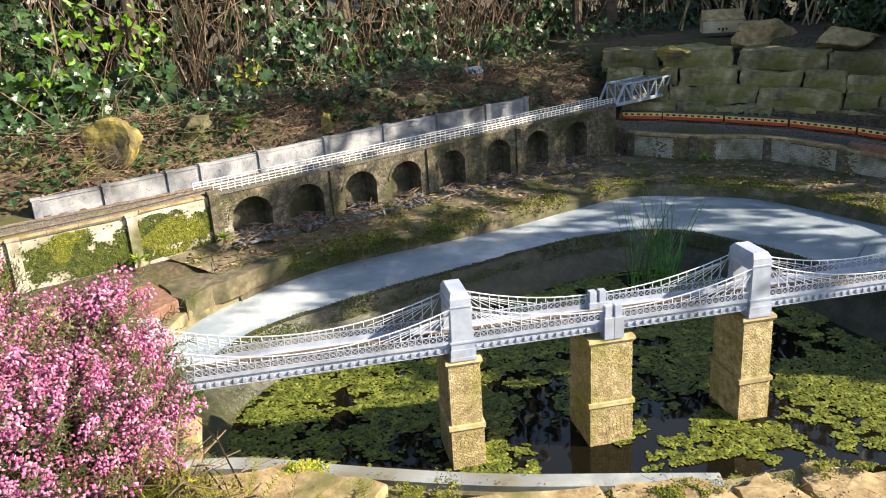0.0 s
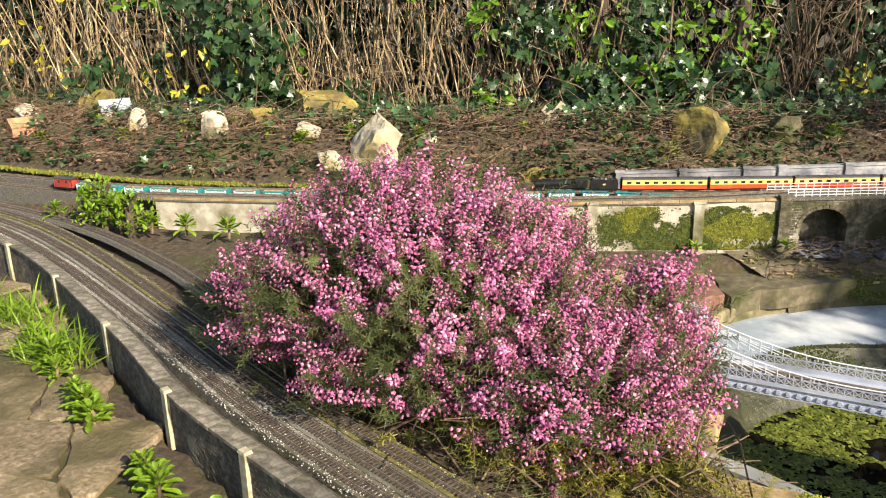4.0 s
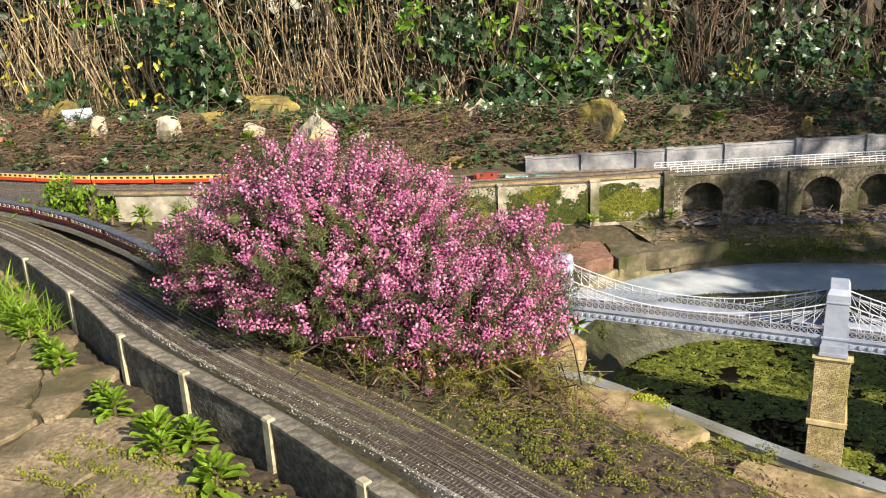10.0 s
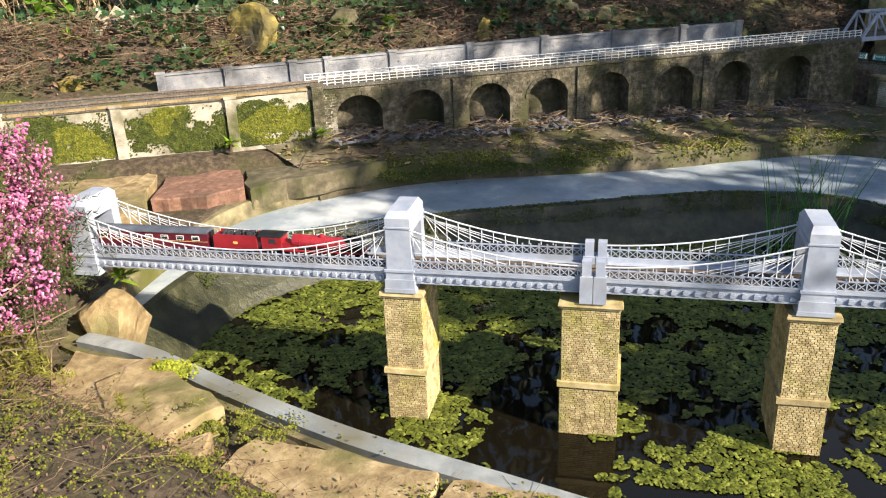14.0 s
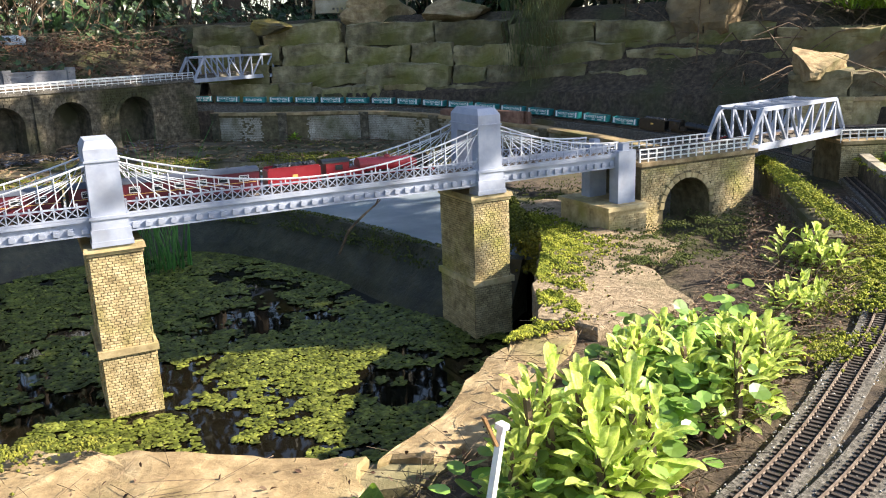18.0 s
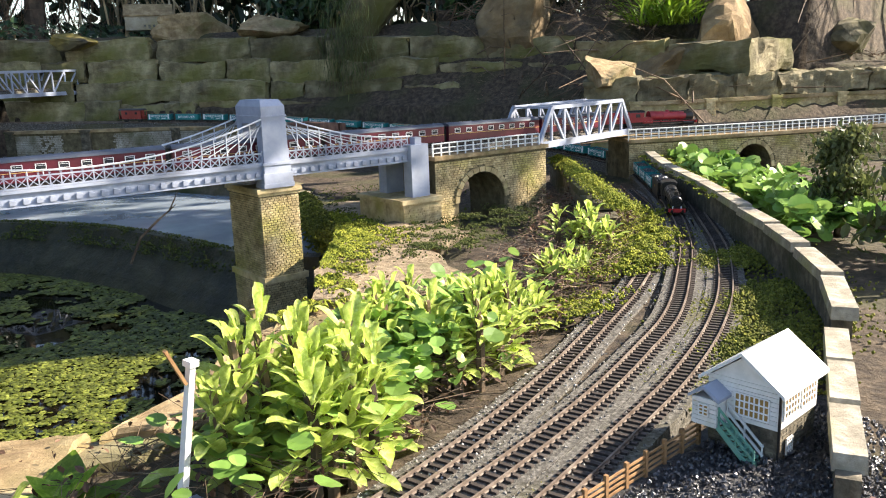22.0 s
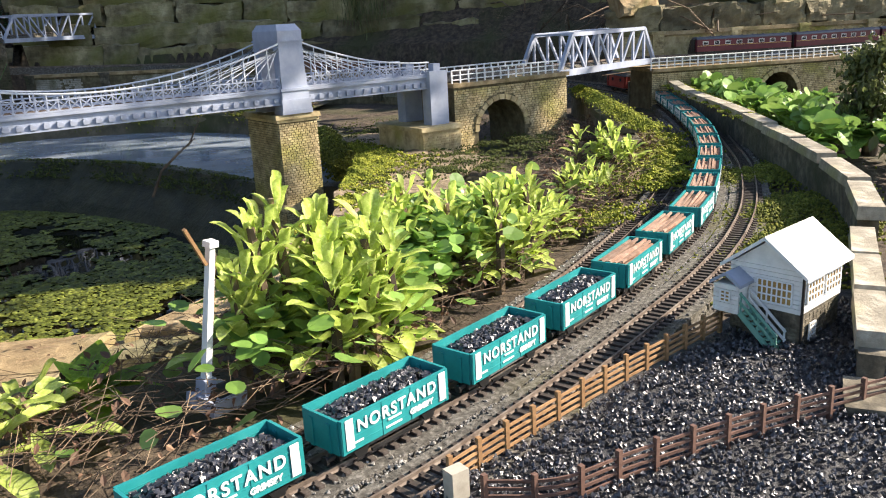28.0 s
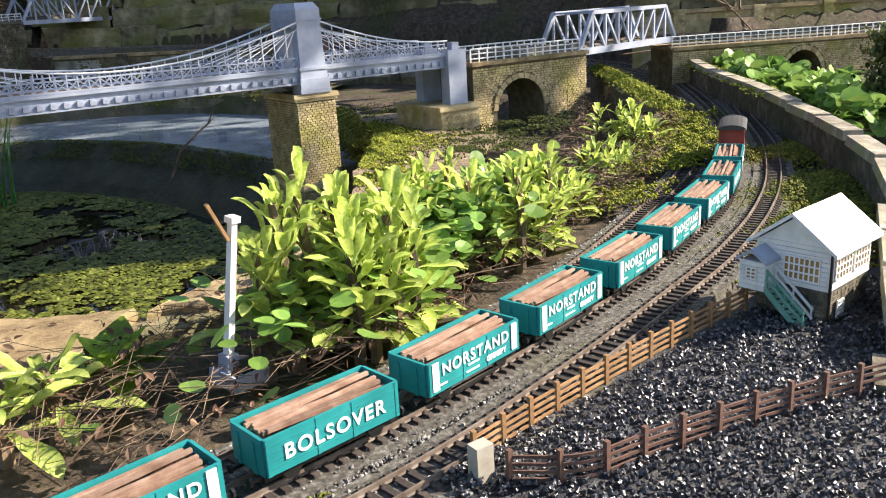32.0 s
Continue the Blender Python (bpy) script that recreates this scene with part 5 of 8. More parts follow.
slab("stone_slab", [(.40, -.42), (.47, -.405), (.50, -.49), (.46, -.56), (.39, -.50)], .196, .07, STONE, "broken sandstone piece on the rim", 5, "rim stones")
slab("stone_slab", [(.20, -.36), (.37, -.39), (.40, -.50), (.33, -.62), (.17, -.55)], .196, .07, STONE, "flat sandstone on the rim with moss on it", 6, "rim stones")
slab("stone_slab", [(-.09, -.32), (.19, -.365), (.15, -.56), (-.15, -.52)], .196, .07, STONE, "pale sandy slab on the pond rim", 7, "rim stones")
slab("stone_slab", [(-.50, -.17), (-.34, -.17), (-.17, -.28), (-.23, -.43), (-.44, -.39)], .214, .05, STONE, "tilted sandstone slab below the heather", 8, "rim stones")
slab("stone_slab", [(-.44, -.41), (-.22, -.45), (-.15, -.34), (-.14, -.50), (-.28, -.60), (-.44, -.52)], .212, .05, STONE, "worn sandy slab beside the near tracks", 21, "rim stones")
slab("stone_slab", [(.85, -.575), (.93, -.525), (1.08, -.40), (1.16, -.35), (1.19, -.40), (1.08, -.50), (.94, -.60)], .184, .07, STONE, "long sandstone edging beside the pond", 9, "rim stones")
slab("stone_slab", [(1.17, -.345), (1.25, -.215), (1.32, -.12), (1.46, -.2), (1.38, -.40), (1.21, -.42)], .188, .06, PAVING, "grey paving stone beside the pond", 10, "rim stones")
slab("stone_slab", [(1.325, -.115), (1.45, .06), (1.56, .0), (1.6, -.15), (1.47, -.21)], .187, .06, PAVING, "grey paving stone near the arch", 12, "rim stones")
slab("stone_slab", [(1.86, 1.27), (2.0, 1.0), (2.02, .98), (1.9, 1.32)], .31, .14, REDSTONE, "upright pinkish stone slab in the back wall", 13, "back wall slabs")
slab("stone_slab", [(1.48, .10), (1.56, .32), (1.75, .30), (1.70, .12)], .184, .05, PAVING, "mossy paving stone under the arch", 14, "rim stones")
bm = bmesh.new()
LN = smooth_line([(-.55, -.065, .182), (-.40, -.10, .182), (-.20, -.19, .182), (.03, -.282, .182), (.27, -.352, .182), (.40, -.39, .182)], .02)
ribbon(bm, LN, [(.022, -.06), (.022, .006), (.012, .01), (-.012, .008), (-.016, .0), (-.016, -.12)])
tagged(obj("pond_liner", bm, LINER), "grey rendered edge of the pond", "pond edge", kind="structure")

# ---- moss ----
def moss(name, label, spots, seed, n=900, size=.007, mat=None, parent=None):
    """Clumps of moss cushions around (x, y, z, spread x, spread y, thick)."""
    rr = R(seed)
    L = []
    for i in range(n):
        x, y, z, sx, sy, th = rr.choice(spots)
        a = rr.gauss(0, 1), rr.gauss(0, 1)
        e = math.exp(-.5 * (a[0] ** 2 + a[1] ** 2))
        s = size * rr.uniform(.5, 1.3)
        L.append((0, place(x + a[0] * sx, y + a[1] * sy, z + th * e * rr.uniform(.2, 1), rr.random() * 6, rr.random() * 6, 0, s, s, s * .8)))
    ob = scatter(name, [OCTA], L, mat or MOSS, parent, label)
    return tagged(ob, label, "moss", kind="stuff")
MOSSB = material("bright_moss", [(.045, .055, .006), (.11, .12, .012), (.23, .22, .03)], 90, .95, bump=1, dist=.004, island=.4)
MOSSG = material("green_moss", [(.06, .08, .007), (.17, .19, .014), (.34, .33, .035)], 90, .95, bump=1, dist=.003, island=.4)
moss("moss", "bright yellow-green moss cushion on the rim stone", [(-.315, -.185, .205, .02, .014, .016)], 3, 1500, .0032, MOSSG)
def patchy(name, label, spots, seed, n, size, mat, thick=.006, cut=.05):
    """Thin moss in ragged patches over flat ground: (x, y, z, half length, half width)."""
    rr = R(seed)
    L = []
    while len(L) < n:
        x, y, z, sx, sy = rr.choice(spots)
        px, py = x + rr.gauss(0, sx), y + rr.gauss(0, sy)
        if inside(px, py, POND):
            continue
        v = noise.noise(Vector((px * 26, py * 26, seed))) + .6 * noise.noise(Vector((px * 70, py * 70, seed)))
        if v < cut - .0 and rr.random() < .93:
            continue
        k = size * rr.uniform(.5, 1.4)
        z = max(z, ground_z(px, py) + .007)
        L.append((0, place(px, py, z + thick * max(0, v) * rr.random(), rr.random() * 6, rr.random() * 6, 0, k, k, k * .8)))
    return tagged(scatter(name, [OCTA], L, mat), label, "moss", kind="stuff")
patchy("moss", "patchy olive moss on the pond rim", [(-.22, -.33, .196, .05, .045), (-.08, -.42, .192, .07, .05), (.28, -.42, .199, .05, .015), (.60, -.43, .2, .05, .012), (-.36, -.46, .215, .09, .06), (.1, -.55, .192, .09, .05), (-.12, -.3, .197, .04, .02), (.42, -.55, .195, .05, .04)], 13, 9000, .0019, MOSSB)
patchy("moss", "green weedy moss beside the near tracks", [(-.42, -.55, .225, .09, .05), (-.28, -.62, .215, .09, .04), (-.5, -.45, .235, .05, .05)], 14, 3600, .0021, MOSSB, .012)
moss("moss", "dense moss hanging over the pond's east edge", [(1.435 + .022 * k, .05 + .055 * k, z, .014, .03, .02) for k in range(9) for z in (.17, .145, .115)], 4, 17000, .0034, MOSSB)
patchy("moss", "sunlit yellow-green moss over the paving by the water", [(1.37, -.09, .190, .012, .03), (1.33, -.14, .190, .012, .03), (1.28, -.21, .190, .010, .03), (1.22, -.29, .190, .010, .03), (1.42, .0, .190, .02, .04), (1.42, -.06, .190, .03, .04), (1.12, -.385, .19, .03, .008), (1.49, .12, .186, .02, .05)], 15, 12000, .0022, MOSSG, .014, -.2)
patchy("moss", "bright yellow moss cushions in the bed beside the siding", [(1.86 - .04 * k, -.27 - .035 * k, .197, .035, .03) for k in range(8)] + [(1.52, -.53, .195, .05, .02), (1.35, -.62, .195, .04, .015), (1.7, -.44, .196, .03, .02)], 25, 11000, .0022, MOSSG, .016, -.05)
patchy("moss", "moss and green film on the ground under the arch", [(1.65, .3, .184, .1, .1), (1.6, -.1, .188, .10, .05), (1.8, -.1, .186, .08, .05), (1.5, -.22, .19, .08, .03)], 16, 6500, .0018, MOSS, .008, .1)
moss("moss", "dark green moss along the far water's edge", [(-.30 + .16 * k + .01 * (k % 3), 1.035 + .062 * k + (.02 if k > 3 else 0), .165, .07, .018, .02) for k in range(10)], 5, 9000, .0035)
moss("moss", "moss on the kerb beside the siding", [(2.12 - .027 * k, .15 - .035 * k, .243, .011, .011, .010) for k in range(17)], 6, 8000, .0022, MOSSG)
moss("moss", "moss on the coping of the garden wall", [(2.36 - .05 * k, .08 - .058 * k, .238, .012, .012, .006) for k in range(10)], 7, 5000, .002, MOSSG)
moss("moss", "green moss between the track and the wall", [(1.42, -.82, .19, .06, .025, .008), (1.55, -.74, .19, .06, .03, .008), (1.32, -.87, .19, .03, .02, .006), (1.7, -.6, .19, .05, .03, .008)], 8, 12000, .0022, MOSSB)
rr = R(31)
L = []
LB = []
for i in range(30000):
    s = SV0 - rr.uniform(.02, .86)
    p, w = FAR.at(s), FAR.way(s)
    z = rr.uniform(.262, .398)
    v = .9 * noise.noise(Vector((s * 8, z * 10, 1))) + .5 * noise.noise(Vector((s * 30, z * 40, 1)))
    if v + rr.gauss(0, .16) < -.22 + 7 * max(0, z - .33):
        continue
    (LB if noise.noise(Vector((s * 5, z * 6, 8))) > .0 else L).append((0, place(p.x + w.y * .002, p.y - w.x * .002, z, rr.random() * 6, rr.random() * 6, 0, rr.uniform(.0018, .0038))))
tagged(scatter("wall_moss", [OCTA], L, MOSSB), "olive moss growing on the retaining wall", "moss", kind="stuff")
tagged(scatter("wall_moss", [OCTA], LB, MOSS), "dark green moss growing on the retaining wall", "moss", kind="stuff")

L = []
for i in range(12000):
    q = rr.uniform(.4, SV0 - .9)
    p, w = FAR.at(q), FAR.way(q)
    d = rr.gauss(.178, .012)
    if noise.noise(Vector((q * 5, d * 30, 2))) + rr.gauss(0, .15) < -.1:
        continue
    L.append((0, place(p.x - w.y * d, p.y + w.x * d, .408 + .004 * rr.random(), rr.random() * 6, rr.random() * 6, 0, rr.uniform(.003, .0065))))
tagged(scatter("track_moss", [OCTA], L, MOSSB), "olive-green moss strip along the far tracks", "moss", kind="stuff")

# ---- slate rubble before the arches, litter on the bank ----
rr = R(41)
L = []
SL = []
for i in range(2000):
    c, hw, _ = rr.choice(VARCH)
    s = c + rr.gauss(0, hw * .62) if i % 5 else rr.uniform(SV0 + .02, SV1 - .02)
    p, w = FAR.at(s), FAR.way(s)
    d = rr.gauss(.0, .03) if i % 3 else rr.uniform(-.09, 0)
    k = (s - SV0) / (SV1 - SV0)
    z = .266 - .068 * k + .026 * math.exp(-((d - .01) / .035) ** 2 - ((s - c) / hw) ** 2) * rr.random()
    a = rr.uniform(.005, .016)
    if i % 4 == 0:
        SL.append((0, place(p.x - w.y * d, p.y + w.x * d, z + .006, 0, rr.gauss(0, .2), rr.random() * 6, rr.uniform(.015, .05), .06, .06)))
    else:
        L.append((0, place(p.x - w.y * d, p.y + w.x * d, z, rr.gauss(0, .35), rr.gauss(0, .35), rr.random() * 6, a, a * .6, a * .35)))
tagged(scatter("twig_litter", [STICK], SL, TWIG), "dry twigs lying on the slate before the arches", "twigs", kind="stuff")
tagged(scatter("slate_rubble", [CHIP], L, SLATE), "heaps of broken dark slate before the arches", "slate rubble", kind="stuff")
L, D = [], []
PT, GL = [], []
for i in range(24000):
    s = rr.uniform(.2, FAR.length + .3)
    p, w = FAR.at(s), FAR.way(s)
    d = rr.uniform(.23, .75)
    q = Vector((p.x - w.y * d, p.y + w.x * d, 0))
    z = ground_z(q.x, q.y) + rr.uniform(.005, .05)
    if i % 4 == 0 and noise.noise(q * 3) > -.05:
        k = rr.uniform(.018, .04)
        GL.append((0, place(q.x, q.y, z + .012, rr.gauss(0, .5), rr.gauss(0, .5), rr.random() * 6, k)))
    elif i % 3 == 1:
        (PT if i % 6 == 1 else L).append((0, place(q.x, q.y, z + rr.uniform(0, .03), 0, rr.gauss(0, .25), rr.random() * 6, rr.uniform(.02, .09), .2 * rr.uniform(.06, .18), .2 * rr.uniform(.06, .18))))
    else:
        D.append((0, place(q.x, q.y, z, rr.gauss(0, .6), rr.gauss(0, .6), rr.random() * 6, rr.uniform(.008, .024))))
for i in range(13000):                       # bed under the plants, the foot of the heather and the east slope
    k = i % 3
    if k == 0:
        p = SIDING.at(rr.uniform(.05, 1.5))
        u = rr.uniform(.02, .2)
        x, y = p.x - u * .62 - .02, p.y + u * .78
        z = .193
    elif k == 1:
        x, y = (rr.gauss(-.58, .16), rr.gauss(-.4, .08)) if i % 2 else (rr.uniform(-.4, 1.3), 0)
        if y == 0:
            y = -.36 - rr.uniform(.0, .3) + .28 * max(0, x - .75)
        z = ground_z(x, y) + .012
    else:
        x, y = rr.uniform(2.45, 3.6), rr.uniform(-.1, 1.3)
        z = ground_z(x, y) + .012
    z += rr.uniform(0, .02)
    if rr.random() < .5:
        L.append((0, place(x, y, z, 0, rr.gauss(0, .25), rr.random() * 6, rr.uniform(.008, .04), .08 * rr.uniform(.06, .2), .08 * rr.uniform(.06, .2))))
    else:
        D.append((0, place(x, y, z, rr.gauss(0, .6), rr.gauss(0, .6), rr.random() * 6, rr.uniform(.004, .009))))
bm = bmesh.new()
for i in range(420):
    x, y = rr.uniform(2.5, 3.7), rr.uniform(.1, 1.3)
    q = Vector((x, y, ground_z(x, y) + .02))
    d = Vector((rr.gauss(0, 1), rr.gauss(0, 1), rr.gauss(.1, .35))).normalized() * rr.uniform(.06, .3)
    tube(bm, [q, q + d * .5 + Vector((0, 0, rr.uniform(.0, .05))), q + d + Vector((0, 0, rr.uniform(-.01, .03)))], [.0028, .0022, .001], 4, False)
tagged(obj("fallen_branch", bm, TWIG), "tangle of dead branches on the slope above the viaduct", "branches", kind="stuff")
tagged(scatter("twig_litter", [STICK], PT, TWIG), "pale dry stems lying on the bank", "twigs", kind="stuff")
tagged(scatter("ground_ivy", [IVY], GL, IVYLEAF), "ivy leaves creeping over the bank", "ivy", kind="stuff")
tagged(scatter("twig_litter", [STICK], L, TWIG), "fallen twigs and dry stems on the soil", "twigs", kind="stuff")
tagged(scatter("leaf_litter", [OVAL], D, DEADLEAF), "brown fallen leaves on the soil", "leaf litter", kind="stuff")

# litter, moss and silt on the far bank
EL, FL = Line(edge, .02), Line(foot, .02)
rr = R(47)
BT, BD, BM, BS = [], [], [], []
HM = []
for i in range(11000):
    u = rr.random()
    p = EL.at(EL.length * u)
    if noise.noise(Vector((u * 14, 0, 6))) + rr.gauss(0, .12) < -.12:
        continue
    k = rr.random()
    q = p.lerp(FL.at(FL.length * u), .28 * k * k)
    HM.append((0, place(q.x + rr.gauss(0, .006), q.y + rr.gauss(-.004, .006), q.z + .004 - .05 * rr.random() ** 2 * (1 - k), rr.random() * 6, rr.random() * 6, 0, rr.uniform(.002, .0045))))
tagged(scatter("hanging_moss", [OCTA], HM, MOSSB), "thick green moss hanging over the far bank's edge", "moss", kind="stuff")
for i in range(15000):
    u, k = rr.random(), rr.random()
    p = EL.at(EL.length * u).lerp(FL.at(FL.length * u), k)
    v = noise.noise(Vector((p.x * 6, p.y * 6, 3))) + .5 * noise.noise(Vector((p.x * 22, p.y * 22, 4)))
    if i % 30 == 0:
        BT.append((0, place(p.x, p.y, p.z + .008, 0, rr.gauss(0, .1), rr.random() * 6, rr.uniform(.01, .045), .05, .05)))
    elif i % 30 < 3:
        BD.append((0, place(p.x, p.y, p.z + .007, rr.gauss(0, .4), rr.gauss(0, .4), rr.random() * 6, rr.uniform(.006, .016))))
    elif i % 30 == 3:
        a = rr.uniform(.004, .013)
        BS.append((0, place(p.x, p.y, p.z + .004, rr.gauss(0, .15), rr.gauss(0, .15), rr.random() * 6, a, a * .7, a * .3)))
    elif v > .12 + .35 * k:
        BM.append((0, place(p.x, p.y, p.z + .005, rr.random() * 6, rr.random() * 6, 0, rr.uniform(.0015, .0035))))
tagged(scatter("twig_litter", [STICK], BT, TWIG), "fallen twigs on the far bank", "twigs", kind="stuff")
tagged(scatter("leaf_litter", [OVAL], BD, DEADLEAF), "dead leaves on the far bank", "leaf litter", kind="stuff")
tagged(scatter("bank_stones", [CHIP], BS, STONE), "small flat stones on the far bank", "stones", kind="stuff")
tagged(scatter("bank_moss", [OCTA], BM, MOSSB), "thin olive moss on the far bank", "moss", kind="stuff")

# ---- duckweed and reeds ----
rr = R(51)
disc_v = [(math.cos(a), math.sin(a), 0) for a in [math.pi * 2 * i / 5 for i in range(5)]]
PAD = (disc_v + [(0, 0, .15)], [(i, (i + 1) % 5, 5) for i in range(5)])
L = []
tries = 0
while len(L) < 100000 and tries < 300000:
    tries += 1
    x, y = rr.uniform(-.55, 1.32), rr.uniform(-.54, 1.05)
    if not inside(x, y, INNER):
        continue
    v = .8 * noise.noise(Vector((x * 5.5, y * 4.5, 0))) + .7 * noise.noise(Vector((x * 17, y * 17, 5))) + .4 * noise.noise(Vector((x * 50, y * 50, 9)))
    lim = -.2 if y > .14 or x > .8 else .1
    if y < -.12 and x < .75:
        lim = .5
    if v < lim:
        continue
    L.append((0, place(x, y, LOW + .0012 + rr.random() * .0022, rr.gauss(0, .16), rr.gauss(0, .16), rr.random() * 6, rr.uniform(.0024, .0050))))
tagged(scatter("duckweed", [PAD], L, DUCK), "mats of green floating duckweed on the pond", "duckweed", kind="stuff")
AL = Line([(x, y, 0) for x, y in ARC], .02)
L = []
for i in range(9000):
    u = rr.uniform(.3, AL.length - .05)
    p, w = AL.at(u), AL.way(u)
    d = rr.uniform(-.012, .045)
    if noise.noise(Vector((u * 9, d * 30, 2))) + rr.gauss(0, .2) < -.05:
        continue
    z = HIGH + .005 - max(0, d - .008) * 1.0
    L.append((0, place(p.x + w.y * d, p.y - w.x * d, z, rr.random() * 6, rr.random() * 6, 0, rr.uniform(.0015, .0035))))
tagged(scatter("rim_moss", [OCTA], L, MOSS), "dark green algae and moss on the low pond rim", "moss", kind="stuff")
def reeds():
    t = thing("reed_clump", "clump of tall green reeds standing in the pond", "reeds")
    for i in range(60):
        a, r = rr.random() * 6.28, rr.random() ** .5
        x, y = .84 + math.cos(a) * r * .09, .82 + math.sin(a) * r * .06
        h = rr.uniform(.2, .36)
        bm = bmesh.new()
        lx, ly = rr.gauss(0, .05), rr.gauss(0, .04)
        bend = rr.random() < .15
        pts = [Vector((x + lx * k * k, y + ly * k * k, LOW - .06 + (h + .06) * (k if not bend else k - .45 * k ** 4))) for k in (0, .25, .5, .75, 1)]
        w = rr.uniform(.004, .007)
        side = Vector((math.cos(a), math.sin(a), 0))
        pr = None
        for k, p in enumerate(pts):
            ww = w * (1 - .24 * k) * .5 + .0003
            cur = (bm.verts.new(p - side * ww), bm.verts.new(p + side.cross(Vector((0, 0, 1))) * ww * .5), bm.verts.new(p + side * ww))
            if pr:
                bm.faces.new((pr[0], pr[1], cur[1], cur[0]))
                bm.faces.new((pr[1], pr[2], cur[2], cur[1]))
            pr = cur
        part("blade", bm, REED, t)
reeds()
bm = bmesh.new()
tube(bm, [(1.175, .43, HIGH - .03), (1.2, .43, HIGH + .02), (1.235, .425, HIGH + .05), (1.262, .42, HIGH + .07), (1.285, .415, HIGH + .115)], [.003, .0028, .0026, .002, .001], 5)
tube(bm, [(1.262, .42, HIGH + .07), (1.275, .42, HIGH + .08)], [.0015, .0008], 4)
tagged(obj("branch", bm, TWIG), "thin bare branch sticking out of the pond", "branch")

# ---- leafy plants ----
def rosette(x, y, z, n, length, up, seed, mat, label, name="leafy_plant", stem=0.0, wide=1.0):
    t = thing(name, label, "plant", "weeds" if length < .045 else "leafy plants", Matrix.Translation((x, y, z)))
    rr = R(seed)
    var = (SPOON, SPOON2) if stem > .02 and length > .03 else (LANCE, LANCE2)
    meshes = []
    for k, (v, f) in enumerate(var):
        me = bpy.data.meshes.new("leaf")
        me.from_pydata([(a, b * wide, c) for a, b, c in v], [], f)
        me.materials.append(mat)
        me.polygons.foreach_set("use_smooth", [True] * len(f))
        meshes.append(me)
    if stem:
        bm = bmesh.new()
        tube(bm, [(0, 0, -.02), (.004, .002, stem * .5), (0, .004, stem)], [.005, .004, .003], 6)
        part("stem", bm, TWIG if mat is not IVYLEAF else BARK, t)
    for i in range(n):
        u = i / n
        ob = new("leaf", meshes[i % 2])
        ob.parent = t
        el = up * (.25 + .9 * u) + rr.gauss(0, .12)
        sc = length * (1.1 - .5 * u) * rr.uniform(.8, 1.15)
        ob.matrix_basis = place(rr.gauss(0, .003), rr.gauss(0, .003), stem * u ** .8, 0, -el, i * 2.4 + rr.gauss(0, .2), sc)
    return t
PL = leafy("bright_plant_leaf", [(.3, .4, .07), (.48, .58, .13), (.7, .76, .34)], .35, .5, .45)
GREENLEAF = leafy("round_green_leaf", [(.1, .2, .04), (.2, .34, .07), (.36, .48, .15)], .35, .4, .3)
def cluster(cx, cy, spread, count, n, length, stem, seed, label, up=1.1):
    rr = R(seed)
    for i in range(count):
        a, r = rr.random() * 6.28, rr.random() ** .5 * spread
        rosette(cx + math.cos(a) * r, cy + math.sin(a) * r * .7, .188, n + 12, length * rr.uniform(.65, 1.0), up, seed * 31 + i, PL, label, "leafy_plant", stem * rr.uniform(.5, 1.4), 1.0)
cluster(.945, -.735, .064, 22, 14, .046, .085, 1, "bright green broad-leaved plant with reddish stem beside the track")
cluster(1.14, -.645, .085, 22, 11, .04, .06, 2, "bright green leafy plant growing beside the siding")
cluster(1.27, -.59, .065, 11, 9, .036, .035, 3, "low leafy plant with green and pinkish leaves")
cluster(1.60, -.40, .06, 7, 9, .038, .045, 4, "small pale green leafy plant by the mossy kerb")
cluster(1.45, -.50, .05, 6, 8, .034, .03, 5, "small pale green leafy plant by the mossy kerb")
rosette(.79, -.70, .195, 16, .05, .35, 77, WEED, "flat dark green leaf rosette on the soil", wide=1.5)
rosette(.745, -.735, .19, 14, .045, .6, 78, PL, "yellow-green leafy plant at the track side", stem=.03)
rosette(.715, -.75, .19, 14, .045, .6, 79, PL, "yellow-green leafy plant at the track side", stem=.025)
# round-leaved cover between the plants
rr = R(61)
L = []
for i in range(1100):
    x, y = rr.gauss(1.08, .10), 0
    y = -.655 + .5 * (x - 1.08) + rr.gauss(0, .035)
    L.append((0, place(x, y, .2 + rr.random() * .05, rr.gauss(0, .4), rr.gauss(0, .4), rr.random() * 6, rr.uniform(.011, .021))))
tagged(scatter("ground_cover", [ROUNDLEAF], L, GREENLEAF), "low round-leaved ground cover among the plants", "ground cover", kind="stuff")
for k, (x, y) in enumerate([(-1.36, -.62), (-1.30, -.65), (-1.13, -.70), (-1.08, -.74), (-1.05, -.69), (-.92, -.78), (-1.72, -.47), (-1.66, -.50), (-1.93, -.37), (-1.85, -.42), (-2.06, -.31), (-2.95, -.06), (-2.85, -.08), (-2.75, -.11), (-.68, -.86), (-.74, -.84), (-1.6, -.53)]):
    rosette(x, y - .02, .225, 34, .036 + .01 * (k % 3), .8, 90 + k, WEED, "green weed growing at the foot of the track wall", "weed", .045, 1.15)
L = []
for i in range(600):
    x, y = (rr.gauss(-2.3, .09), rr.gauss(-.25, .035)) if i < 360 else (rr.gauss(-1.95, .05), rr.gauss(-.37, .03))
    L.append((0, place(x, y, .225, rr.gauss(0, .3), -rr.uniform(.7, 1.4), rr.random() * 6, rr.uniform(.05, .11))))
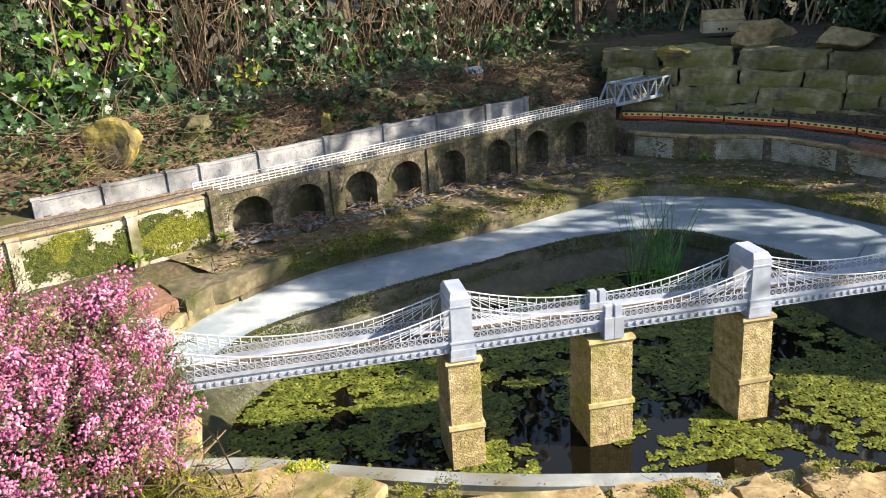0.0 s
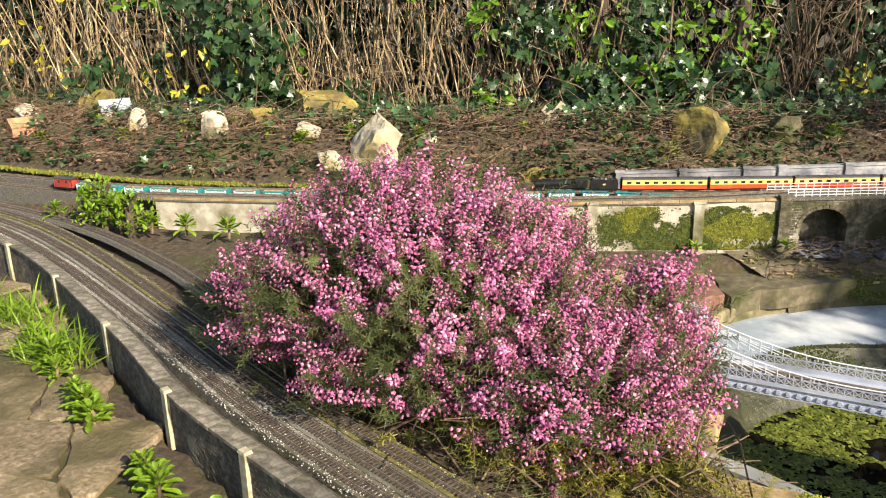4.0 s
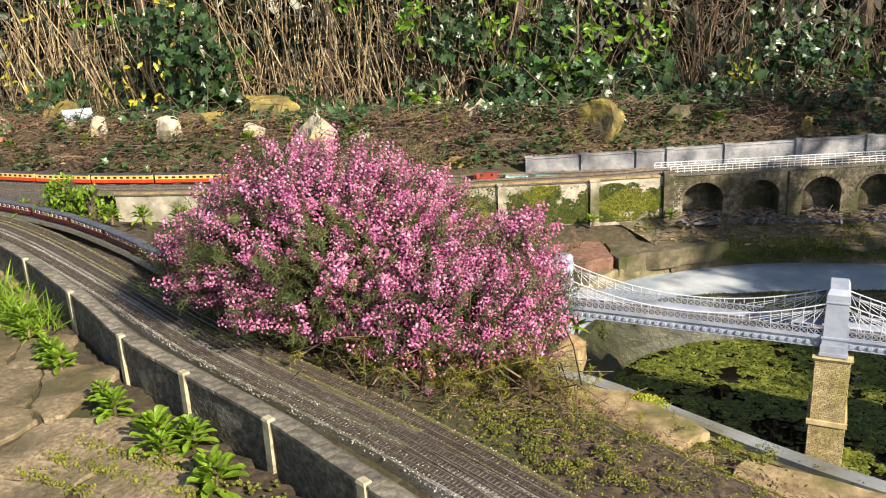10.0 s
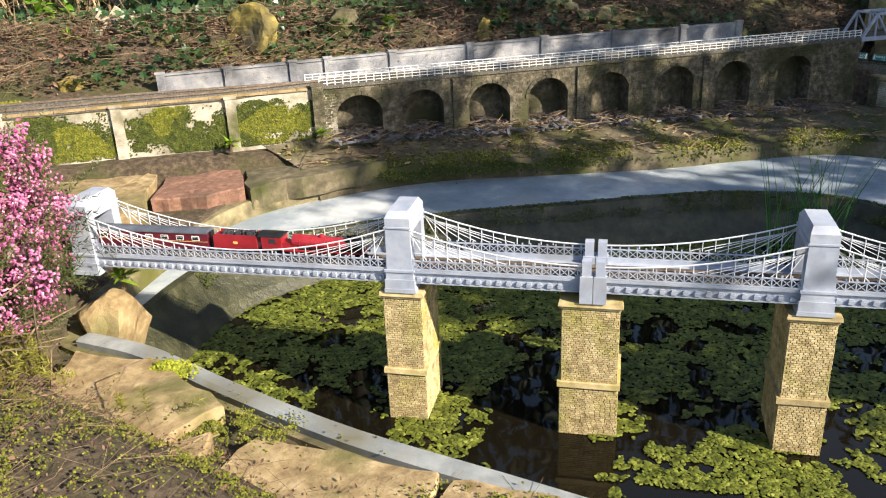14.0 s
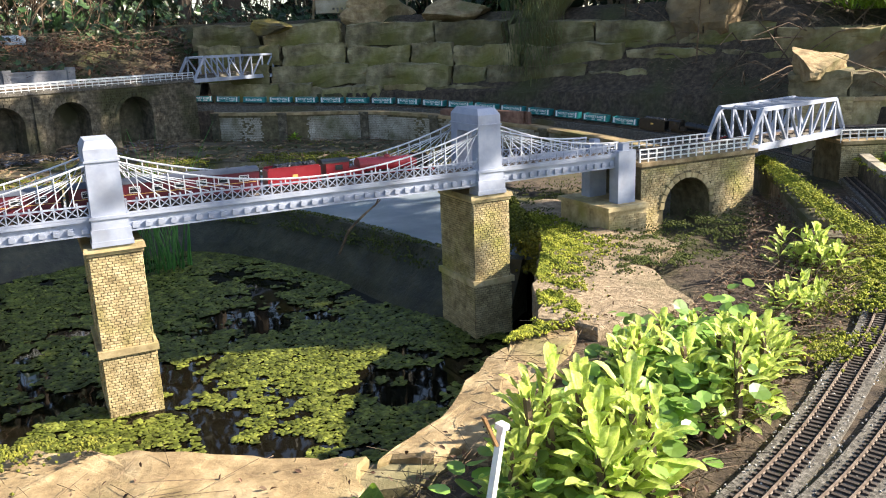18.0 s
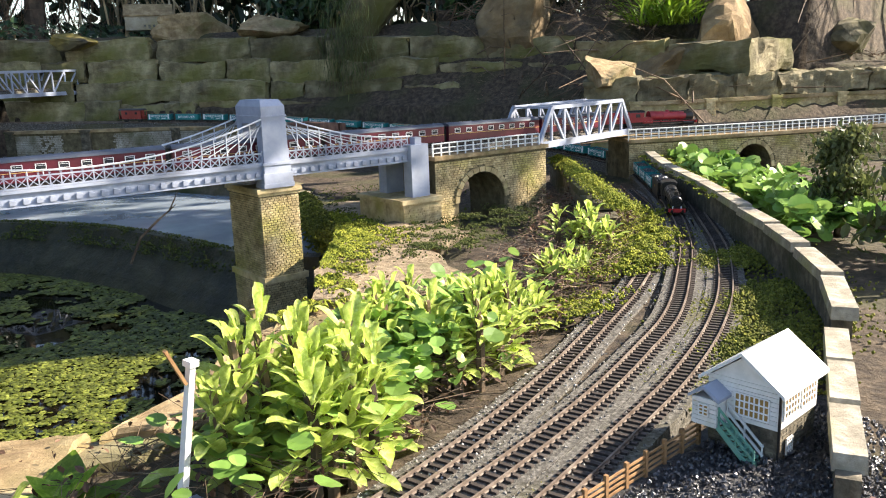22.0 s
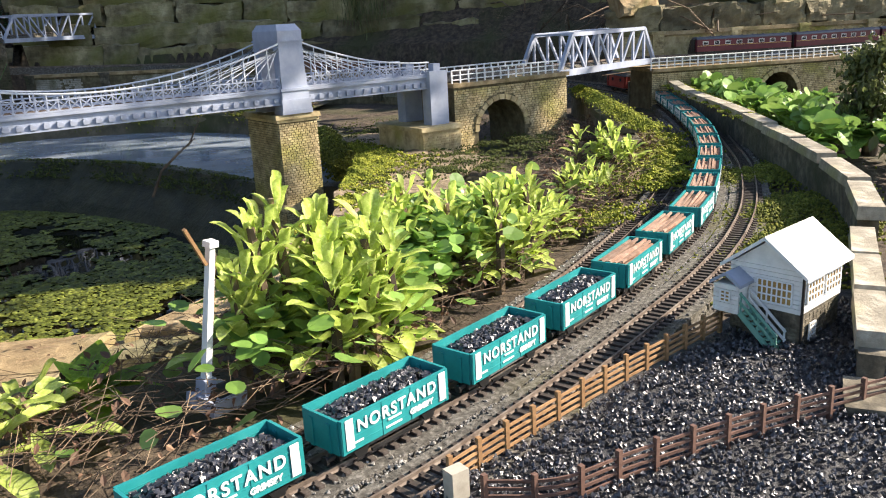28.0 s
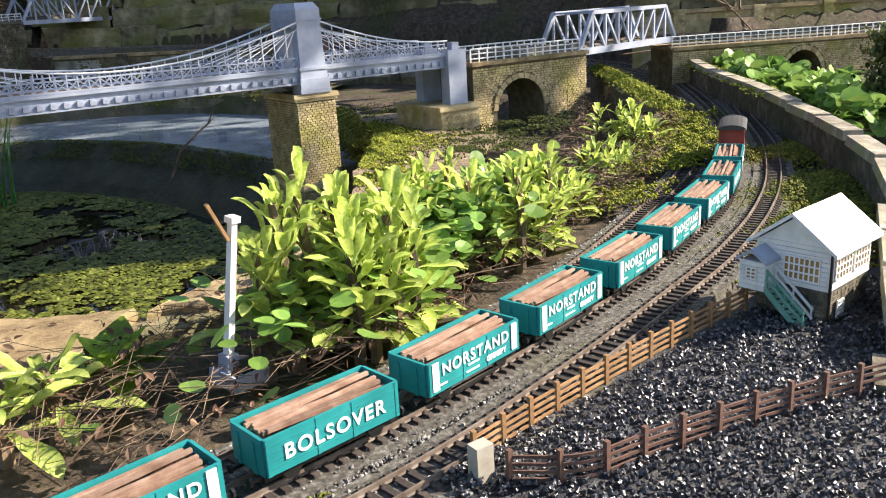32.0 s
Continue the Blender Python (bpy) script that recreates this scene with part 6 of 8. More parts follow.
tagged(scatter("grass_tuft", [GRASS], L, WEED), "tufts of green grass at the wall", "grass", kind="stuff")
# weeds between the two groups of tracks on the west
for k, (x, y) in enumerate([(-2.2, .33), (-2.05, .36), (-1.92, .42), (-2.32, .30), (-1.72, .48), (-1.6, .50), (-2.5, .72), (-2.35, .76), (-3.0, .7), (-2.75, .28)]):
    rosette(x, y, .40 if y > .6 else .33, 34, .042, .8, 120 + k, WEED, "bright green weed between the tracks", "weed", .035, 1.0)
for i in range(1, 5):
    evergreen(-2.62 + .06 * i, .27 + .02 * (i % 2), .33, .10 + .02 * (i % 3), .09, 260, 140 + i, "small straggly heath plant between the tracks", WEED, .02)
for k, (x, y, z) in enumerate([(-.49, 1.045, .285), (-.73, .93, .28), (1.47, 1.66, .21), (-.52, .03, .26)]):
    rosette(x, y, z, 14, .035, .7, 160 + k, WEED, "small green weed at the foot of the wall", "weed", .01, 1.1)

# garden bed on the east
for k, (x, y) in enumerate([(2.32, -.20), (2.26, -.30), (2.18, -.37), (2.38, -.30), (2.1, -.45), (2.05, -.53), (2.24, -.45), (2.15, -.55), (2.42, -.16), (1.95, -.62)]):
    rosette(x, y, .21, 24, .046, .35, 180 + k, GREENLEAF, "low broad-leaved plant in the garden bed", "leafy_plant", .012, 1.7)
evergreen(2.0, -.60, .2, .15, .075, 3000, 7, "grey-green heathery shrub in the garden bed", HEATHGREEN, .011)
BL = Line([(2.42, .08, 0), (2.22, -.13, 0), (2.0, -.39, 0), (1.78, -.63, 0)], .02)
L = []
for i in range(2600):
    q = rr.random() * BL.length
    p, w = BL.at(q), BL.way(q)
    d = .02 + .15 * rr.random() ** 1.3
    if noise.noise(Vector((q * 7, d * 14, 3))) < -.15:
        continue
    L.append((0, place(p.x - w.y * d, p.y + w.x * d, .205 + rr.random() * .05 * (1 - d * 3), rr.gauss(0, .5), rr.gauss(0, .5), rr.random() * 6, rr.uniform(.014, .034))))
tagged(scatter("ground_cover", [ROUNDLEAF], L, GREENLEAF), "low pale-green ground cover along the garden wall", "ground cover", kind="stuff")
evergreen(1.86, -.80, .2, .12, .12, 1200, 8, "low twiggy shrub in the garden bed", HEATHGREEN, .02)
L = []
for i in range(240):
    L.append((0, place(rr.gauss(3.05, .06), rr.gauss(.55, .05), .58, rr.gauss(0, .2), -rr.uniform(.6, 1.4), rr.random() * 6, rr.uniform(.1, .24))))
tagged(scatter("grass_tuft", [GRASS], L, WEED), "arching green grass clump among the rocks", "grass", kind="stuff")

# ---- trains ----
BLACK = material("satin_black", [(.008, .008, .008), (.014, .014, .014), (.03, .028, .026)], 40, .32, bump=.05)
MAROON = material("maroon_paint", [(.06, .008, .014), (.1, .012, .022), (.15, .02, .034)], 25, .35, bump=.03)
CARMINE = material("red_orange_paint", [(.42, .045, .015), (.5, .06, .02), (.56, .09, .03)], 25, .4, bump=.03)
CREAM = material("cream_paint", [(.62, .4, .1), (.7, .47, .14), (.75, .54, .2)], 25, .4, bump=.03)
TEAL = material("teal_paint", [(.008, .16, .165), (.012, .21, .215), (.03, .27, .27)], 30, .45, bump=.05)
TEALDARK = material("wagon_inside", [(.012, .05, .05), (.02, .07, .07), (.03, .09, .09)], 30, .6)
VANRED = material("van_red", [(.22, .03, .02), (.3, .045, .03), (.36, .06, .04)], 30, .5)
LETTER = material("white_lettering", [(.7, .72, .7), (.8, .8, .78), (.85, .85, .83)], 60, .5, bump=0)
ROOFBLUE = material("roof_blue_grey", [(.05, .058, .075), (.075, .085, .11), (.11, .12, .15)], 30, .5, bump=.05)
ROOFDARK = material("roof_dark", [(.03, .03, .032), (.05, .05, .052), (.09, .085, .08)], 30, .55, bump=.05)
BUFFERRED = material("buffer_beam_red", [(.4, .02, .02), (.5, .03, .03), (.55, .05, .04)], 30, .4, bump=0)
GLASSDARK = material("dark_window", [(.015, .017, .02), (.03, .033, .038), (.05, .055, .06)], 40, .12, bump=0, spec=.6)
TIMBER = material("timber_load", [(.14, .075, .045), (.26, .16, .11), (.38, .27, .2)], 60, .8, bump=.4, island=.35)

def prism(bm, pts, y0, y1):
    """A prism of the outline pts (x, z) from y0 to y1."""
    a = [bm.verts.new((x, y0, z)) for x, z in pts]
    b = [bm.verts.new((x, y1, z)) for x, z in pts]
    n = len(pts)
    bm.faces.new(a)
    bm.faces.new(b[::-1])
    for i in range(n):
        bm.faces.new((a[(i + 1) % n], a[i], b[i], b[(i + 1) % n]))

def loft(bm, pts, x0, x1):
    """A body of the cross-section pts (y, z) from x0 to x1."""
    a = [bm.verts.new((x0, y, z)) for y, z in pts]
    b = [bm.verts.new((x1, y, z)) for y, z in pts]
    n = len(pts)
    bm.faces.new(a[::-1])
    bm.faces.new(b)
    for i in range(n):
        bm.faces.new((a[i], a[(i + 1) % n], b[(i + 1) % n], b[i]))

def disc(bm, c, r, w, n=14):
    """A wheel on an axis along y."""
    tube(bm, [(c[0], c[1] - w / 2, c[2]), (c[0], c[1] + w / 2, c[2])], r, n)

def wheelset(t, x, r, half=.0084):
    for y in (-half, half):
        bm = bmesh.new()
        disc(bm, (0, 0, 0), r, .0025)
        disc(bm, (0, 0, 0), r * .35, .0034, 8)
        w = part("wheel", bm, BLACK, t)
        w.location = (x, y, .009 + r)

def text_mesh(s, size):
    cu = bpy.data.curves.new("lettering", "FONT")
    cu.body, cu.size, cu.align_x, cu.extrude, cu.offset = s, size, "CENTER", .00012, .00022
    cu.space_character = 1.0 if s == "GRIMSBY" else 1.2
    ob = bpy.data.objects.new("lettering", cu)
    scene.collection.objects.link(ob)
    dg = bpy.context.evaluated_depsgraph_get()
    me = bpy.data.meshes.new_from_object(ob.evaluated_get(dg))
    bpy.data.objects.remove(ob)
    me.materials.clear()
    me.materials.append(LETTER)
    return me
TEXTS = {w: text_mesh(w, z) for w, z in (("NORSTAND", .0098), ("BOLSOVER", .0112), ("GRIMSBY", .0046))}
def lettering(word, parent, x, y, z, back=False):
    ob = new("lettering", TEXTS[word])
    ob.parent = parent
    ob.matrix_basis = pose(x, y, z, 90, 0, 180 if back else 0)
    return ob

WL, WH = .082, .0198
def wagon(word, load):
    t = thing("coal_wagon" if load == "coal" else "timber_wagon", "teal open wagon lettered in white, loaded with " + ("coal" if load == "coal" else "timber planks"), "wagon", "goods train")
    hw, zf, zt = .0148, .0175, .0175 + WH
    bm = bmesh.new()
    box(bm, -WL / 2, -hw, zf, WL / 2, hw, zf + .003)
    part("floor", bm, TEALDARK, t)
    for y in (-1, 1):
        bm = bmesh.new()
        box(bm, -WL / 2, y * hw - .0009, zf, WL / 2, y * hw + .0009, zt)
        for k in range(1, 5):
            z = zf + WH * k / 5
            box(bm, -WL / 2 + .001, y * hw - .0011, z - .0002, WL / 2 - .001, y * hw + .0011, z + .0002)
        side = part("side", bm, TEAL, t)
        for x in (-WL / 2 + .0015, -.011, .011, WL / 2 - .0015):
            bm = bmesh.new()
            box(bm, x - .001, y * hw - (.0012 if y < 0 else -.0009), zf, x + .001, y * hw + (.0012 if y > 0 else -.0009), zt)
            part("strap", bm, TEAL, t)
        yy = y * (hw + .0014)
        lettering(word, t, 0, yy, zf + (.0098 if word == "NORSTAND" else .006), y > 0)
        if word == "NORSTAND":
            lettering("GRIMSBY", t, .018 * (-1 if y > 0 else 1), yy, zf + .0035, y > 0)
            bm = bmesh.new()
            box(bm, -.006, -.0002, -.0005, .006, .0002, .0005)
            box(bm, -.006, -.0002, .0035, .004, .0002, .0045)
            o = part("small_lettering", bm, LETTER, t, "white bars of small lettering")
            o.location = (-.004 * (-1 if y > 0 else 1), yy, zf + .0036)
            o = part("small_lettering", bmesh_box(-.0035, -.0002, 0, .0035, .0002, .001), LETTER, t, "white bar of small lettering")
            o.location = (-.03 * (-1 if y > 0 else 1), yy, zf + .004)
            for x in (-WL / 2 + .0055, WL / 2 - .0055):
                o = part("end_patch", bmesh_box(-.0026, -.0002, 0, .0026, .0002, WH * .86), LETTER, t, "white end patch")
                o.location = (x, yy, zf + .002)
    for x in (-1, 1):
        bm = bmesh.new()
        box(bm, x * WL / 2 - .0009, -hw + .001, zf, x * WL / 2 + .0009, hw - .001, zt)
        for y in (-.007, .007):
            box(bm, x * WL / 2 - .0018, y - .0014, zf, x * WL / 2 + .0018, y + .0014, zt - .003)
        part("end", bm, TEAL, t)
    bm = bmesh.new()
    box(bm, -WL / 2, -.0125, .0135, WL / 2, -.0105, .0175)
    box(bm, -WL / 2, .0105, .0135, WL / 2, .0125, .0175)
    for x in (-.026, .026):
        for y in (-.0135, .0135):
            prism(bm, [(x - .006, .0155), (x - .003, .0105), (x + .003, .0105), (x + .006, .0155)], y * .93 - .001, y * .93 + .001)
    bar(bm, (-.02, -.0145, .012), (.02, -.0145, .012), .0016)
    bar(bm, (-.02, .0145, .012), (.02, .0145, .012), .0016)
    part("underframe", bm, BLACK, t)
    for x in (-.026, .026):
        wheelset(t, x, .0062)
    for x in (-1, 1):
        for y in (-.009, .009):
            bm = bmesh.new()
            bar(bm, (x * WL / 2, y, .0155), (x * (WL / 2 + .0065), y, .0155), .002)
            tube(bm, [(x * (WL / 2 + .0055), y, .0155), (x * (WL / 2 + .007), y, .0155)], .0024, 8)
            part("buffer", bm, BLACK, t)
    rr = random.Random(len(word) + (7 if load == "coal" else 3))
    bm = bmesh.new()
    if load == "coal":
        n = 16
        box(bm, -WL / 2 + .002, -hw + .002, zf + .003, WL / 2 - .002, hw - .002, zt - .007)
        for i in range(420):
            x, y = rr.uniform(-1, 1), rr.uniform(-1, 1)
            z = zt - .006 + .005 * (1 - y * y) * (1 - x ** 4)
            s = rr.uniform(.0011, .0023)
            m = Matrix.Translation((x * (WL / 2 - .004), y * (hw - .003), z)) @ Euler((rr.random() * 3, rr.random() * 3, rr.random() * 3)).to_matrix().to_4x4()
            box(bm, -s, -s * .8, -s * .7, s, s * .8, s * .7, m, top=.6)
        part("coal_load", bm, COAL, t, "heap of black coal")["kind"] = "stuff"
    else:
        box(bm, -WL / 2 + .004, -hw + .003, zf + .003, WL / 2 - .004, hw - .003, zt - .006)
        part("timber_load", bm, TIMBER, t)
        for k in range(13):
            y = -hw + .003 + (2 * hw - .006) * k / 12
            bm = bmesh.new()
            bar(bm, (-WL / 2 + .003 + rr.uniform(0, .004), y, zt - .004 + rr.uniform(-.001, .0035)), (WL / 2 - .003 - rr.uniform(0, .004), y + rr.uniform(-.001, .001), zt - .004 + rr.uniform(-.001, .0035)), .0021, .002)
            part("plank", bm, TIMBER, t)
    return t

def bmesh_box(*a):
    bm = bmesh.new()
    box(bm, *a)
    return bm

def brake_van():
    t = thing("brake_van", "red goods brake van with grey roof", "brake van", "goods train")
    part("body", bmesh_box(-.036, -.0155, .021, .036, .0155, .052), VANRED, t)
    bm = bmesh.new()
    loft(bm, [(math.cos(a) * .0175, .0515 + math.sin(a) * .006) for a in [math.pi * i / 8 for i in range(9)]], -.045, .045)
    part("roof", bm, ROOFDARK, t)
    for x in (-.044, .044):
        part("veranda_post", bmesh_box(x - .001, -.015, .021, x + .001, .015, .033), VANRED, t)
        for y in (-.0145, .0145):
            part("veranda_post", bmesh_box(x - .001, y - .001, .033, x + .001, y + .001, .052), VANRED, t)
    part("footboard", bmesh_box(-.046, -.0175, .0165, .046, .0175, .0205), BLACK, t)
    for x in (-.026, .026):
        wheelset(t, x, .0062)
    for y in (-.0158, .0158):
        for x in (-.018, .018):
            part("window", bmesh_box(x - .004, y - .0003, .037, x + .004, y + .0003, .045), GLASSDARK, t)
    return t

CL = .265
def coach(low, high, roof, windows, label, group):
    t = thing("passenger_coach", label, "passenger coach", group)
    hw = .0165
    part("lower_body", bmesh_box(-CL / 2, -hw, .016, CL / 2, hw, .0305), low, t)
    part("upper_body", bmesh_box(-CL / 2, -hw + .0004, .0305, CL / 2, hw - .0004, .049), high, t)
    bm = bmesh.new()
    loft(bm, [(math.cos(a) * .0172, .0485 + math.sin(a) * .0075) for a in [math.pi * i / 10 for i in range(11)]], -CL / 2, CL / 2)
    part("roof", bm, roof, t, smooth=False)
    rib = bmesh.new()
    for i in range(9):
        x = -CL / 2 + CL * (i + .5) / 9
        box(rib, x - .002, -.0015, .0555, x + .002, .0015, .0572)
    part("roof_vent", rib, roof, t)
    part("underframe", bmesh_box(-CL / 2 + .004, -.011, .011, CL / 2 - .004, .011, .016), BLACK, t)
    part("battery_box", bmesh_box(-.03, -.013, .006, .03, .013, .011), BLACK, t)
    for x in (-CL / 2, CL / 2):
        part("gangway", bmesh_box(x - .004, -.007, .016, x + .004, .007, .05), BLACK, t)
    for xb in (-.088, .088):
        bm = bmesh.new()
        box(bm, xb - .022, -.0135, .0095, xb + .022, -.0115, .0145)
        box(bm, xb - .022, .0115, .0095, xb + .022, .0135, .0145)
        box(bm, xb - .003, -.0125, .0105, xb + .003, .0125, .0135)
        part("bogie", bm, BLACK, t)
        for dx in (-.016, .016):
            wheelset(t, xb + dx, .0058)
    frame_ = CREAM if high is CREAM else LETTER
    for y in (-1, 1):
        for i in range(windows):
            x = -CL / 2 + CL * (i + .75) / (windows + .5)
            o = part("window", bmesh_box(-.0068, -.0004, 0, .0068, .0004, .0085), GLASSDARK, t)
            o.location = (x, y * hw, .0345)
            if high is not CREAM:
                fr = bmesh.new()
                for a in ((-.0074, .0082, .0074, .0092), (-.0074, -.0007, .0074, .0002), (-.0074, 0, -.0064, .0088), (.0064, 0, .0074, .0088), (-.0064, .0055, .0064, .006)):
                    box(fr, a[0], -.0005, a[1], a[2], .0005, a[3])
                f = part("window_frame", fr, LETTER, o, "pale window frame")
        st = part("lining", bmesh_box(-CL / 2, -.0003, 0, CL / 2, .0003, .0008), CREAM, t, "thin yellow lining")
        st.location = (0, y * (hw + .0002), .031)
    return t

def steam_loco(paint, length, label, group, tender_label):
    """Engine heading towards +x, its front buffers at x = 0."""
    t = thing("steam_locomotive", label, "steam locomotive", group)
    L = length
    def put(name, bm, mat, lab="", smooth=False):
        return part(name, bm, mat, t, lab, smooth)
    bm = bmesh.new()
    tube(bm, [(-.030, 0, .0355), (-L * .30, 0, .0355), (-L * .70, 0, .0375)], [.0125, .0125, .0145], 20)
    put("boiler", bm, paint)
    bm = bmesh.new()
    tube(bm, [(-.008, 0, .0355), (-.0105, 0, .0355), (-.0105, 0, .0355), (-.031, 0, .0355)], [.0095, .0115, .0129, .0129], 20)
    tube(bm, [(-.0072, 0, .0355), (-.0085, 0, .0355)], [.003, .0035], 10)
    put("smokebox", bm, BLACK)
    bm = bmesh.new()
    tube(bm, [(-.019, 0, .047), (-.019, 0, .0525), (-.019, 0, .054)], [.0046, .0042, .005], 12)
    put("chimney", bm, BLACK)
    bm = bmesh.new()
    tube(bm, [(-L * .42, 0, .0475), (-L * .42, 0, .0515), (-L * .42, 0, .0535)], [.006, .0055, .003], 12)
    put("dome", bm, paint)
    for k in range(4):
        x = -L * .25 - L * .42 * k / 3.4
        bm = bmesh.new()
        tube(bm, [(x, 0, .0355 if k < 2 else .0365), (x - .0018, 0, .0355 if k < 2 else .0365)], .0132 + .0006 * k, 20)
        put("boiler_band", bm, paint)
    bm = bmesh.new()
    box(bm, -L * .80, -.0165, .022, -L, .0165, .0495)
    put("cab", bm, paint)
    bm = bmesh.new()
    loft(bm, [(math.cos(a) * .0175, .049 + math.sin(a) * .0065) for a in [math.pi * i / 8 for i in range(9)]], -L - .006, -L * .79)
    put("cab_roof", bm, BLACK)
    for y in (-.0168, .0168):
        o = put("cab_window", bmesh_box(-.006, -.0003, 0, .006, .0003, .009), GLASSDARK)
        o.location = (-L * .89, y, .036)
        bm = bmesh.new()
        box(bm, -L * .80, y - .003, .0215, -.006, y + .003, .0235)
        put("running_plate", bm, paint)
        bm = bmesh.new()
        tube(bm, [(-.016, y * .98, .0165), (-.042, y * .98, .0165)], .0055, 10)
        put("cylinder", bm, BLACK)
        bm = bmesh.new()
        bar(bm, (-L * .35, y * .92, .015), (-L * .72, y * .92, .015), .0028, .0022)
        bar(bm, (-.042, y * .96, .0165), (-L * .47, y * .96, .0155), .0024, .0018)
        put("connecting_rod", bm, RAIL, "bright steel rod")
        bm = bmesh.new()
        box(bm, -.012, y * .55 - .0006, .026, -.036, y * .55 + .0006, .050)
        put("smoke_deflector", bm, paint if paint is BLACK else BLACK)
    put("firebox", bmesh_box(-L * .66, -.013, .018, -L * .80, .013, .036), paint)
    put("frame", bmesh_box(-L + .004, -.006, .011, -.004, .006, .024), BLACK)
    bm = bmesh.new()
    box(bm, -.004, -.0165, .0155, -.001, .0165, .0225)
    put("buffer_beam", bm, BUFFERRED, "red buffer beam")
    for y in (-.0105, .0105):
        bm = bmesh.new()
        tube(bm, [(-.001, y, .0185), (.004, y, .0185), (.004, y, .0185), (.0052, y, .0185)], [.0016, .0016, .003, .003], 10)
        put("buffer", bm, BLACK)
    for y in (-.008, .008):
        o = put("lamp", bmesh_box(-.0012, -.0012, 0, .0012, .0012, .004), LETTER)
        o.location = (-.003, y, .0228)
    for x, r in ((-.022, .0062), (-L * .35, .0108), (-L * .475, .0108), (-L * .60, .0108), (-L * .72, .0108 if paint is BLACK else .007)):
        wheelset(t, x, r)
    return t

def tender(paint, label, group):
    t = thing("tender", label, "tender", group)
    part("tank", bmesh_box(-.085, -.0165, .019, 0, .0165, .046), paint, t)
    bm = bmesh.new()
    for y in (-.0158, .0158):
        box(bm, -.083, y - .0006, .046, -.002, y + .0006, .050)
    part("coping", bm, paint, t)
    bm = bmesh.new()
    rr = random.Random(4)
    box(bm, -.07, -.013, .0465, -.004, .013, .048)
    for i in range(200):
        x, y = rr.uniform(-.068, -.006), rr.uniform(-.012, .012)
        s = rr.uniform(.0012, .0022)
        m = Matrix.Translation((x, y, .0485 + .004 * (1 - (y / .013) ** 2))) @ Euler((rr.random() * 3, rr.random() * 3, 0)).to_matrix().to_4x4()
        box(bm, -s, -s, -s, s, s, s, m, top=.6)
    part("coal_load", bm, COAL, t, "coal heaped in the tender")["kind"] = "stuff"
    for y in (-.0167, .0167):
        bm = bmesh.new()
        box(bm, -.046, y - .0003, .031, -.038, y + .0003, .036)
        part("emblem", bm, CREAM, t, "small gold emblem")
        part("side_frame", bmesh_box(-.082, y * .78 - .001, .009, -.004, y * .78 + .001, .019), BLACK, t)
    part("footplate", bmesh_box(-.086, -.0165, .0165, .003, .0165, .019), BLACK, t)
    for x in (-.014, -.043, -.072):
        wheelset(t, x, .0078)
    return t

def ride(line, car, off, front, length):
    """Rows for a car whose own origin lies off behind the train's front, by the train's (seconds, s) table."""
    rows = []
    ts = [0.5 * i for i in range(65)]
    fx = [a for a, _ in front]
    fy = [b for _, b in front]
    for t in ts:
        s = float(np.interp(t, fx, fy))
        sign = 1 if fy[-1] > fy[0] else -1
        c = s - sign * off
        h = length * .34
        a, b = line.at(c - h), line.at(c + h)
        d = (b - a) * sign
        p = (a + b) / 2
        m = Matrix.Translation(p) @ Matrix.Rotation(math.atan2(d.y, d.x), 4, "Z") @ Matrix.Rotation(-math.atan2(d.z, math.hypot(d.x, d.y)), 4, "Y")
        rows.append((t, m))
    return car, rows

RIDES = []
S0 = FAR.nearest(-3.6, .30)
F_GOODS = [(0, 2.25), (1, 2.54), (2, 2.81), (3, 3.08), (4.5, 3.55), (6.5, 4.2), (9, 4.92), (12, 5.76), (15.5, 6.60), (18, 7.20), (20, 7.65), (21, 7.98), (22, 8.31), (23, 8.64), (24, 8.945), (25, 9.225), (25.5, 9.352), (28, 10.07), (30, 10.66), (32, 11.272)]
F_YELLOW = [(0, 4.08), (1.5, 3.46), (3, 2.88), (8, .66), (9, .08), (32, -10.0)]
F_MAROON = [(0, -1.5), (4.5, .92), (6.5, 1.98), (13, 4.16), (14, 4.46), (15, 4.85), (17.5, 5.56), (20, 6.32), (22, 7.03), (23, 7.40), (32, 10.6)]
F_GOODS = [(t, s + S0) for t, s in F_GOODS]
F_YELLOW = [(t, s + S0) for t, s in F_YELLOW]

STOCK = (1, .89, .89)             # width and height of engines and coaches
gl = steam_loco(BLACK, .175, "black steam locomotive with red buffer beam hauling the goods train", "goods train", "")
RIDES.append((GOODS, gl, 0.006, F_GOODS, .12))
RIDES.append((GOODS, tender(BLACK, "black tender heaped with coal", "goods train"), .19, F_GOODS, .05))
MASTER = {}
for k in range(1, 23):
    word = "BOLSOVER" if k in (11, 15, 21) else "NORSTAND"
    load = "coal" if k <= 6 else "timber"
    key = (word, load)
    if key in MASTER:
        w = copy_thing(MASTER[key], Matrix.Identity(4))
    else:
        w = MASTER[key] = wagon(word, load)
    RIDES.append((GOODS, w, .325 + .104 * (k - 1), F_GOODS, .055))
RIDES.append((GOODS, brake_van(), .325 + .104 * 22, F_GOODS, .055))

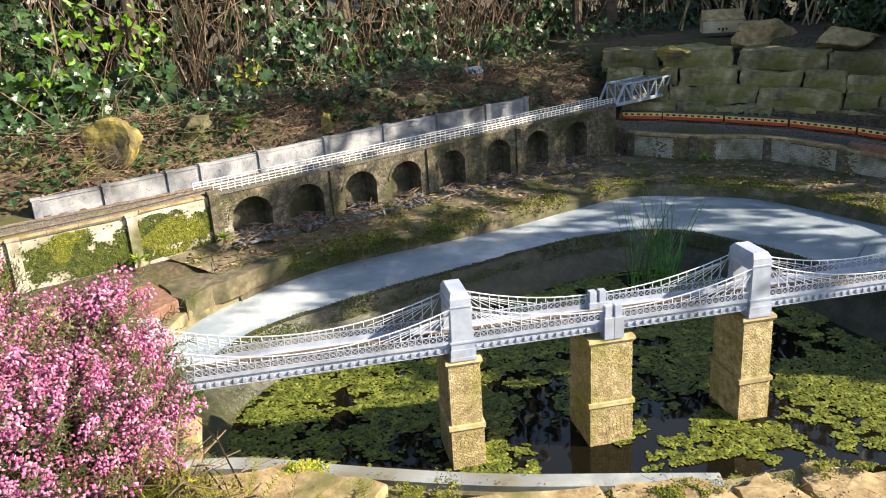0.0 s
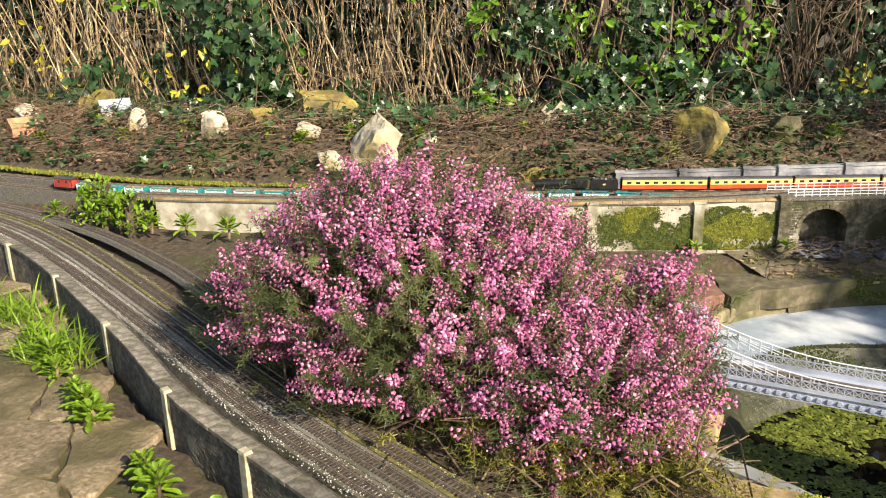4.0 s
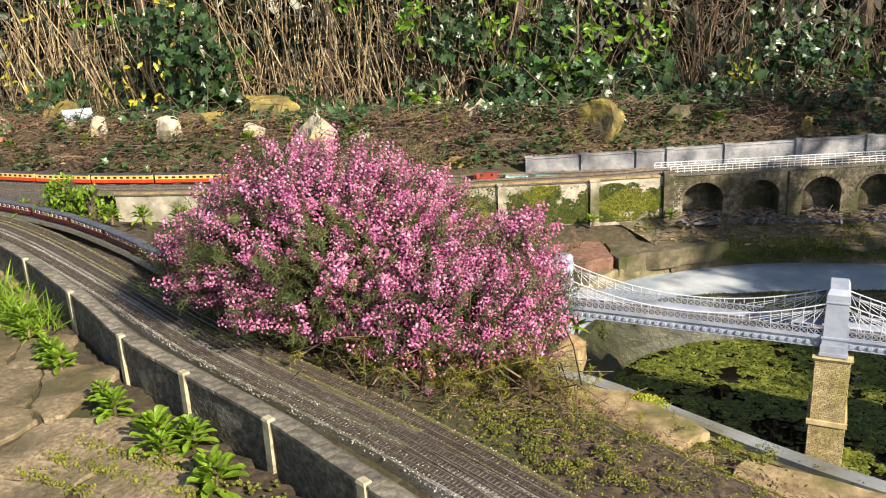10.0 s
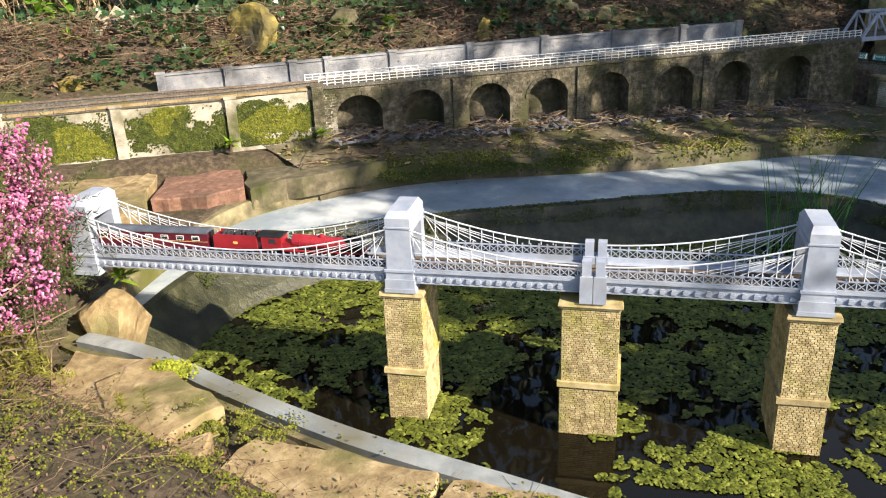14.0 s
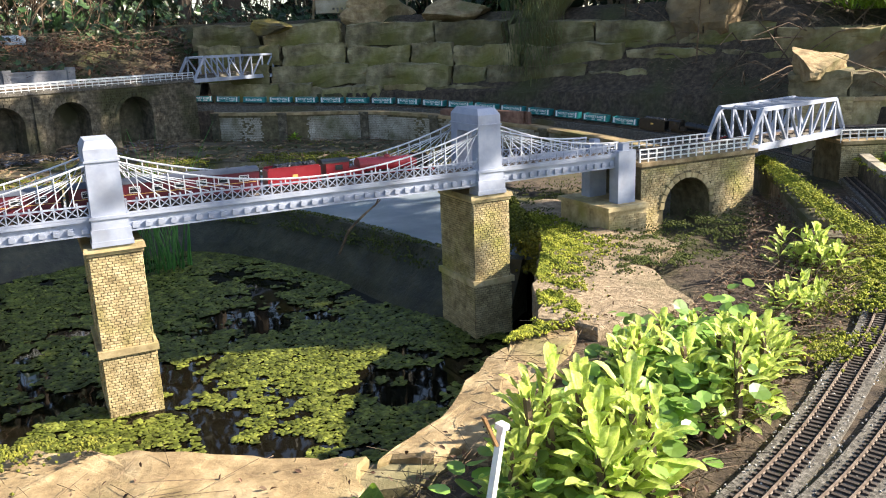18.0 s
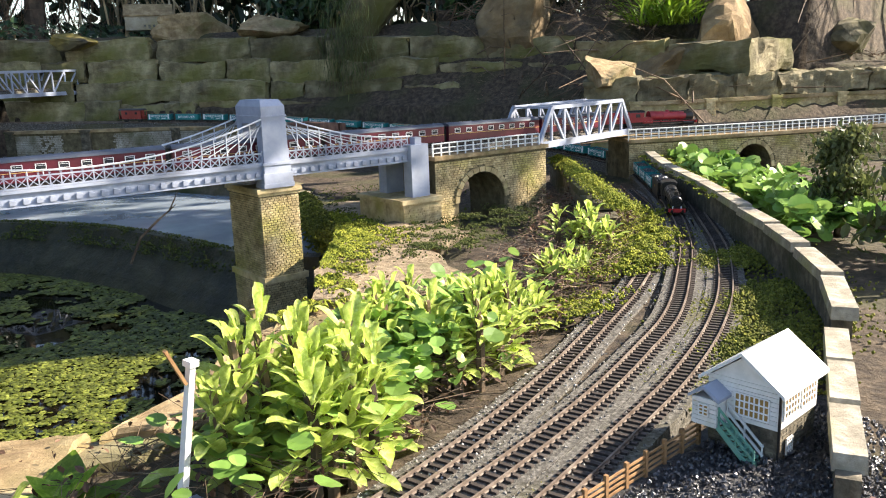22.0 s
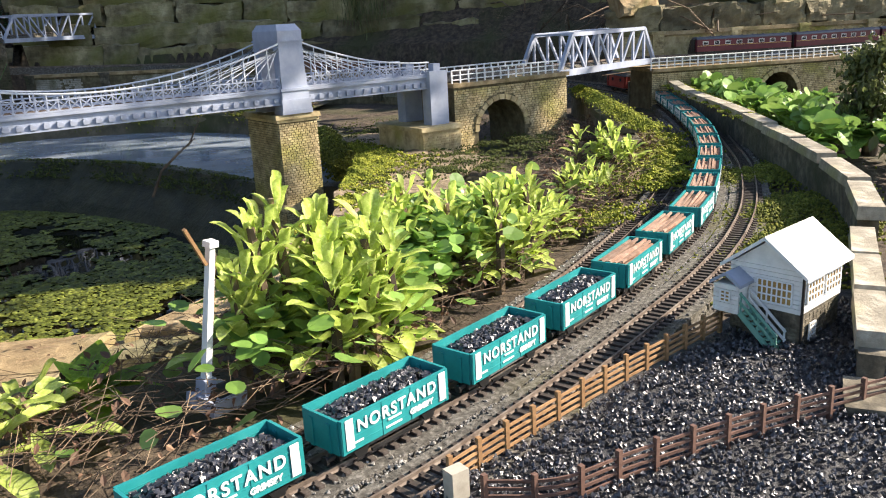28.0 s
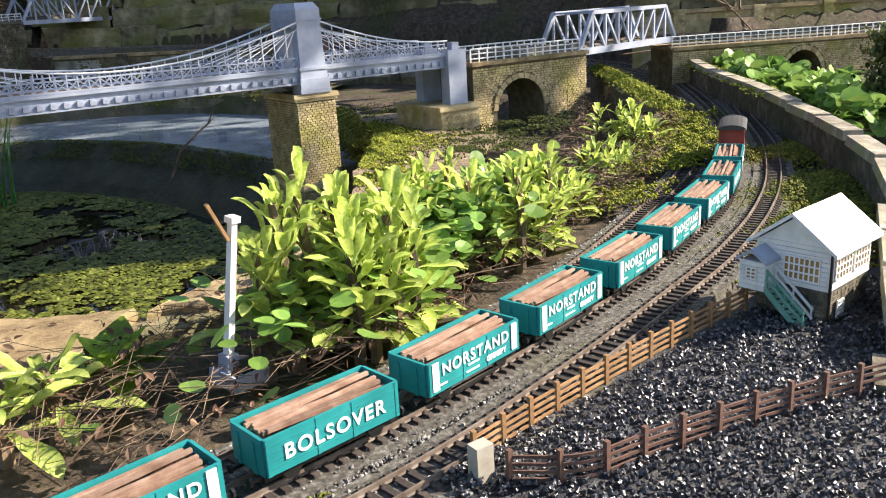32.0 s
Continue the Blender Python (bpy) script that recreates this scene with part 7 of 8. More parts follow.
CRIMSON = material("crimson_paint", [(.2, .012, .018), (.27, .018, .026), (.33, .03, .04)], 25, .3, bump=.02)
ml = steam_loco(CRIMSON, .19, "maroon express steam locomotive crossing the bridge", "maroon train", "")
RIDES.append((BRIDGE, ml, .006, F_MAROON, .13))
RIDES.append((BRIDGE, tender(CRIMSON, "maroon tender with coal", "maroon train"), .205, F_MAROON, .05))
mc = coach(MAROON, MAROON, ROOFBLUE, 8, "maroon passenger coach with grey-blue roof", "maroon train")
for k in range(7):
    c = mc if k == 0 else copy_thing(mc, Matrix.Identity(4))
    RIDES.append((BRIDGE, c, .30 + .135 + .276 * k, F_MAROON, .176 * 1.5))

yl = steam_loco(BLACK, .175, "black steam locomotive hauling cream and red coaches", "cream train", "")
RIDES.append((YELLOW, yl, .006, F_YELLOW, .12))
RIDES.append((YELLOW, tender(BLACK, "black tender with coal behind the locomotive", "cream train"), .19, F_YELLOW, .05))
yc = coach(CARMINE, CREAM, ROOFDARK, 9, "cream and red passenger coach with dark roof", "cream train")
for k in range(8):
    c = yc if k == 0 else copy_thing(yc, Matrix.Identity(4))
    RIDES.append((YELLOW, c, .285 + .135 + .276 * k, F_YELLOW, .176 * 1.5))

# ---- near wall beside the patio ----
CREAMPOST = material("cream_post", [(.18, .15, .09), (.34, .3, .2), (.46, .42, .3)], 40, .85, bump=.5)
COPING = material("grey_coping", [(.05, .043, .034), (.13, .115, .09), (.26, .235, .19)], 60, .85, bump=.8, second=((.07, .075, .025), 9, .48, .68), island=.3)
bm = bmesh.new()
ribbon(bm, WALL, [(0, -.2), (0, -.006), (-.04, -.006), (-.04, -.2)])
nw = tagged(obj("track_wall", bm, NEARBRICK), "dark low brick-faced wall with pale posts edging the tracks", "wall", kind="structure")
bm = bmesh.new()
s_ = .9
while s_ < WALL.length - .15:
    p, q = WALL.at(s_), WALL.at(s_ + .1)
    u = Vector((q.x - p.x, q.y - p.y, 0))
    brick_face(bm, (p.x, p.y, 0), u, (u.y, -u.x, 0), u.length, p.z - .115, p.z - .008, .0115, .0055, random.Random(int(s_ * 91)), .0008)
    s_ += .1
part("brickwork", bm, NEARBRICK, nw)["kind"] = "stuff"
s_ = 0
while s_ < WALL.length - .15:
    p, d = WALL.at(s_ + .06), WALL.way(s_ + .06)
    o = bmesh.new()
    box(o, -.059, -.004, 0, .059, .03, .007)
    c = part("coping_stone", o, COPING, nw)
    c.matrix_basis = Matrix.Translation((p.x, p.y, p.z - .0058)) @ Matrix.Rotation(math.atan2(d.y, d.x), 4, "Z")
    s_ += .12
for x, y in ((-2.593, -.0), (-2.2, -.16), (-1.80, -.33), (-1.42, -.515), (-1.147, -.615), (-.867, -.71), (-.60, -.82), (-3.0, .02), (-3.4, .06)):
    s_ = WALL.nearest(x, y)
    p, d = WALL.at(s_), WALL.way(s_)
    m = Matrix.Translation((p.x, p.y, p.z)) @ Matrix.Rotation(math.atan2(d.y, d.x), 4, "Z")
    bm = bmesh.new()
    box(bm, -.010, -.008, -.12, .010, .004, .001, m)
    box(bm, -.0115, -.0095, .001, .0115, .008, .006, m, top=.8)
    part("post", bm, CREAMPOST, nw, "pale post")

# ---- patio of crazy paving ----
def paving():
    t = thing("patio", "worn brown crazy paving with mossy joints", "paving", kind="structure")
    rr = R(71)
    pts = [(rr.uniform(-3.6, .35), rr.uniform(-1.75, .1)) for _ in range(420)]
    keep = []
    for p in pts:
        if all(math.hypot(p[0] - q[0], p[1] - q[1]) > rr.uniform(.08, .25) for q in keep):
            keep.append(p)
    for i, p in enumerate(keep):
        poly = [(p[0] - .3, p[1] - .3), (p[0] + .3, p[1] - .3), (p[0] + .3, p[1] + .3), (p[0] - .3, p[1] + .3)]
        for j, q in enumerate(keep):
            if i == j or math.hypot(p[0] - q[0], p[1] - q[1]) > .6:
                continue
            nx, ny = q[0] - p[0], q[1] - p[1]
            L = math.hypot(nx, ny)
            nx, ny = nx / L, ny / L
            lim = L / 2 - .006
            out = []
            for (x0, y0), (x1, y1) in zip(poly, poly[1:] + poly[:1]):
                d0 = (x0 - p[0]) * nx + (y0 - p[1]) * ny - lim
                d1 = (x1 - p[0]) * nx + (y1 - p[1]) * ny - lim
                if d0 <= 0:
                    out.append((x0, y0))
                if d0 * d1 < 0:
                    k = d0 / (d0 - d1)
                    out.append((x0 + (x1 - x0) * k, y0 + (y1 - y0) * k))
            poly = out
            if len(poly) < 3:
                break
        if len(poly) < 3 or side_of(p[0], p[1], WALLL) > -.06:
            continue
        poly = [(x, y) if side_of(x, y, WALLL) < -.035 else (p[0] + (x - p[0]) * .55, p[1] + (y - p[1]) * .55) for x, y in poly]
        z = .178 + .045 * (1 - sstep(-.3, .75, p[0])) + .008 + rr.uniform(-.003, .003)
        ob = slab("paving_stone", poly, z, .03, PAVING, "", 200 + i)
        for key in ("category", "group", "label"):
            if key in ob:
                del ob[key]
        ob.parent = t
paving()
moss("joint_moss", "yellow moss in the joints of the paving", [(-1.25 + .1 * (k % 5), -.78 - .06 * (k // 5), .232, .03, .01, .003) for k in range(12)] + [(-.8 + .2 * (k % 3), -1.0 - .1 * (k // 3), .225, .04, .012, .003) for k in range(6)], 9, 900, .004, MOSSB)

# ---- kerbs on the east ----
KERBSTONE = material("grey_kerb_stone", [(.14, .12, .085), (.27, .24, .18), (.44, .41, .33)], 40, .9, bump=.9, dist=.004, detail=10, second=((.2, .2, .04), 8, .52, .7), island=.15)
def kerb(name, pts, w, h, mat, label, step=.12, cat="kerb"):
    ln = Line(pts, .02)
    t = thing(name, label, cat, kind="structure")
    bm = bmesh.new()
    ribbon(bm, ln, [(w / 2, -h), (w / 2, -.012), (-w / 2, -.012), (-w / 2, -h)])
    part("body", bm, BRICKD, t)
    s = 0
    rr = R(len(label))
    while s < ln.length - step * .5:
        p, d = ln.at(s + step / 2), ln.way(s + step / 2)
        bm = bmesh.new()
        box(bm, -step / 2 + .0015, -w / 2 - .003, -.012, step / 2 - .0015, w / 2 + .003, .0, top=.95)
        o = part("coping_stone", bm, mat, t)
        o.matrix_basis = Matrix.Translation((p.x, p.y, p.z + rr.uniform(-.002, .002))) @ Matrix.Rotation(math.atan2(d.y, d.x) + rr.gauss(0, .02), 4, "Z")
        s += step
    return t
kerb("garden_wall", [(2.42, .14, .25), (2.2, -.09, .245), (1.98, -.356, .243), (1.76, -.60, .243), (1.59, -.775, .238), (1.47, -.862, .234), (1.435, -.882, .232)], .018, .12, KERBSTONE, "low stone-coped garden wall curving beside the tracks", .13, "wall")
kerb("garden_wall", [(1.415, -.886, .222), (1.30, -.95, .222), (1.20, -1.004, .222), (1.16, -1.025, .222)], .015, .08, KERBSTONE, "narrow stone-coped wall beside the signal box", .09, "wall")
kerb("kerb", [(2.14, .17, .238), (1.98, -.04, .238), (1.86, -.18, .235), (1.74, -.33, .22)], .045, .12, CONCRETE, "moss-covered kerb beside the siding", .1)
bm = bmesh.new()
ribbon(bm, smooth_line([(1.24, 1.93, .3), (1.44, 1.72, .3), (1.70, 1.575, .295), (1.845, 1.27, .29), (2.03, .9, .26), (2.1, .55, .235), (2.1, .25, .22)], .03), [(0, -.2), (0, 0), (-.06, 0), (-.06, -.2)])
bkw = tagged(obj("back_wall", bm, MORTAR), "stained brick retaining wall below the back track", "wall", kind="structure")
BKL = Line([(1.24, 1.93, .3), (1.44, 1.72, .3), (1.70, 1.575, .295), (1.845, 1.27, .29), (2.03, .9, .26), (2.1, .55, .235), (2.1, .25, .22)], .02)
bm = bmesh.new()
s_ = 0
while s_ < BKL.length - .1:
    p, q = BKL.at(s_), BKL.at(s_ + .1)
    u = Vector((q.x - p.x, q.y - p.y, 0))
    brick_face(bm, (p.x, p.y, 0), u, (u.y, -u.x, 0), u.length, .2, p.z - .008, .013, .0062, random.Random(int(s_ * 33)), .001)
    s_ += .1
part("brickwork", bm, PALE, bkw)["kind"] = "stuff"
for x, y in ((1.25, 1.92), (1.44, 1.72), (1.70, 1.575), (1.84, 1.28), (2.03, .9)):
    s_ = BKL.nearest(x, y)
    pilaster(BKL, s_, .03, .19, BKL.at(s_).z - .004, .012, BRICKD, bkw)
bm = bmesh.new()
ribbon(bm, BKL, [(.008, -.006), (.008, .004), (-.03, .004), (-.03, -.006)])
part("coping", bm, STONE, bkw)

# ---- boulders ----
def boulder(name, c, r, squash, seed, mat, label, rz=0.0, sub=4):
    bm = bmesh.new()
    rock(bm, (0, 0, 0), r * 1.22, seed, None, squash, sub)
    o = obj(name, bm, mat)
    x, y, z = c
    if y > .6 and x < 1:
        z = ground_z(x, y) + .22 * r * squash[2]
    o.matrix_basis = place(x, y, z, 0, 0, rz)
    return tagged(o, label, "rock", "boulders")
boulder("boulder", (-.83, 1.39, .50), .10, (1, .8, .85), 4, YELLOWROCK, "angular rock covered with yellow lichen")
boulder("boulder", (-1.86, .93, .49), .13, (.9, .7, .9), 6, WHITEROCK, "large whitish rock beside the far tracks")
boulder("boulder", (-1.98, .84, .44), .07, (1.2, .8, .6), 7, WHITEROCK, "small whitish rock beside the far tracks")
boulder("boulder", (-2.5, .83, .48), .075, (.7, .6, 1.1), 9, WHITEROCK, "upright whitish stone on the bank")
boulder("boulder", (-2.25, 1.2, .52), .15, (1.3, .8, .9), 10, YELLOWROCK, "mossy yellowish rock on the bank")
boulder("boulder", (-3.3, 1.0, .5), .10, (1.1, .8, .8), 12, YELLOWROCK, "mossy rock below the hedge")
boulder("boulder", (-2.9, .82, .47), .06, (1, .8, .9), 13, WHITEROCK, "small pale stone on the bank")
boulder("boulder", (-1.1, 1.3, .46), .05, (1.2, .8, .6), 14, DARKSTONE, "small dark stone on the soil bank")
boulder("boulder", (-.58, 1.56, .52), .075, (1.1, .8, .9), 2, CONCRETE, "grey block of stone on the soil bank")
boulder("boulder", (.12, 1.95, .48), .06, (1.3, .8, .6), 15, DARKSTONE, "mossy stone on the soil bank")
boulder("boulder", (2.50, .33, .43), .085, (1.3, .8, .75), 16, STONE, "pale boulder resting above the truss bridge")
boulder("boulder", (3.08, .30, .47), .155, (1.25, .8, .95), 17, OCHRE, "big pointed ochre boulder in the sun")
boulder("boulder", (2.86, .36, .45), .13, (1.8, .7, .5), 18, OCHRE, "long flat boulder on the slope")
boulder("boulder", (2.74, .95, .62), .15, (1.2, .9, .9), 19, OCHRE, "brown boulder on top of the rock wall")
boulder("boulder", (2.46, 1.5, .68), .14, (1.1, .9, .9), 20, DARKSTONE, "grey-brown boulder on top of the rock wall")
boulder("boulder", (2.22, 1.85, .64), .10, (1.6, .9, .6), 22, STONE, "flat boulder on top of the rock wall")
boulder("boulder", (2.05, 2.2, .67), .12, (1.7, .9, .6), 23, STONE, "flat pale boulder beside the stone cottage")
boulder("boulder", (1.56, 2.14, .61), .06, (1.6, 1, .6), 24, YELLOWROCK, "yellow mossy capstone at the end of the wall")
boulder("boulder", (3.5, .2, .5), .16, (1.3, .9, .8), 25, DARKSTONE, "dark boulder on the slope")
boulder("boulder", (3.35, .75, .62), .17, (1.2, .9, .9), 26, OCHRE, "reddish boulder higher on the slope")
boulder("boulder", (-.54, -.0, .19), .085, (.7, .9, 1.1), 27, STONE, "rough pale stone carrying the end of the bridge", sub=3)
boulder("boulder", (-.62, -.33, .23), .04, (1.2, 1, .7), 28, STONE, "small stone at the foot of the heather")
for k in range(9):
    p, d = RW.at(.05 + .15 * k), RW.way(.05 + .15 * k)
    bm = bmesh.new()
    box(bm, -.073, 0, .0, .073, .14, .062)
    bmesh.ops.subdivide_edges(bm, edges=bm.edges, cuts=8, use_grid_fill=True)
    for v in bm.verts:
        v.co += .013 * noise.noise_vector(v.co * 14 + Vector((k * 7, 0, 0))) + .007 * noise.noise_vector(v.co * 40 + Vector((k * 7, 0, 0))) + .003 * noise.noise_vector(v.co * 95)
    o = tagged(obj("wall_stone", bm, DARKSTONE), "mossy rough block on top of the brick wall", "stone", "wall top stones")
    o.matrix_basis = Matrix.Translation((p.x, p.y, .356)) @ Matrix.Rotation(math.atan2(d.y, d.x), 4, "Z")

for k, (x, y, r, mt) in enumerate(((-2.15, .95, .05, WHITEROCK), (-2.05, 1.12, .045, WHITEROCK), (-2.62, .95, .06, WHITEROCK), (-3.0, 1.02, .05, WHITEROCK), (-1.55, .98, .035, DARKSTONE), (-1.3, 1.02, .04, YELLOWROCK), (-1.0, 1.15, .035, DARKSTONE), (-.35, 1.52, .035, DARKSTONE), (.3, 1.95, .04, DARKSTONE), (-1.7, 1.05, .03, WHITEROCK), (-2.4, .98, .07, YELLOWROCK), (-.1, 1.72, .05, YELLOWROCK), (-3.6, .85, .06, WHITEROCK))):
    boulder("boulder", (x, y, .4), r, (1.2, .85, .8), 60 + k, mt, ("small whitish stone" if mt is WHITEROCK else "mossy stone") + " half sunk in the litter of the bank", k * .7)
for k, (x, y) in enumerate([(-1.95, 1.02), (-2.0, .98), (-2.5, .93), (-2.46, .98), (-2.3, .9), (-.9, 1.3), (-.42, 1.62), (-1.15, 1.5), (-2.8, .9), (-1.6, 1.3), (-.05, 1.8), (-3.1, .8), (-2.15, .9), (-1.75, 1.05), (-1.9, .86), (-2.65, .82), (-2.9, .74), (-3.3, .68), (-3.55, .62), (-1.4, 1.2), (-2.05, 1.15), (-2.4, 1.1)]):
    rosette(x, y, ground_z(x, y), 30, .04, .8, 500 + k, WEED, "bright green weed growing among the stones of the bank", "weed", .03, 1.1)

# ---- small houses ----
def cottage(m, wall, roof, label, L=.07, W=.045, H=.03, chimneys=2):
    t = thing("model_cottage", label, "model house", "model cottages", m)
    bm = bmesh.new()
    loft(bm, [(-W / 2, 0), (W / 2, 0), (W / 2, H), (0, H * 1.75), (-W / 2, H)], -L / 2, L / 2)
    part("wall", bm, wall, t)
    for y in (-1, 1):
        bm = bmesh.new()
        d = .004
        loft(bm, [(y * (W / 2 + .005), H - .004), (0, H * 1.75 + .001), (0, H * 1.75 + d), (y * (W / 2 + .006), H)], -L / 2 - .004, L / 2 + .004)
        bmesh.ops.recalc_face_normals(bm, faces=bm.faces)
        part("roof", bm, roof, t)
    for k in range(chimneys):
        x = (-1 if k else 1) * (L / 2 - .006)
        part("chimney", bmesh_box(x - .004, -.004, H * 1.4, x + .004, .004, H * 2.4), wall, t)
    for x in (-.018, .0, .018):
        part("window" if x else "door", bmesh_box(x - .005, -W / 2 - .001, .004 if not x else .012, x + .005, -W / 2 + .001, .022), GLASSDARK, t)
    return t
ORANGE = material("orange_brick", [(.3, .12, .06), (.42, .19, .1), (.5, .26, .15)], 60, .8)
ROOFPALE = material("pale_slate_roof", [(.2, .25, .29), (.29, .35, .39), (.38, .44, .48)], 40, .6, island=.1)
cottage(pose(.62, 2.27, ground_z(.62, 2.27) - .002, 0, 0, 25), ORANGE, ROOFPALE, "tiny brick cottage with pale blue roof and two chimneys", .085, .05, .035)
cottage(pose(.98, 2.62, ground_z(.98, 2.62) - .004, 0, 0, 25), STONE, DARKSTONE, "tiny grey stone house half hidden in litter", .09, .05, .03, 1)
cottage(pose(1.93, 2.38, .665, 0, 0, -20), WHITEROCK, STONE, "weathered stone cottage with thatched roof on the wall", .19, .1, .06, 1)
cottage(pose(-3.15, .93, ground_z(-3.15, .93) - .004, 0, 0, 60), PALE, ROOFPALE, "small model house with grey roof below the hedge", .12, .08, .05, 0)
cottage(pose(-3.45, .70, ground_z(-3.45, .70) - .004, 0, 0, 70), ORANGE, STONE, "broken reddish model house below the hedge", .1, .07, .04, 0)
cottage(pose(-4.0, .42, ground_z(-4.0, .42) - .004, 0, 0, 60), PALE, ROOFPALE, "small white model house at the end of the bank", .08, .06, .05, 0)
t = thing("cross_ornament", "weathered white wooden cross leaning on the bank", "ornament", "", pose(-1.36, 1.38, ground_z(-1.36, 1.38) + .042, 0, 40, 20))
part("long_arm", bmesh_box(-.012, -.008, -.06, .012, .008, .06), WHITEROCK, t)
part("cross_arm", bmesh_box(-.045, -.0075, -.012, .045, .0085, .012), WHITEROCK, t)

# ---- signal box ----
CLAP = material("white_clapboard", [(.6, .6, .57), (.74, .73, .7), (.8, .79, .76)], 60, .55, bump=.15)
GREENP = material("green_paint", [(.08, .22, .17), (.12, .3, .23), (.18, .36, .29)], 40, .5)
AMBER = material("amber_window", [(.2, .12, .035), (.34, .21, .07), (.48, .32, .13)], 30, .25, bump=0)
def signal_box(m):
    t = thing("signal_box", "white clapboard signal box with white roof on a brick base", "signal box", "", m)
    W, D, zb, zg, zr = .066, .078, .031, .068, .092
    BASE = BRICKD
    part("brick_base", bmesh_box(0, 0, -.01, W, D, zb), BASE, t)
    bm = bmesh.new()
    brick_face(bm, (0, 0, 0), (1, 0, 0), (0, -1, 0), W, 0, zb, .008, .0036, R(1), .0007)
    brick_face(bm, (W, 0, 0), (0, 1, 0), (1, 0, 0), D, 0, zb, .008, .0036, R(2), .0007)
    brick_face(bm, (0, D, 0), (0, -1, 0), (-1, 0, 0), D, 0, zb, .008, .0036, R(3), .0007)
    part("brickwork", bm, BASE, t)["kind"] = "stuff"
    bm = bmesh.new()
    prism(bm, [(0, zb), (W, zb), (W, zg), (W / 2, zr), (0, zg)], 0, D)
    part("cabin", bm, CLAP, t)
    for k in range(9):
        z = zb + .001 + k * .0042
        for a in ((-.0012, -.0012, W + .0012, .0), (-.0012, 0, 0, D), (W, 0, W + .0012, D)):
            part("board", bmesh_box(a[0], a[1], z, a[2], a[3], z + .0036), CLAP, t)
    for sx in (0, 1):
        bm = bmesh.new()
        e = -.008 if sx == 0 else W + .008
        ze = zg - .0045
        prism(bm, [(e, ze), (W / 2, zr + .0015), (W / 2, zr + .005), (e, ze + .0035)], -.008, D + .008)
        bmesh.ops.recalc_face_normals(bm, faces=bm.faces)
        part("roof", bm, WHITEMETAL, t, "white roof")
    def window(x0, z0, w, h, nx, nz, face):
        pane = part("window", bmesh_box(0, -.0006, 0, w, .0006, h), AMBER, t)
        if face == "front":
            pane.matrix_basis = Matrix.Translation((x0, -.0016, z0))
        elif face == "side":
            pane.matrix_basis = Matrix.Translation((W + .0016, x0, z0)) @ Matrix.Rotation(radians(90), 4, "Z")
        else:
            pane.matrix_basis = Matrix.Translation((x0, -.0246, z0))
        for i in range(nx + 1):
            x = w * i / nx
            part("glazing_bar", bmesh_box(x - .0006, -.0014, -.0006, x + .0006, .0, h + .0006), LETTER, pane)
        for j in range(nz + 1):
            z = h * j / nz
            part("glazing_bar", bmesh_box(-.0006, -.0014, z - .0006, w + .0006, .0, z + .0006), LETTER, pane)
    window(.026, .038, .032, .020, 7, 3, "front")
    window(.006, .041, .03, .018, 5, 3, "side")
    window(.042, .041, .03, .018, 5, 3, "side")
    window(.014, .005, .012, .015, 3, 4, "side")
    # porch at the head of the steps
    part("porch", bmesh_box(-.004, -.022, .027, .018, -.0015, .053), CLAP, t)
    for k in range(6):
        part("board", bmesh_box(-.0052, -.0232, -.0 + .028 + .0042 * k, .0192, -.0218, .0315 + .0042 * k), CLAP, t)
    bm = bmesh.new()
    prism(bm, [(-.008, .052), (.007, .062), (.022, .052), (.022, .055), (.007, .065), (-.008, .055)], -.026, 0)
    bmesh.ops.recalc_face_normals(bm, faces=bm.faces)
    part("porch_roof", bm, BLUEGREY, t, "grey porch roof")
    window(.003, .038, .009, .010, 2, 3, "porch")
    # steps
    for k in range(8):
        x, z = .022 + .0042 * k, .028 - .0037 * k
        part("tread", bmesh_box(x, -.021, z, x + .0055, -.006, z + .0012), GREENP, t)
    for y in (-.0215, -.0055):
        bm = bmesh.new()
        bar(bm, (.02, y, .029), (.056, y, -.004), .0012, .005)
        part("stringer", bm, GREENP, t)
        bm = bmesh.new()
        for dz in (.010, .018):
            bar(bm, (.02, y, .029 + dz), (.056, y, -.003 + dz), .0013, .0022)
        for k in range(3):
            x, z = .021 + .017 * k, .028 - .015 * k
            bar(bm, (x, y, z), (x, y, z + .02), .0014)
        part("handrail", bm, GREENP if y < -.01 else WHITEMETAL, t)
    bm = bmesh.new()
    bar(bm, (W + .002, -.002, -.008), (W + .002, -.002, zg), .002)
    part("drainpipe", bm, BLACK, t)
    return t
signal_box(pose(1.1858, -.9099, .189, 0, 0, -84.2) @ Matrix.Diagonal((.773, .773, .796, 1)))

kerb("garden_wall", [(1.162, -1.024, .21), (1.14, -1.036, .209), (1.118, -1.05, .208)], .03, .08, KERBSTONE, "reddish stone end of the low wall", .1, "wall")
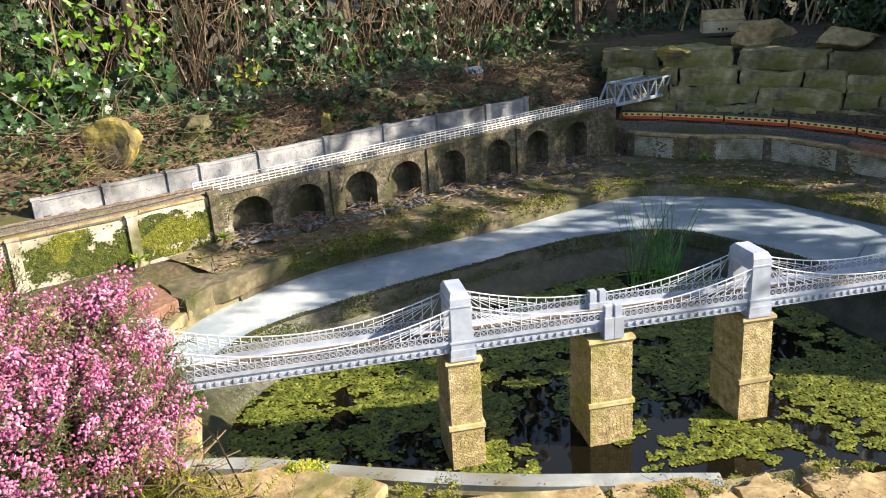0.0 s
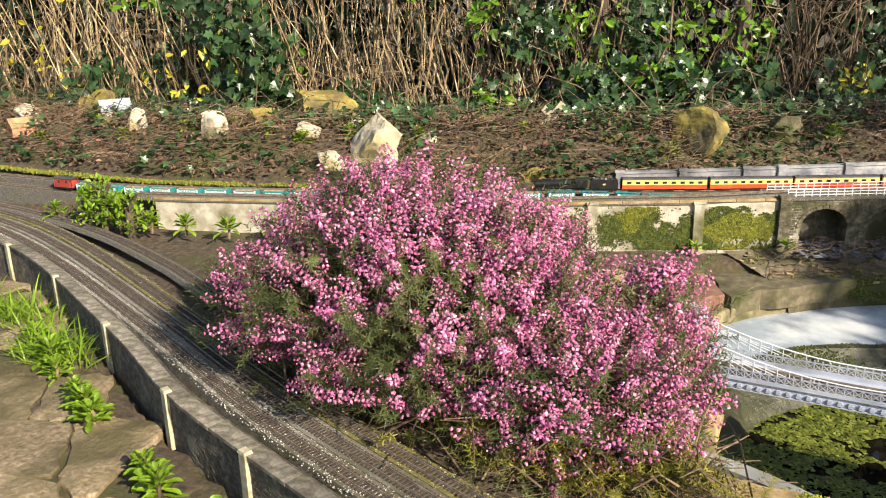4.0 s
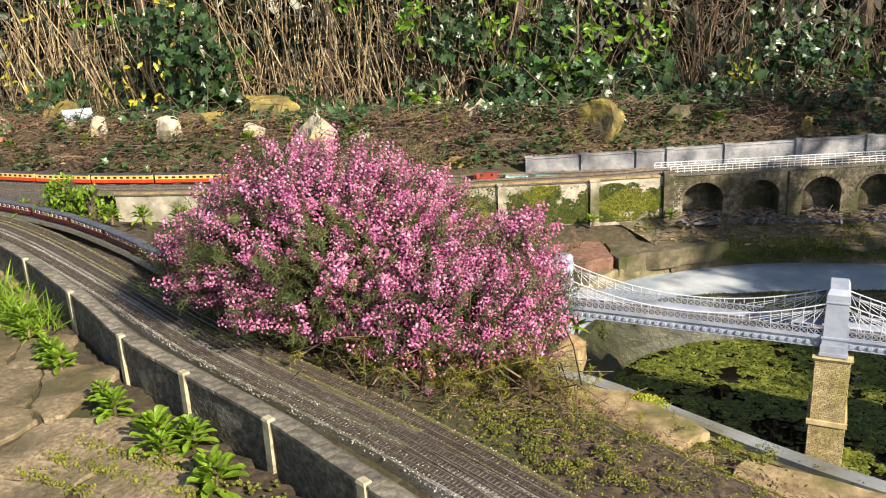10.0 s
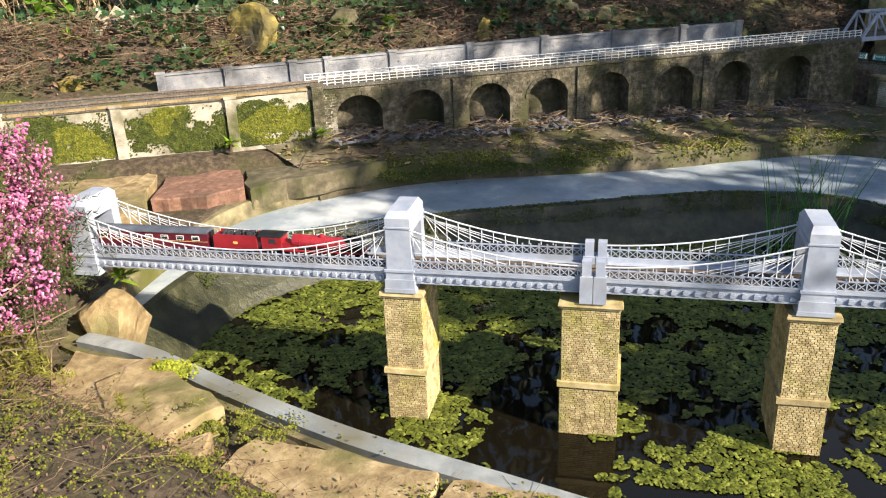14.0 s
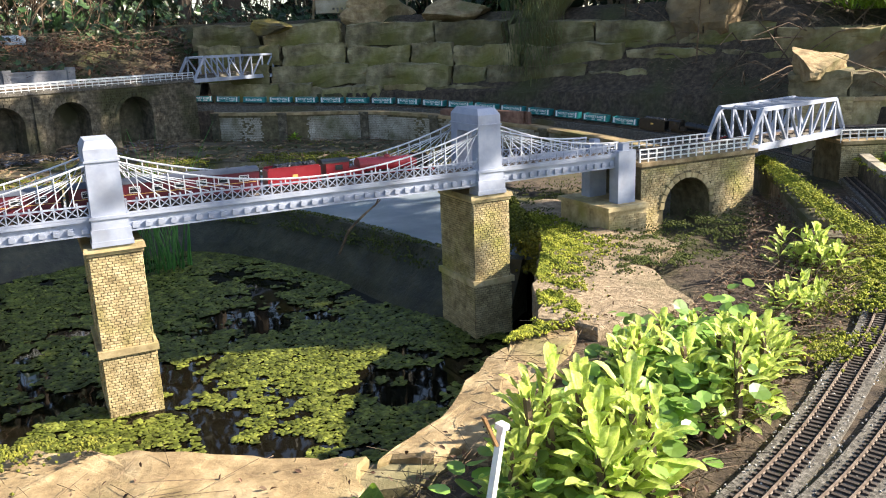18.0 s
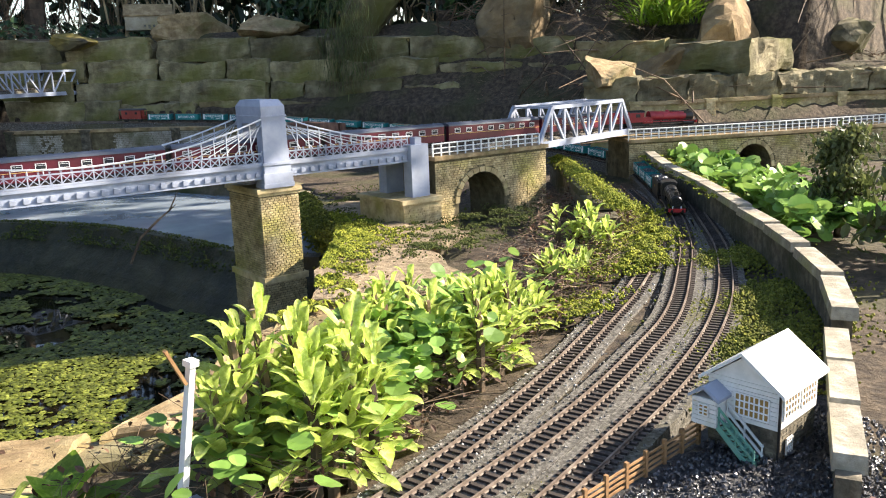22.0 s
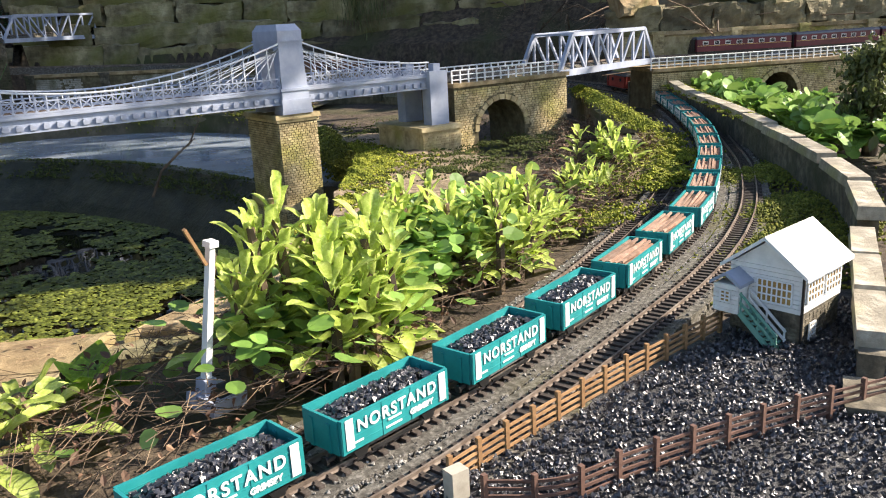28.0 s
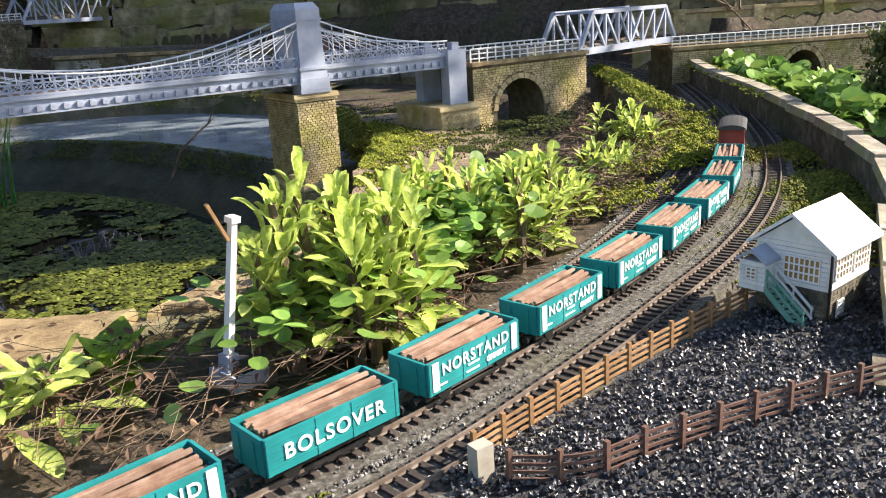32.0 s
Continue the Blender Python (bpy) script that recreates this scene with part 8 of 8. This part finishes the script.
# ---- coal yard, fences, lamp post ----
bm = bmesh.new()
f = bm.faces.new([bm.verts.new(v) for v in ((.885, -.938, .191), (1.02, -.922, .191), (1.12, -.908, .191), (1.22, -.895, .191), (1.34, -.93, .192), (1.22, -1.02, .19), (1.08, -1.10, .19), (.87, -1.12, .19))])
bmesh.ops.triangulate(bm, faces=[f])
bmesh.ops.subdivide_edges(bm, edges=bm.edges, cuts=12, use_grid_fill=True)
for v in bm.verts:
    v.co.z += .003 * noise.noise(v.co * 40)
tagged(obj("yard_surface", bm, ASH), "black ash surface of the coal yard", "ground", kind="structure")
rr = R(81)
L = []
for i in range(9000):
    x, y = rr.uniform(.88, 1.3), rr.uniform(-1.11, -.905)
    if y > -.94 + .10 * (x - .9) or y < -1.12 + .25 * max(0, x - 1.05):
        continue
    s = rr.uniform(.0009, .0026)
    L.append((0, place(x, y, .1925 + rr.random() * .002, rr.random() * 6, rr.random() * 6, 0, s, s * .8, s * .7)))
tagged(scatter("coal_gravel", [OCTA], L, COAL), "scattered lumps of black coal", "coal", kind="stuff")
def fence(pts, mat, label, n, h=.017):
    t = thing("wooden_fence", label, "fence", "wooden fences")
    ln = Line(pts, .005)
    for k in range(4):
        bm = bmesh.new()
        z = h * (.22 + .24 * k)
        ribbon(bm, ln, [(-.0005, z - .0008), (.0005, z - .0008), (.0005, z + .0008), (-.0005, z + .0008)])
        part("rail", bm, mat, t)
    bm = bmesh.new()
    box(bm, -.0013, -.0013, -.006, .0013, .0013, h + .003)
    me = None
    for i in range(n + 1):
        p = ln.at(ln.length * i / n)
        if me is None:
            o = part("post", bm, mat, t)
            me = o.data
        else:
            o = new("post", me)
            o.parent = t
        o.matrix_basis = Matrix.Translation(p)
FENCEY = material("tan_fence", [(.16, .085, .035), (.27, .15, .065), (.38, .23, .11)], 60, .7)
FENCEB = material("brown_fence", [(.07, .035, .025), (.13, .07, .05), (.2, .11, .08)], 60, .7)
fence([(.905, -.943, .19), (.952, -.934, .19), (1.021, -.924, .19), (1.097, -.915, .19), (1.18, -.907, .19)], FENCEY, "yellow-brown wooden rail fence beside the track", 12)
fence([(.907, -.968, .19), (.937, -.99, .19), (.985, -.997, .19), (1.068, -1.014, .19), (1.16, -1.04, .19)], FENCEB, "dark brown wooden rail fence round the coal yard", 11)
part_post = thing("gate_post", "pale broken post where the fences meet", "post", "", pose(.9, -.955, .188))
part("post", bmesh_box(-.005, -.004, -.005, .005, .004, .022), PALE, part_post)
def lamp_post():
    t = thing("signal_post", "white broken signal post on a grey square base", "signal post", "", Matrix.Translation((.853, -.755, .189)) @ Vector((.13, -.09, 1)).to_track_quat("Z", "Y").to_matrix().to_4x4() @ Matrix.Rotation(radians(-35), 4, "Z"))
    part("base", bmesh_box(-.012, -.014, -.004, .016, .012, .006), BLUEGREY, t)
    part("base_plate", bmesh_box(-.004, -.011, .006, .013, .004, .008), BLACK, t)
    part("socket", bmesh_box(-.0085, -.0015, .006, .0005, .0075, .016), BLUEGREY, t)
    bm = bmesh.new()
    box(bm, -.0065, .0005, .012, -.0015, .0055, .104, top=.85)
    part("mast", bm, WHITEMETAL, t)
    part("cap", bmesh_box(-.0075, -.0005, .104, -.0005, .0065, .108), WHITEMETAL, t)
    bm = bmesh.new()
    bar(bm, (-.007, .003, .093), (-.022, .006, .117), .003, .002)
    part("arm", bm, FENCEY, t)
    bm = bmesh.new()
    for k in range(10):
        bar(bm, (.0, .004, .02 + .008 * k), (.001, .004, .026 + .008 * k), .0016)
    bar(bm, (0, .004, .015), (.0005, .004, .1), .0008)
    part("ladder", bm, TWIG, t)
lamp_post()
t = thing("signal_post", "thin grey post between the tracks and the heather", "signal post", "", pose(-1.52, -.12, .31, 0, -8, 0))
part("mast", bmesh_box(-.003, -.003, -.01, .003, .003, .085), BLUEGREY, t)

# ---- tracks ----
def gravel(line, w, seed, n, mat):
    rr = R(seed)
    L = []
    for i in range(n):
        s = rr.uniform(0, line.length)
        p, d = line.at(s), line.way(s)
        o = rr.uniform(-w, w)
        k = rr.uniform(.0007, .0017)
        L.append((0, place(p.x - d.y * o, p.y + d.x * o, p.z + .0042 + rr.random() * .0008 - max(0, abs(o) - .022) * .6, rr.random() * 6, rr.random() * 6, 0, k)))
    return L
STONECHIP = material("ballast_chip", [(.2, .19, .17), (.38, .36, .33), (.58, .56, .52)], 200, .85, bump=.2, island=.5)
PALEBED = material("pale_ballast", [(.07, .062, .05), (.17, .155, .13), (.36, .34, .31)], 300, .9, bump=1, dist=.002, second=((.09, .082, .05), 5, .45, .65))
MOSSBED = material("mossy_ballast", [(.04, .037, .015), (.12, .105, .03), (.2, .18, .07)], 200, .95, bump=1, dist=.002)
DARKCHIP = material("grey_ballast_chip", [(.06, .056, .05), (.16, .15, .135), (.36, .345, .32)], 200, .85, bump=.2, island=.6)
sleeper_me = None
def track(line, near=None, label="model railway track with dark sleepers and ballast", chips=0, seed=1, bed=BALLAST, stone=None, deep=.03):
    global sleeper_me
    t = thing("railway_track", label, "railway track", "tracks")
    for o in (-.0082, .0082):
        bm = bmesh.new()
        ribbon(bm, line, [(o - .0013, .0058), (o + .0013, .0058), (o + .0005, .0068), (o + .0007, .009), (o - .0007, .009), (o - .0005, .0068)])
        part("rail", bm, RAIL, t)
    bm = bmesh.new()
    n = int(line.length / .0087)
    for i in range(n):
        s = (i + .5) * line.length / n
        p, w = line.at(s), line.way(s)
        m = Matrix.Translation(p) @ Matrix.Rotation(math.atan2(w.y, w.x), 4, "Z")
        if near and near[0] <= p.x <= near[1] and p.y < 0:
            if sleeper_me is None:
                b = bmesh.new()
                box(b, -.0019, -.0152, .002, .0019, .0152, .0062, top=.96)
                for y in (-.0082, .0082):
                    box(b, -.0011, y - .0022, .0061, .0011, y + .0022, .0071)
                sleeper_me = part("sleeper", b, SLEEPER, t)
                sleeper_me.matrix_basis = m
            else:
                o = new("sleeper", sleeper_me.data)
                o.parent = t
                o.matrix_basis = m
        else:
            box(bm, -.0019, -.0152, .002, .0019, .0152, .0062, m)
    part("sleeper_bed", bm, SLEEPER, t)["kind"] = "stuff"
    bm = bmesh.new()
    ribbon(bm, line, [(-.03, -deep), (.03, -deep), (.0232, .0044), (-.0232, .0044)])
    part("ballast", bm, bed, t)
    if chips:
        scatter("ballast_gravel", [OCTA], gravel(line, .03, seed, chips, STONECHIP), stone or STONECHIP, t, "loose grey ballast chips")["kind"] = "stuff"
near_g = [p.copy() for p in GOODS.p if p.y < .1 and p.x > .72 and p.z < .2]
near_y = [p.copy() for p in YELLOW.p if p.y < .1 and p.x > .72 and p.z < .2]
near_s = [p.copy() for p in SIDING.p]
strip("track_bed", near_g[::8], near_y[::8], BALLAST, 90, "grey ballast ground between the running lines", "ballast", .0025, 5)
strip("track_bed", near_s[::-8], [p for p in near_g if p.x > .76 and p.x < 2.05][::8], SOIL, 80, "dirty soil between the siding and the running line", "ballast", .003, 5)
rr = R(17)
L, M = [], []
GA, YA = Line(near_g[::8], .02), Line(near_y[::8], .02)
for i in range(9000):
    u, k = rr.random(), rr.uniform(.3, .7)
    q = GA.at(GA.length * u).lerp(YA.at(YA.length * u), k)
    a = rr.uniform(.0007, .0017)
    if noise.noise(Vector((q.x * 14, q.y * 14, 1))) > .22:
        M.append((0, place(q.x, q.y, q.z + .003, rr.random() * 6, rr.random() * 6, 0, a * 1.3)))
    else:
        L.append((0, place(q.x, q.y, q.z + .003, rr.random() * 6, rr.random() * 6, 0, a)))
tagged(scatter("ballast_gravel", [OCTA], L, DARKCHIP), "loose grey ballast between the tracks", "gravel", kind="stuff")
tagged(scatter("moss", [OCTA], M, MOSSB), "olive moss in the ballast between the tracks", "moss", kind="stuff")
track(UPPER, deep=.012)
track(GOODS, (.82, 1.75), chips=9000, seed=2, stone=DARKCHIP, deep=.06)
track(YELLOW, (.82, 1.75), chips=9000, seed=3, stone=DARKCHIP, deep=.06)
track(SIDING, (.82, 1.5), "overgrown siding track with dark sleepers", 1500, 4)
track(BRIDGE, deep=.006)
track(NEAR[0], None, "track with dark sleepers, moss between them", 2500, 5, MOSSBED)
track(NEAR[1], None, "track with dark sleepers on pale ballast", 7000, 6, PALEBED, DARKCHIP)
track(NEAR[2], None, "track with dark sleepers on pale ballast", 9000, 7, PALEBED, STONECHIP)

# shrubs on the slope
for k, (x, y, h, z) in enumerate([(3.0, 1.35, .4, .6), (2.6, 2.0, .4, .6), (3.6, .9, .5, .6)]):
    evergreen(x, y, z, h, .32, 1500, 300 + k, "dark evergreen shrub above the rock wall", None, .05)
L = []
rr = R(91)
for i in range(1100):
    u = rr.random()
    L.append((0, place(2.28 + rr.gauss(0, .05), 1.36 + rr.gauss(0, .05), .72 - .28 * u + rr.gauss(0, .03), rr.gauss(0, .4), 1.3 + rr.gauss(0, .3), rr.random() * 6, rr.uniform(.03, .06))))
tagged(scatter("hanging_foliage", [GRASS], L, HEATHGREEN), "drooping feathery evergreen foliage over the rock wall", "foliage", kind="stuff")

for _, car, _, _, _ in RIDES:
    if car.name.split(".")[0] in ("steam_locomotive", "tender", "passenger_coach"):
        car.scale = STOCK

# ---- what moves ----
def motions():
    for line, car, off, front, length in RIDES:
        _, rows = ride(line, car, off, front, length)
        walk(car, rows)
motions()
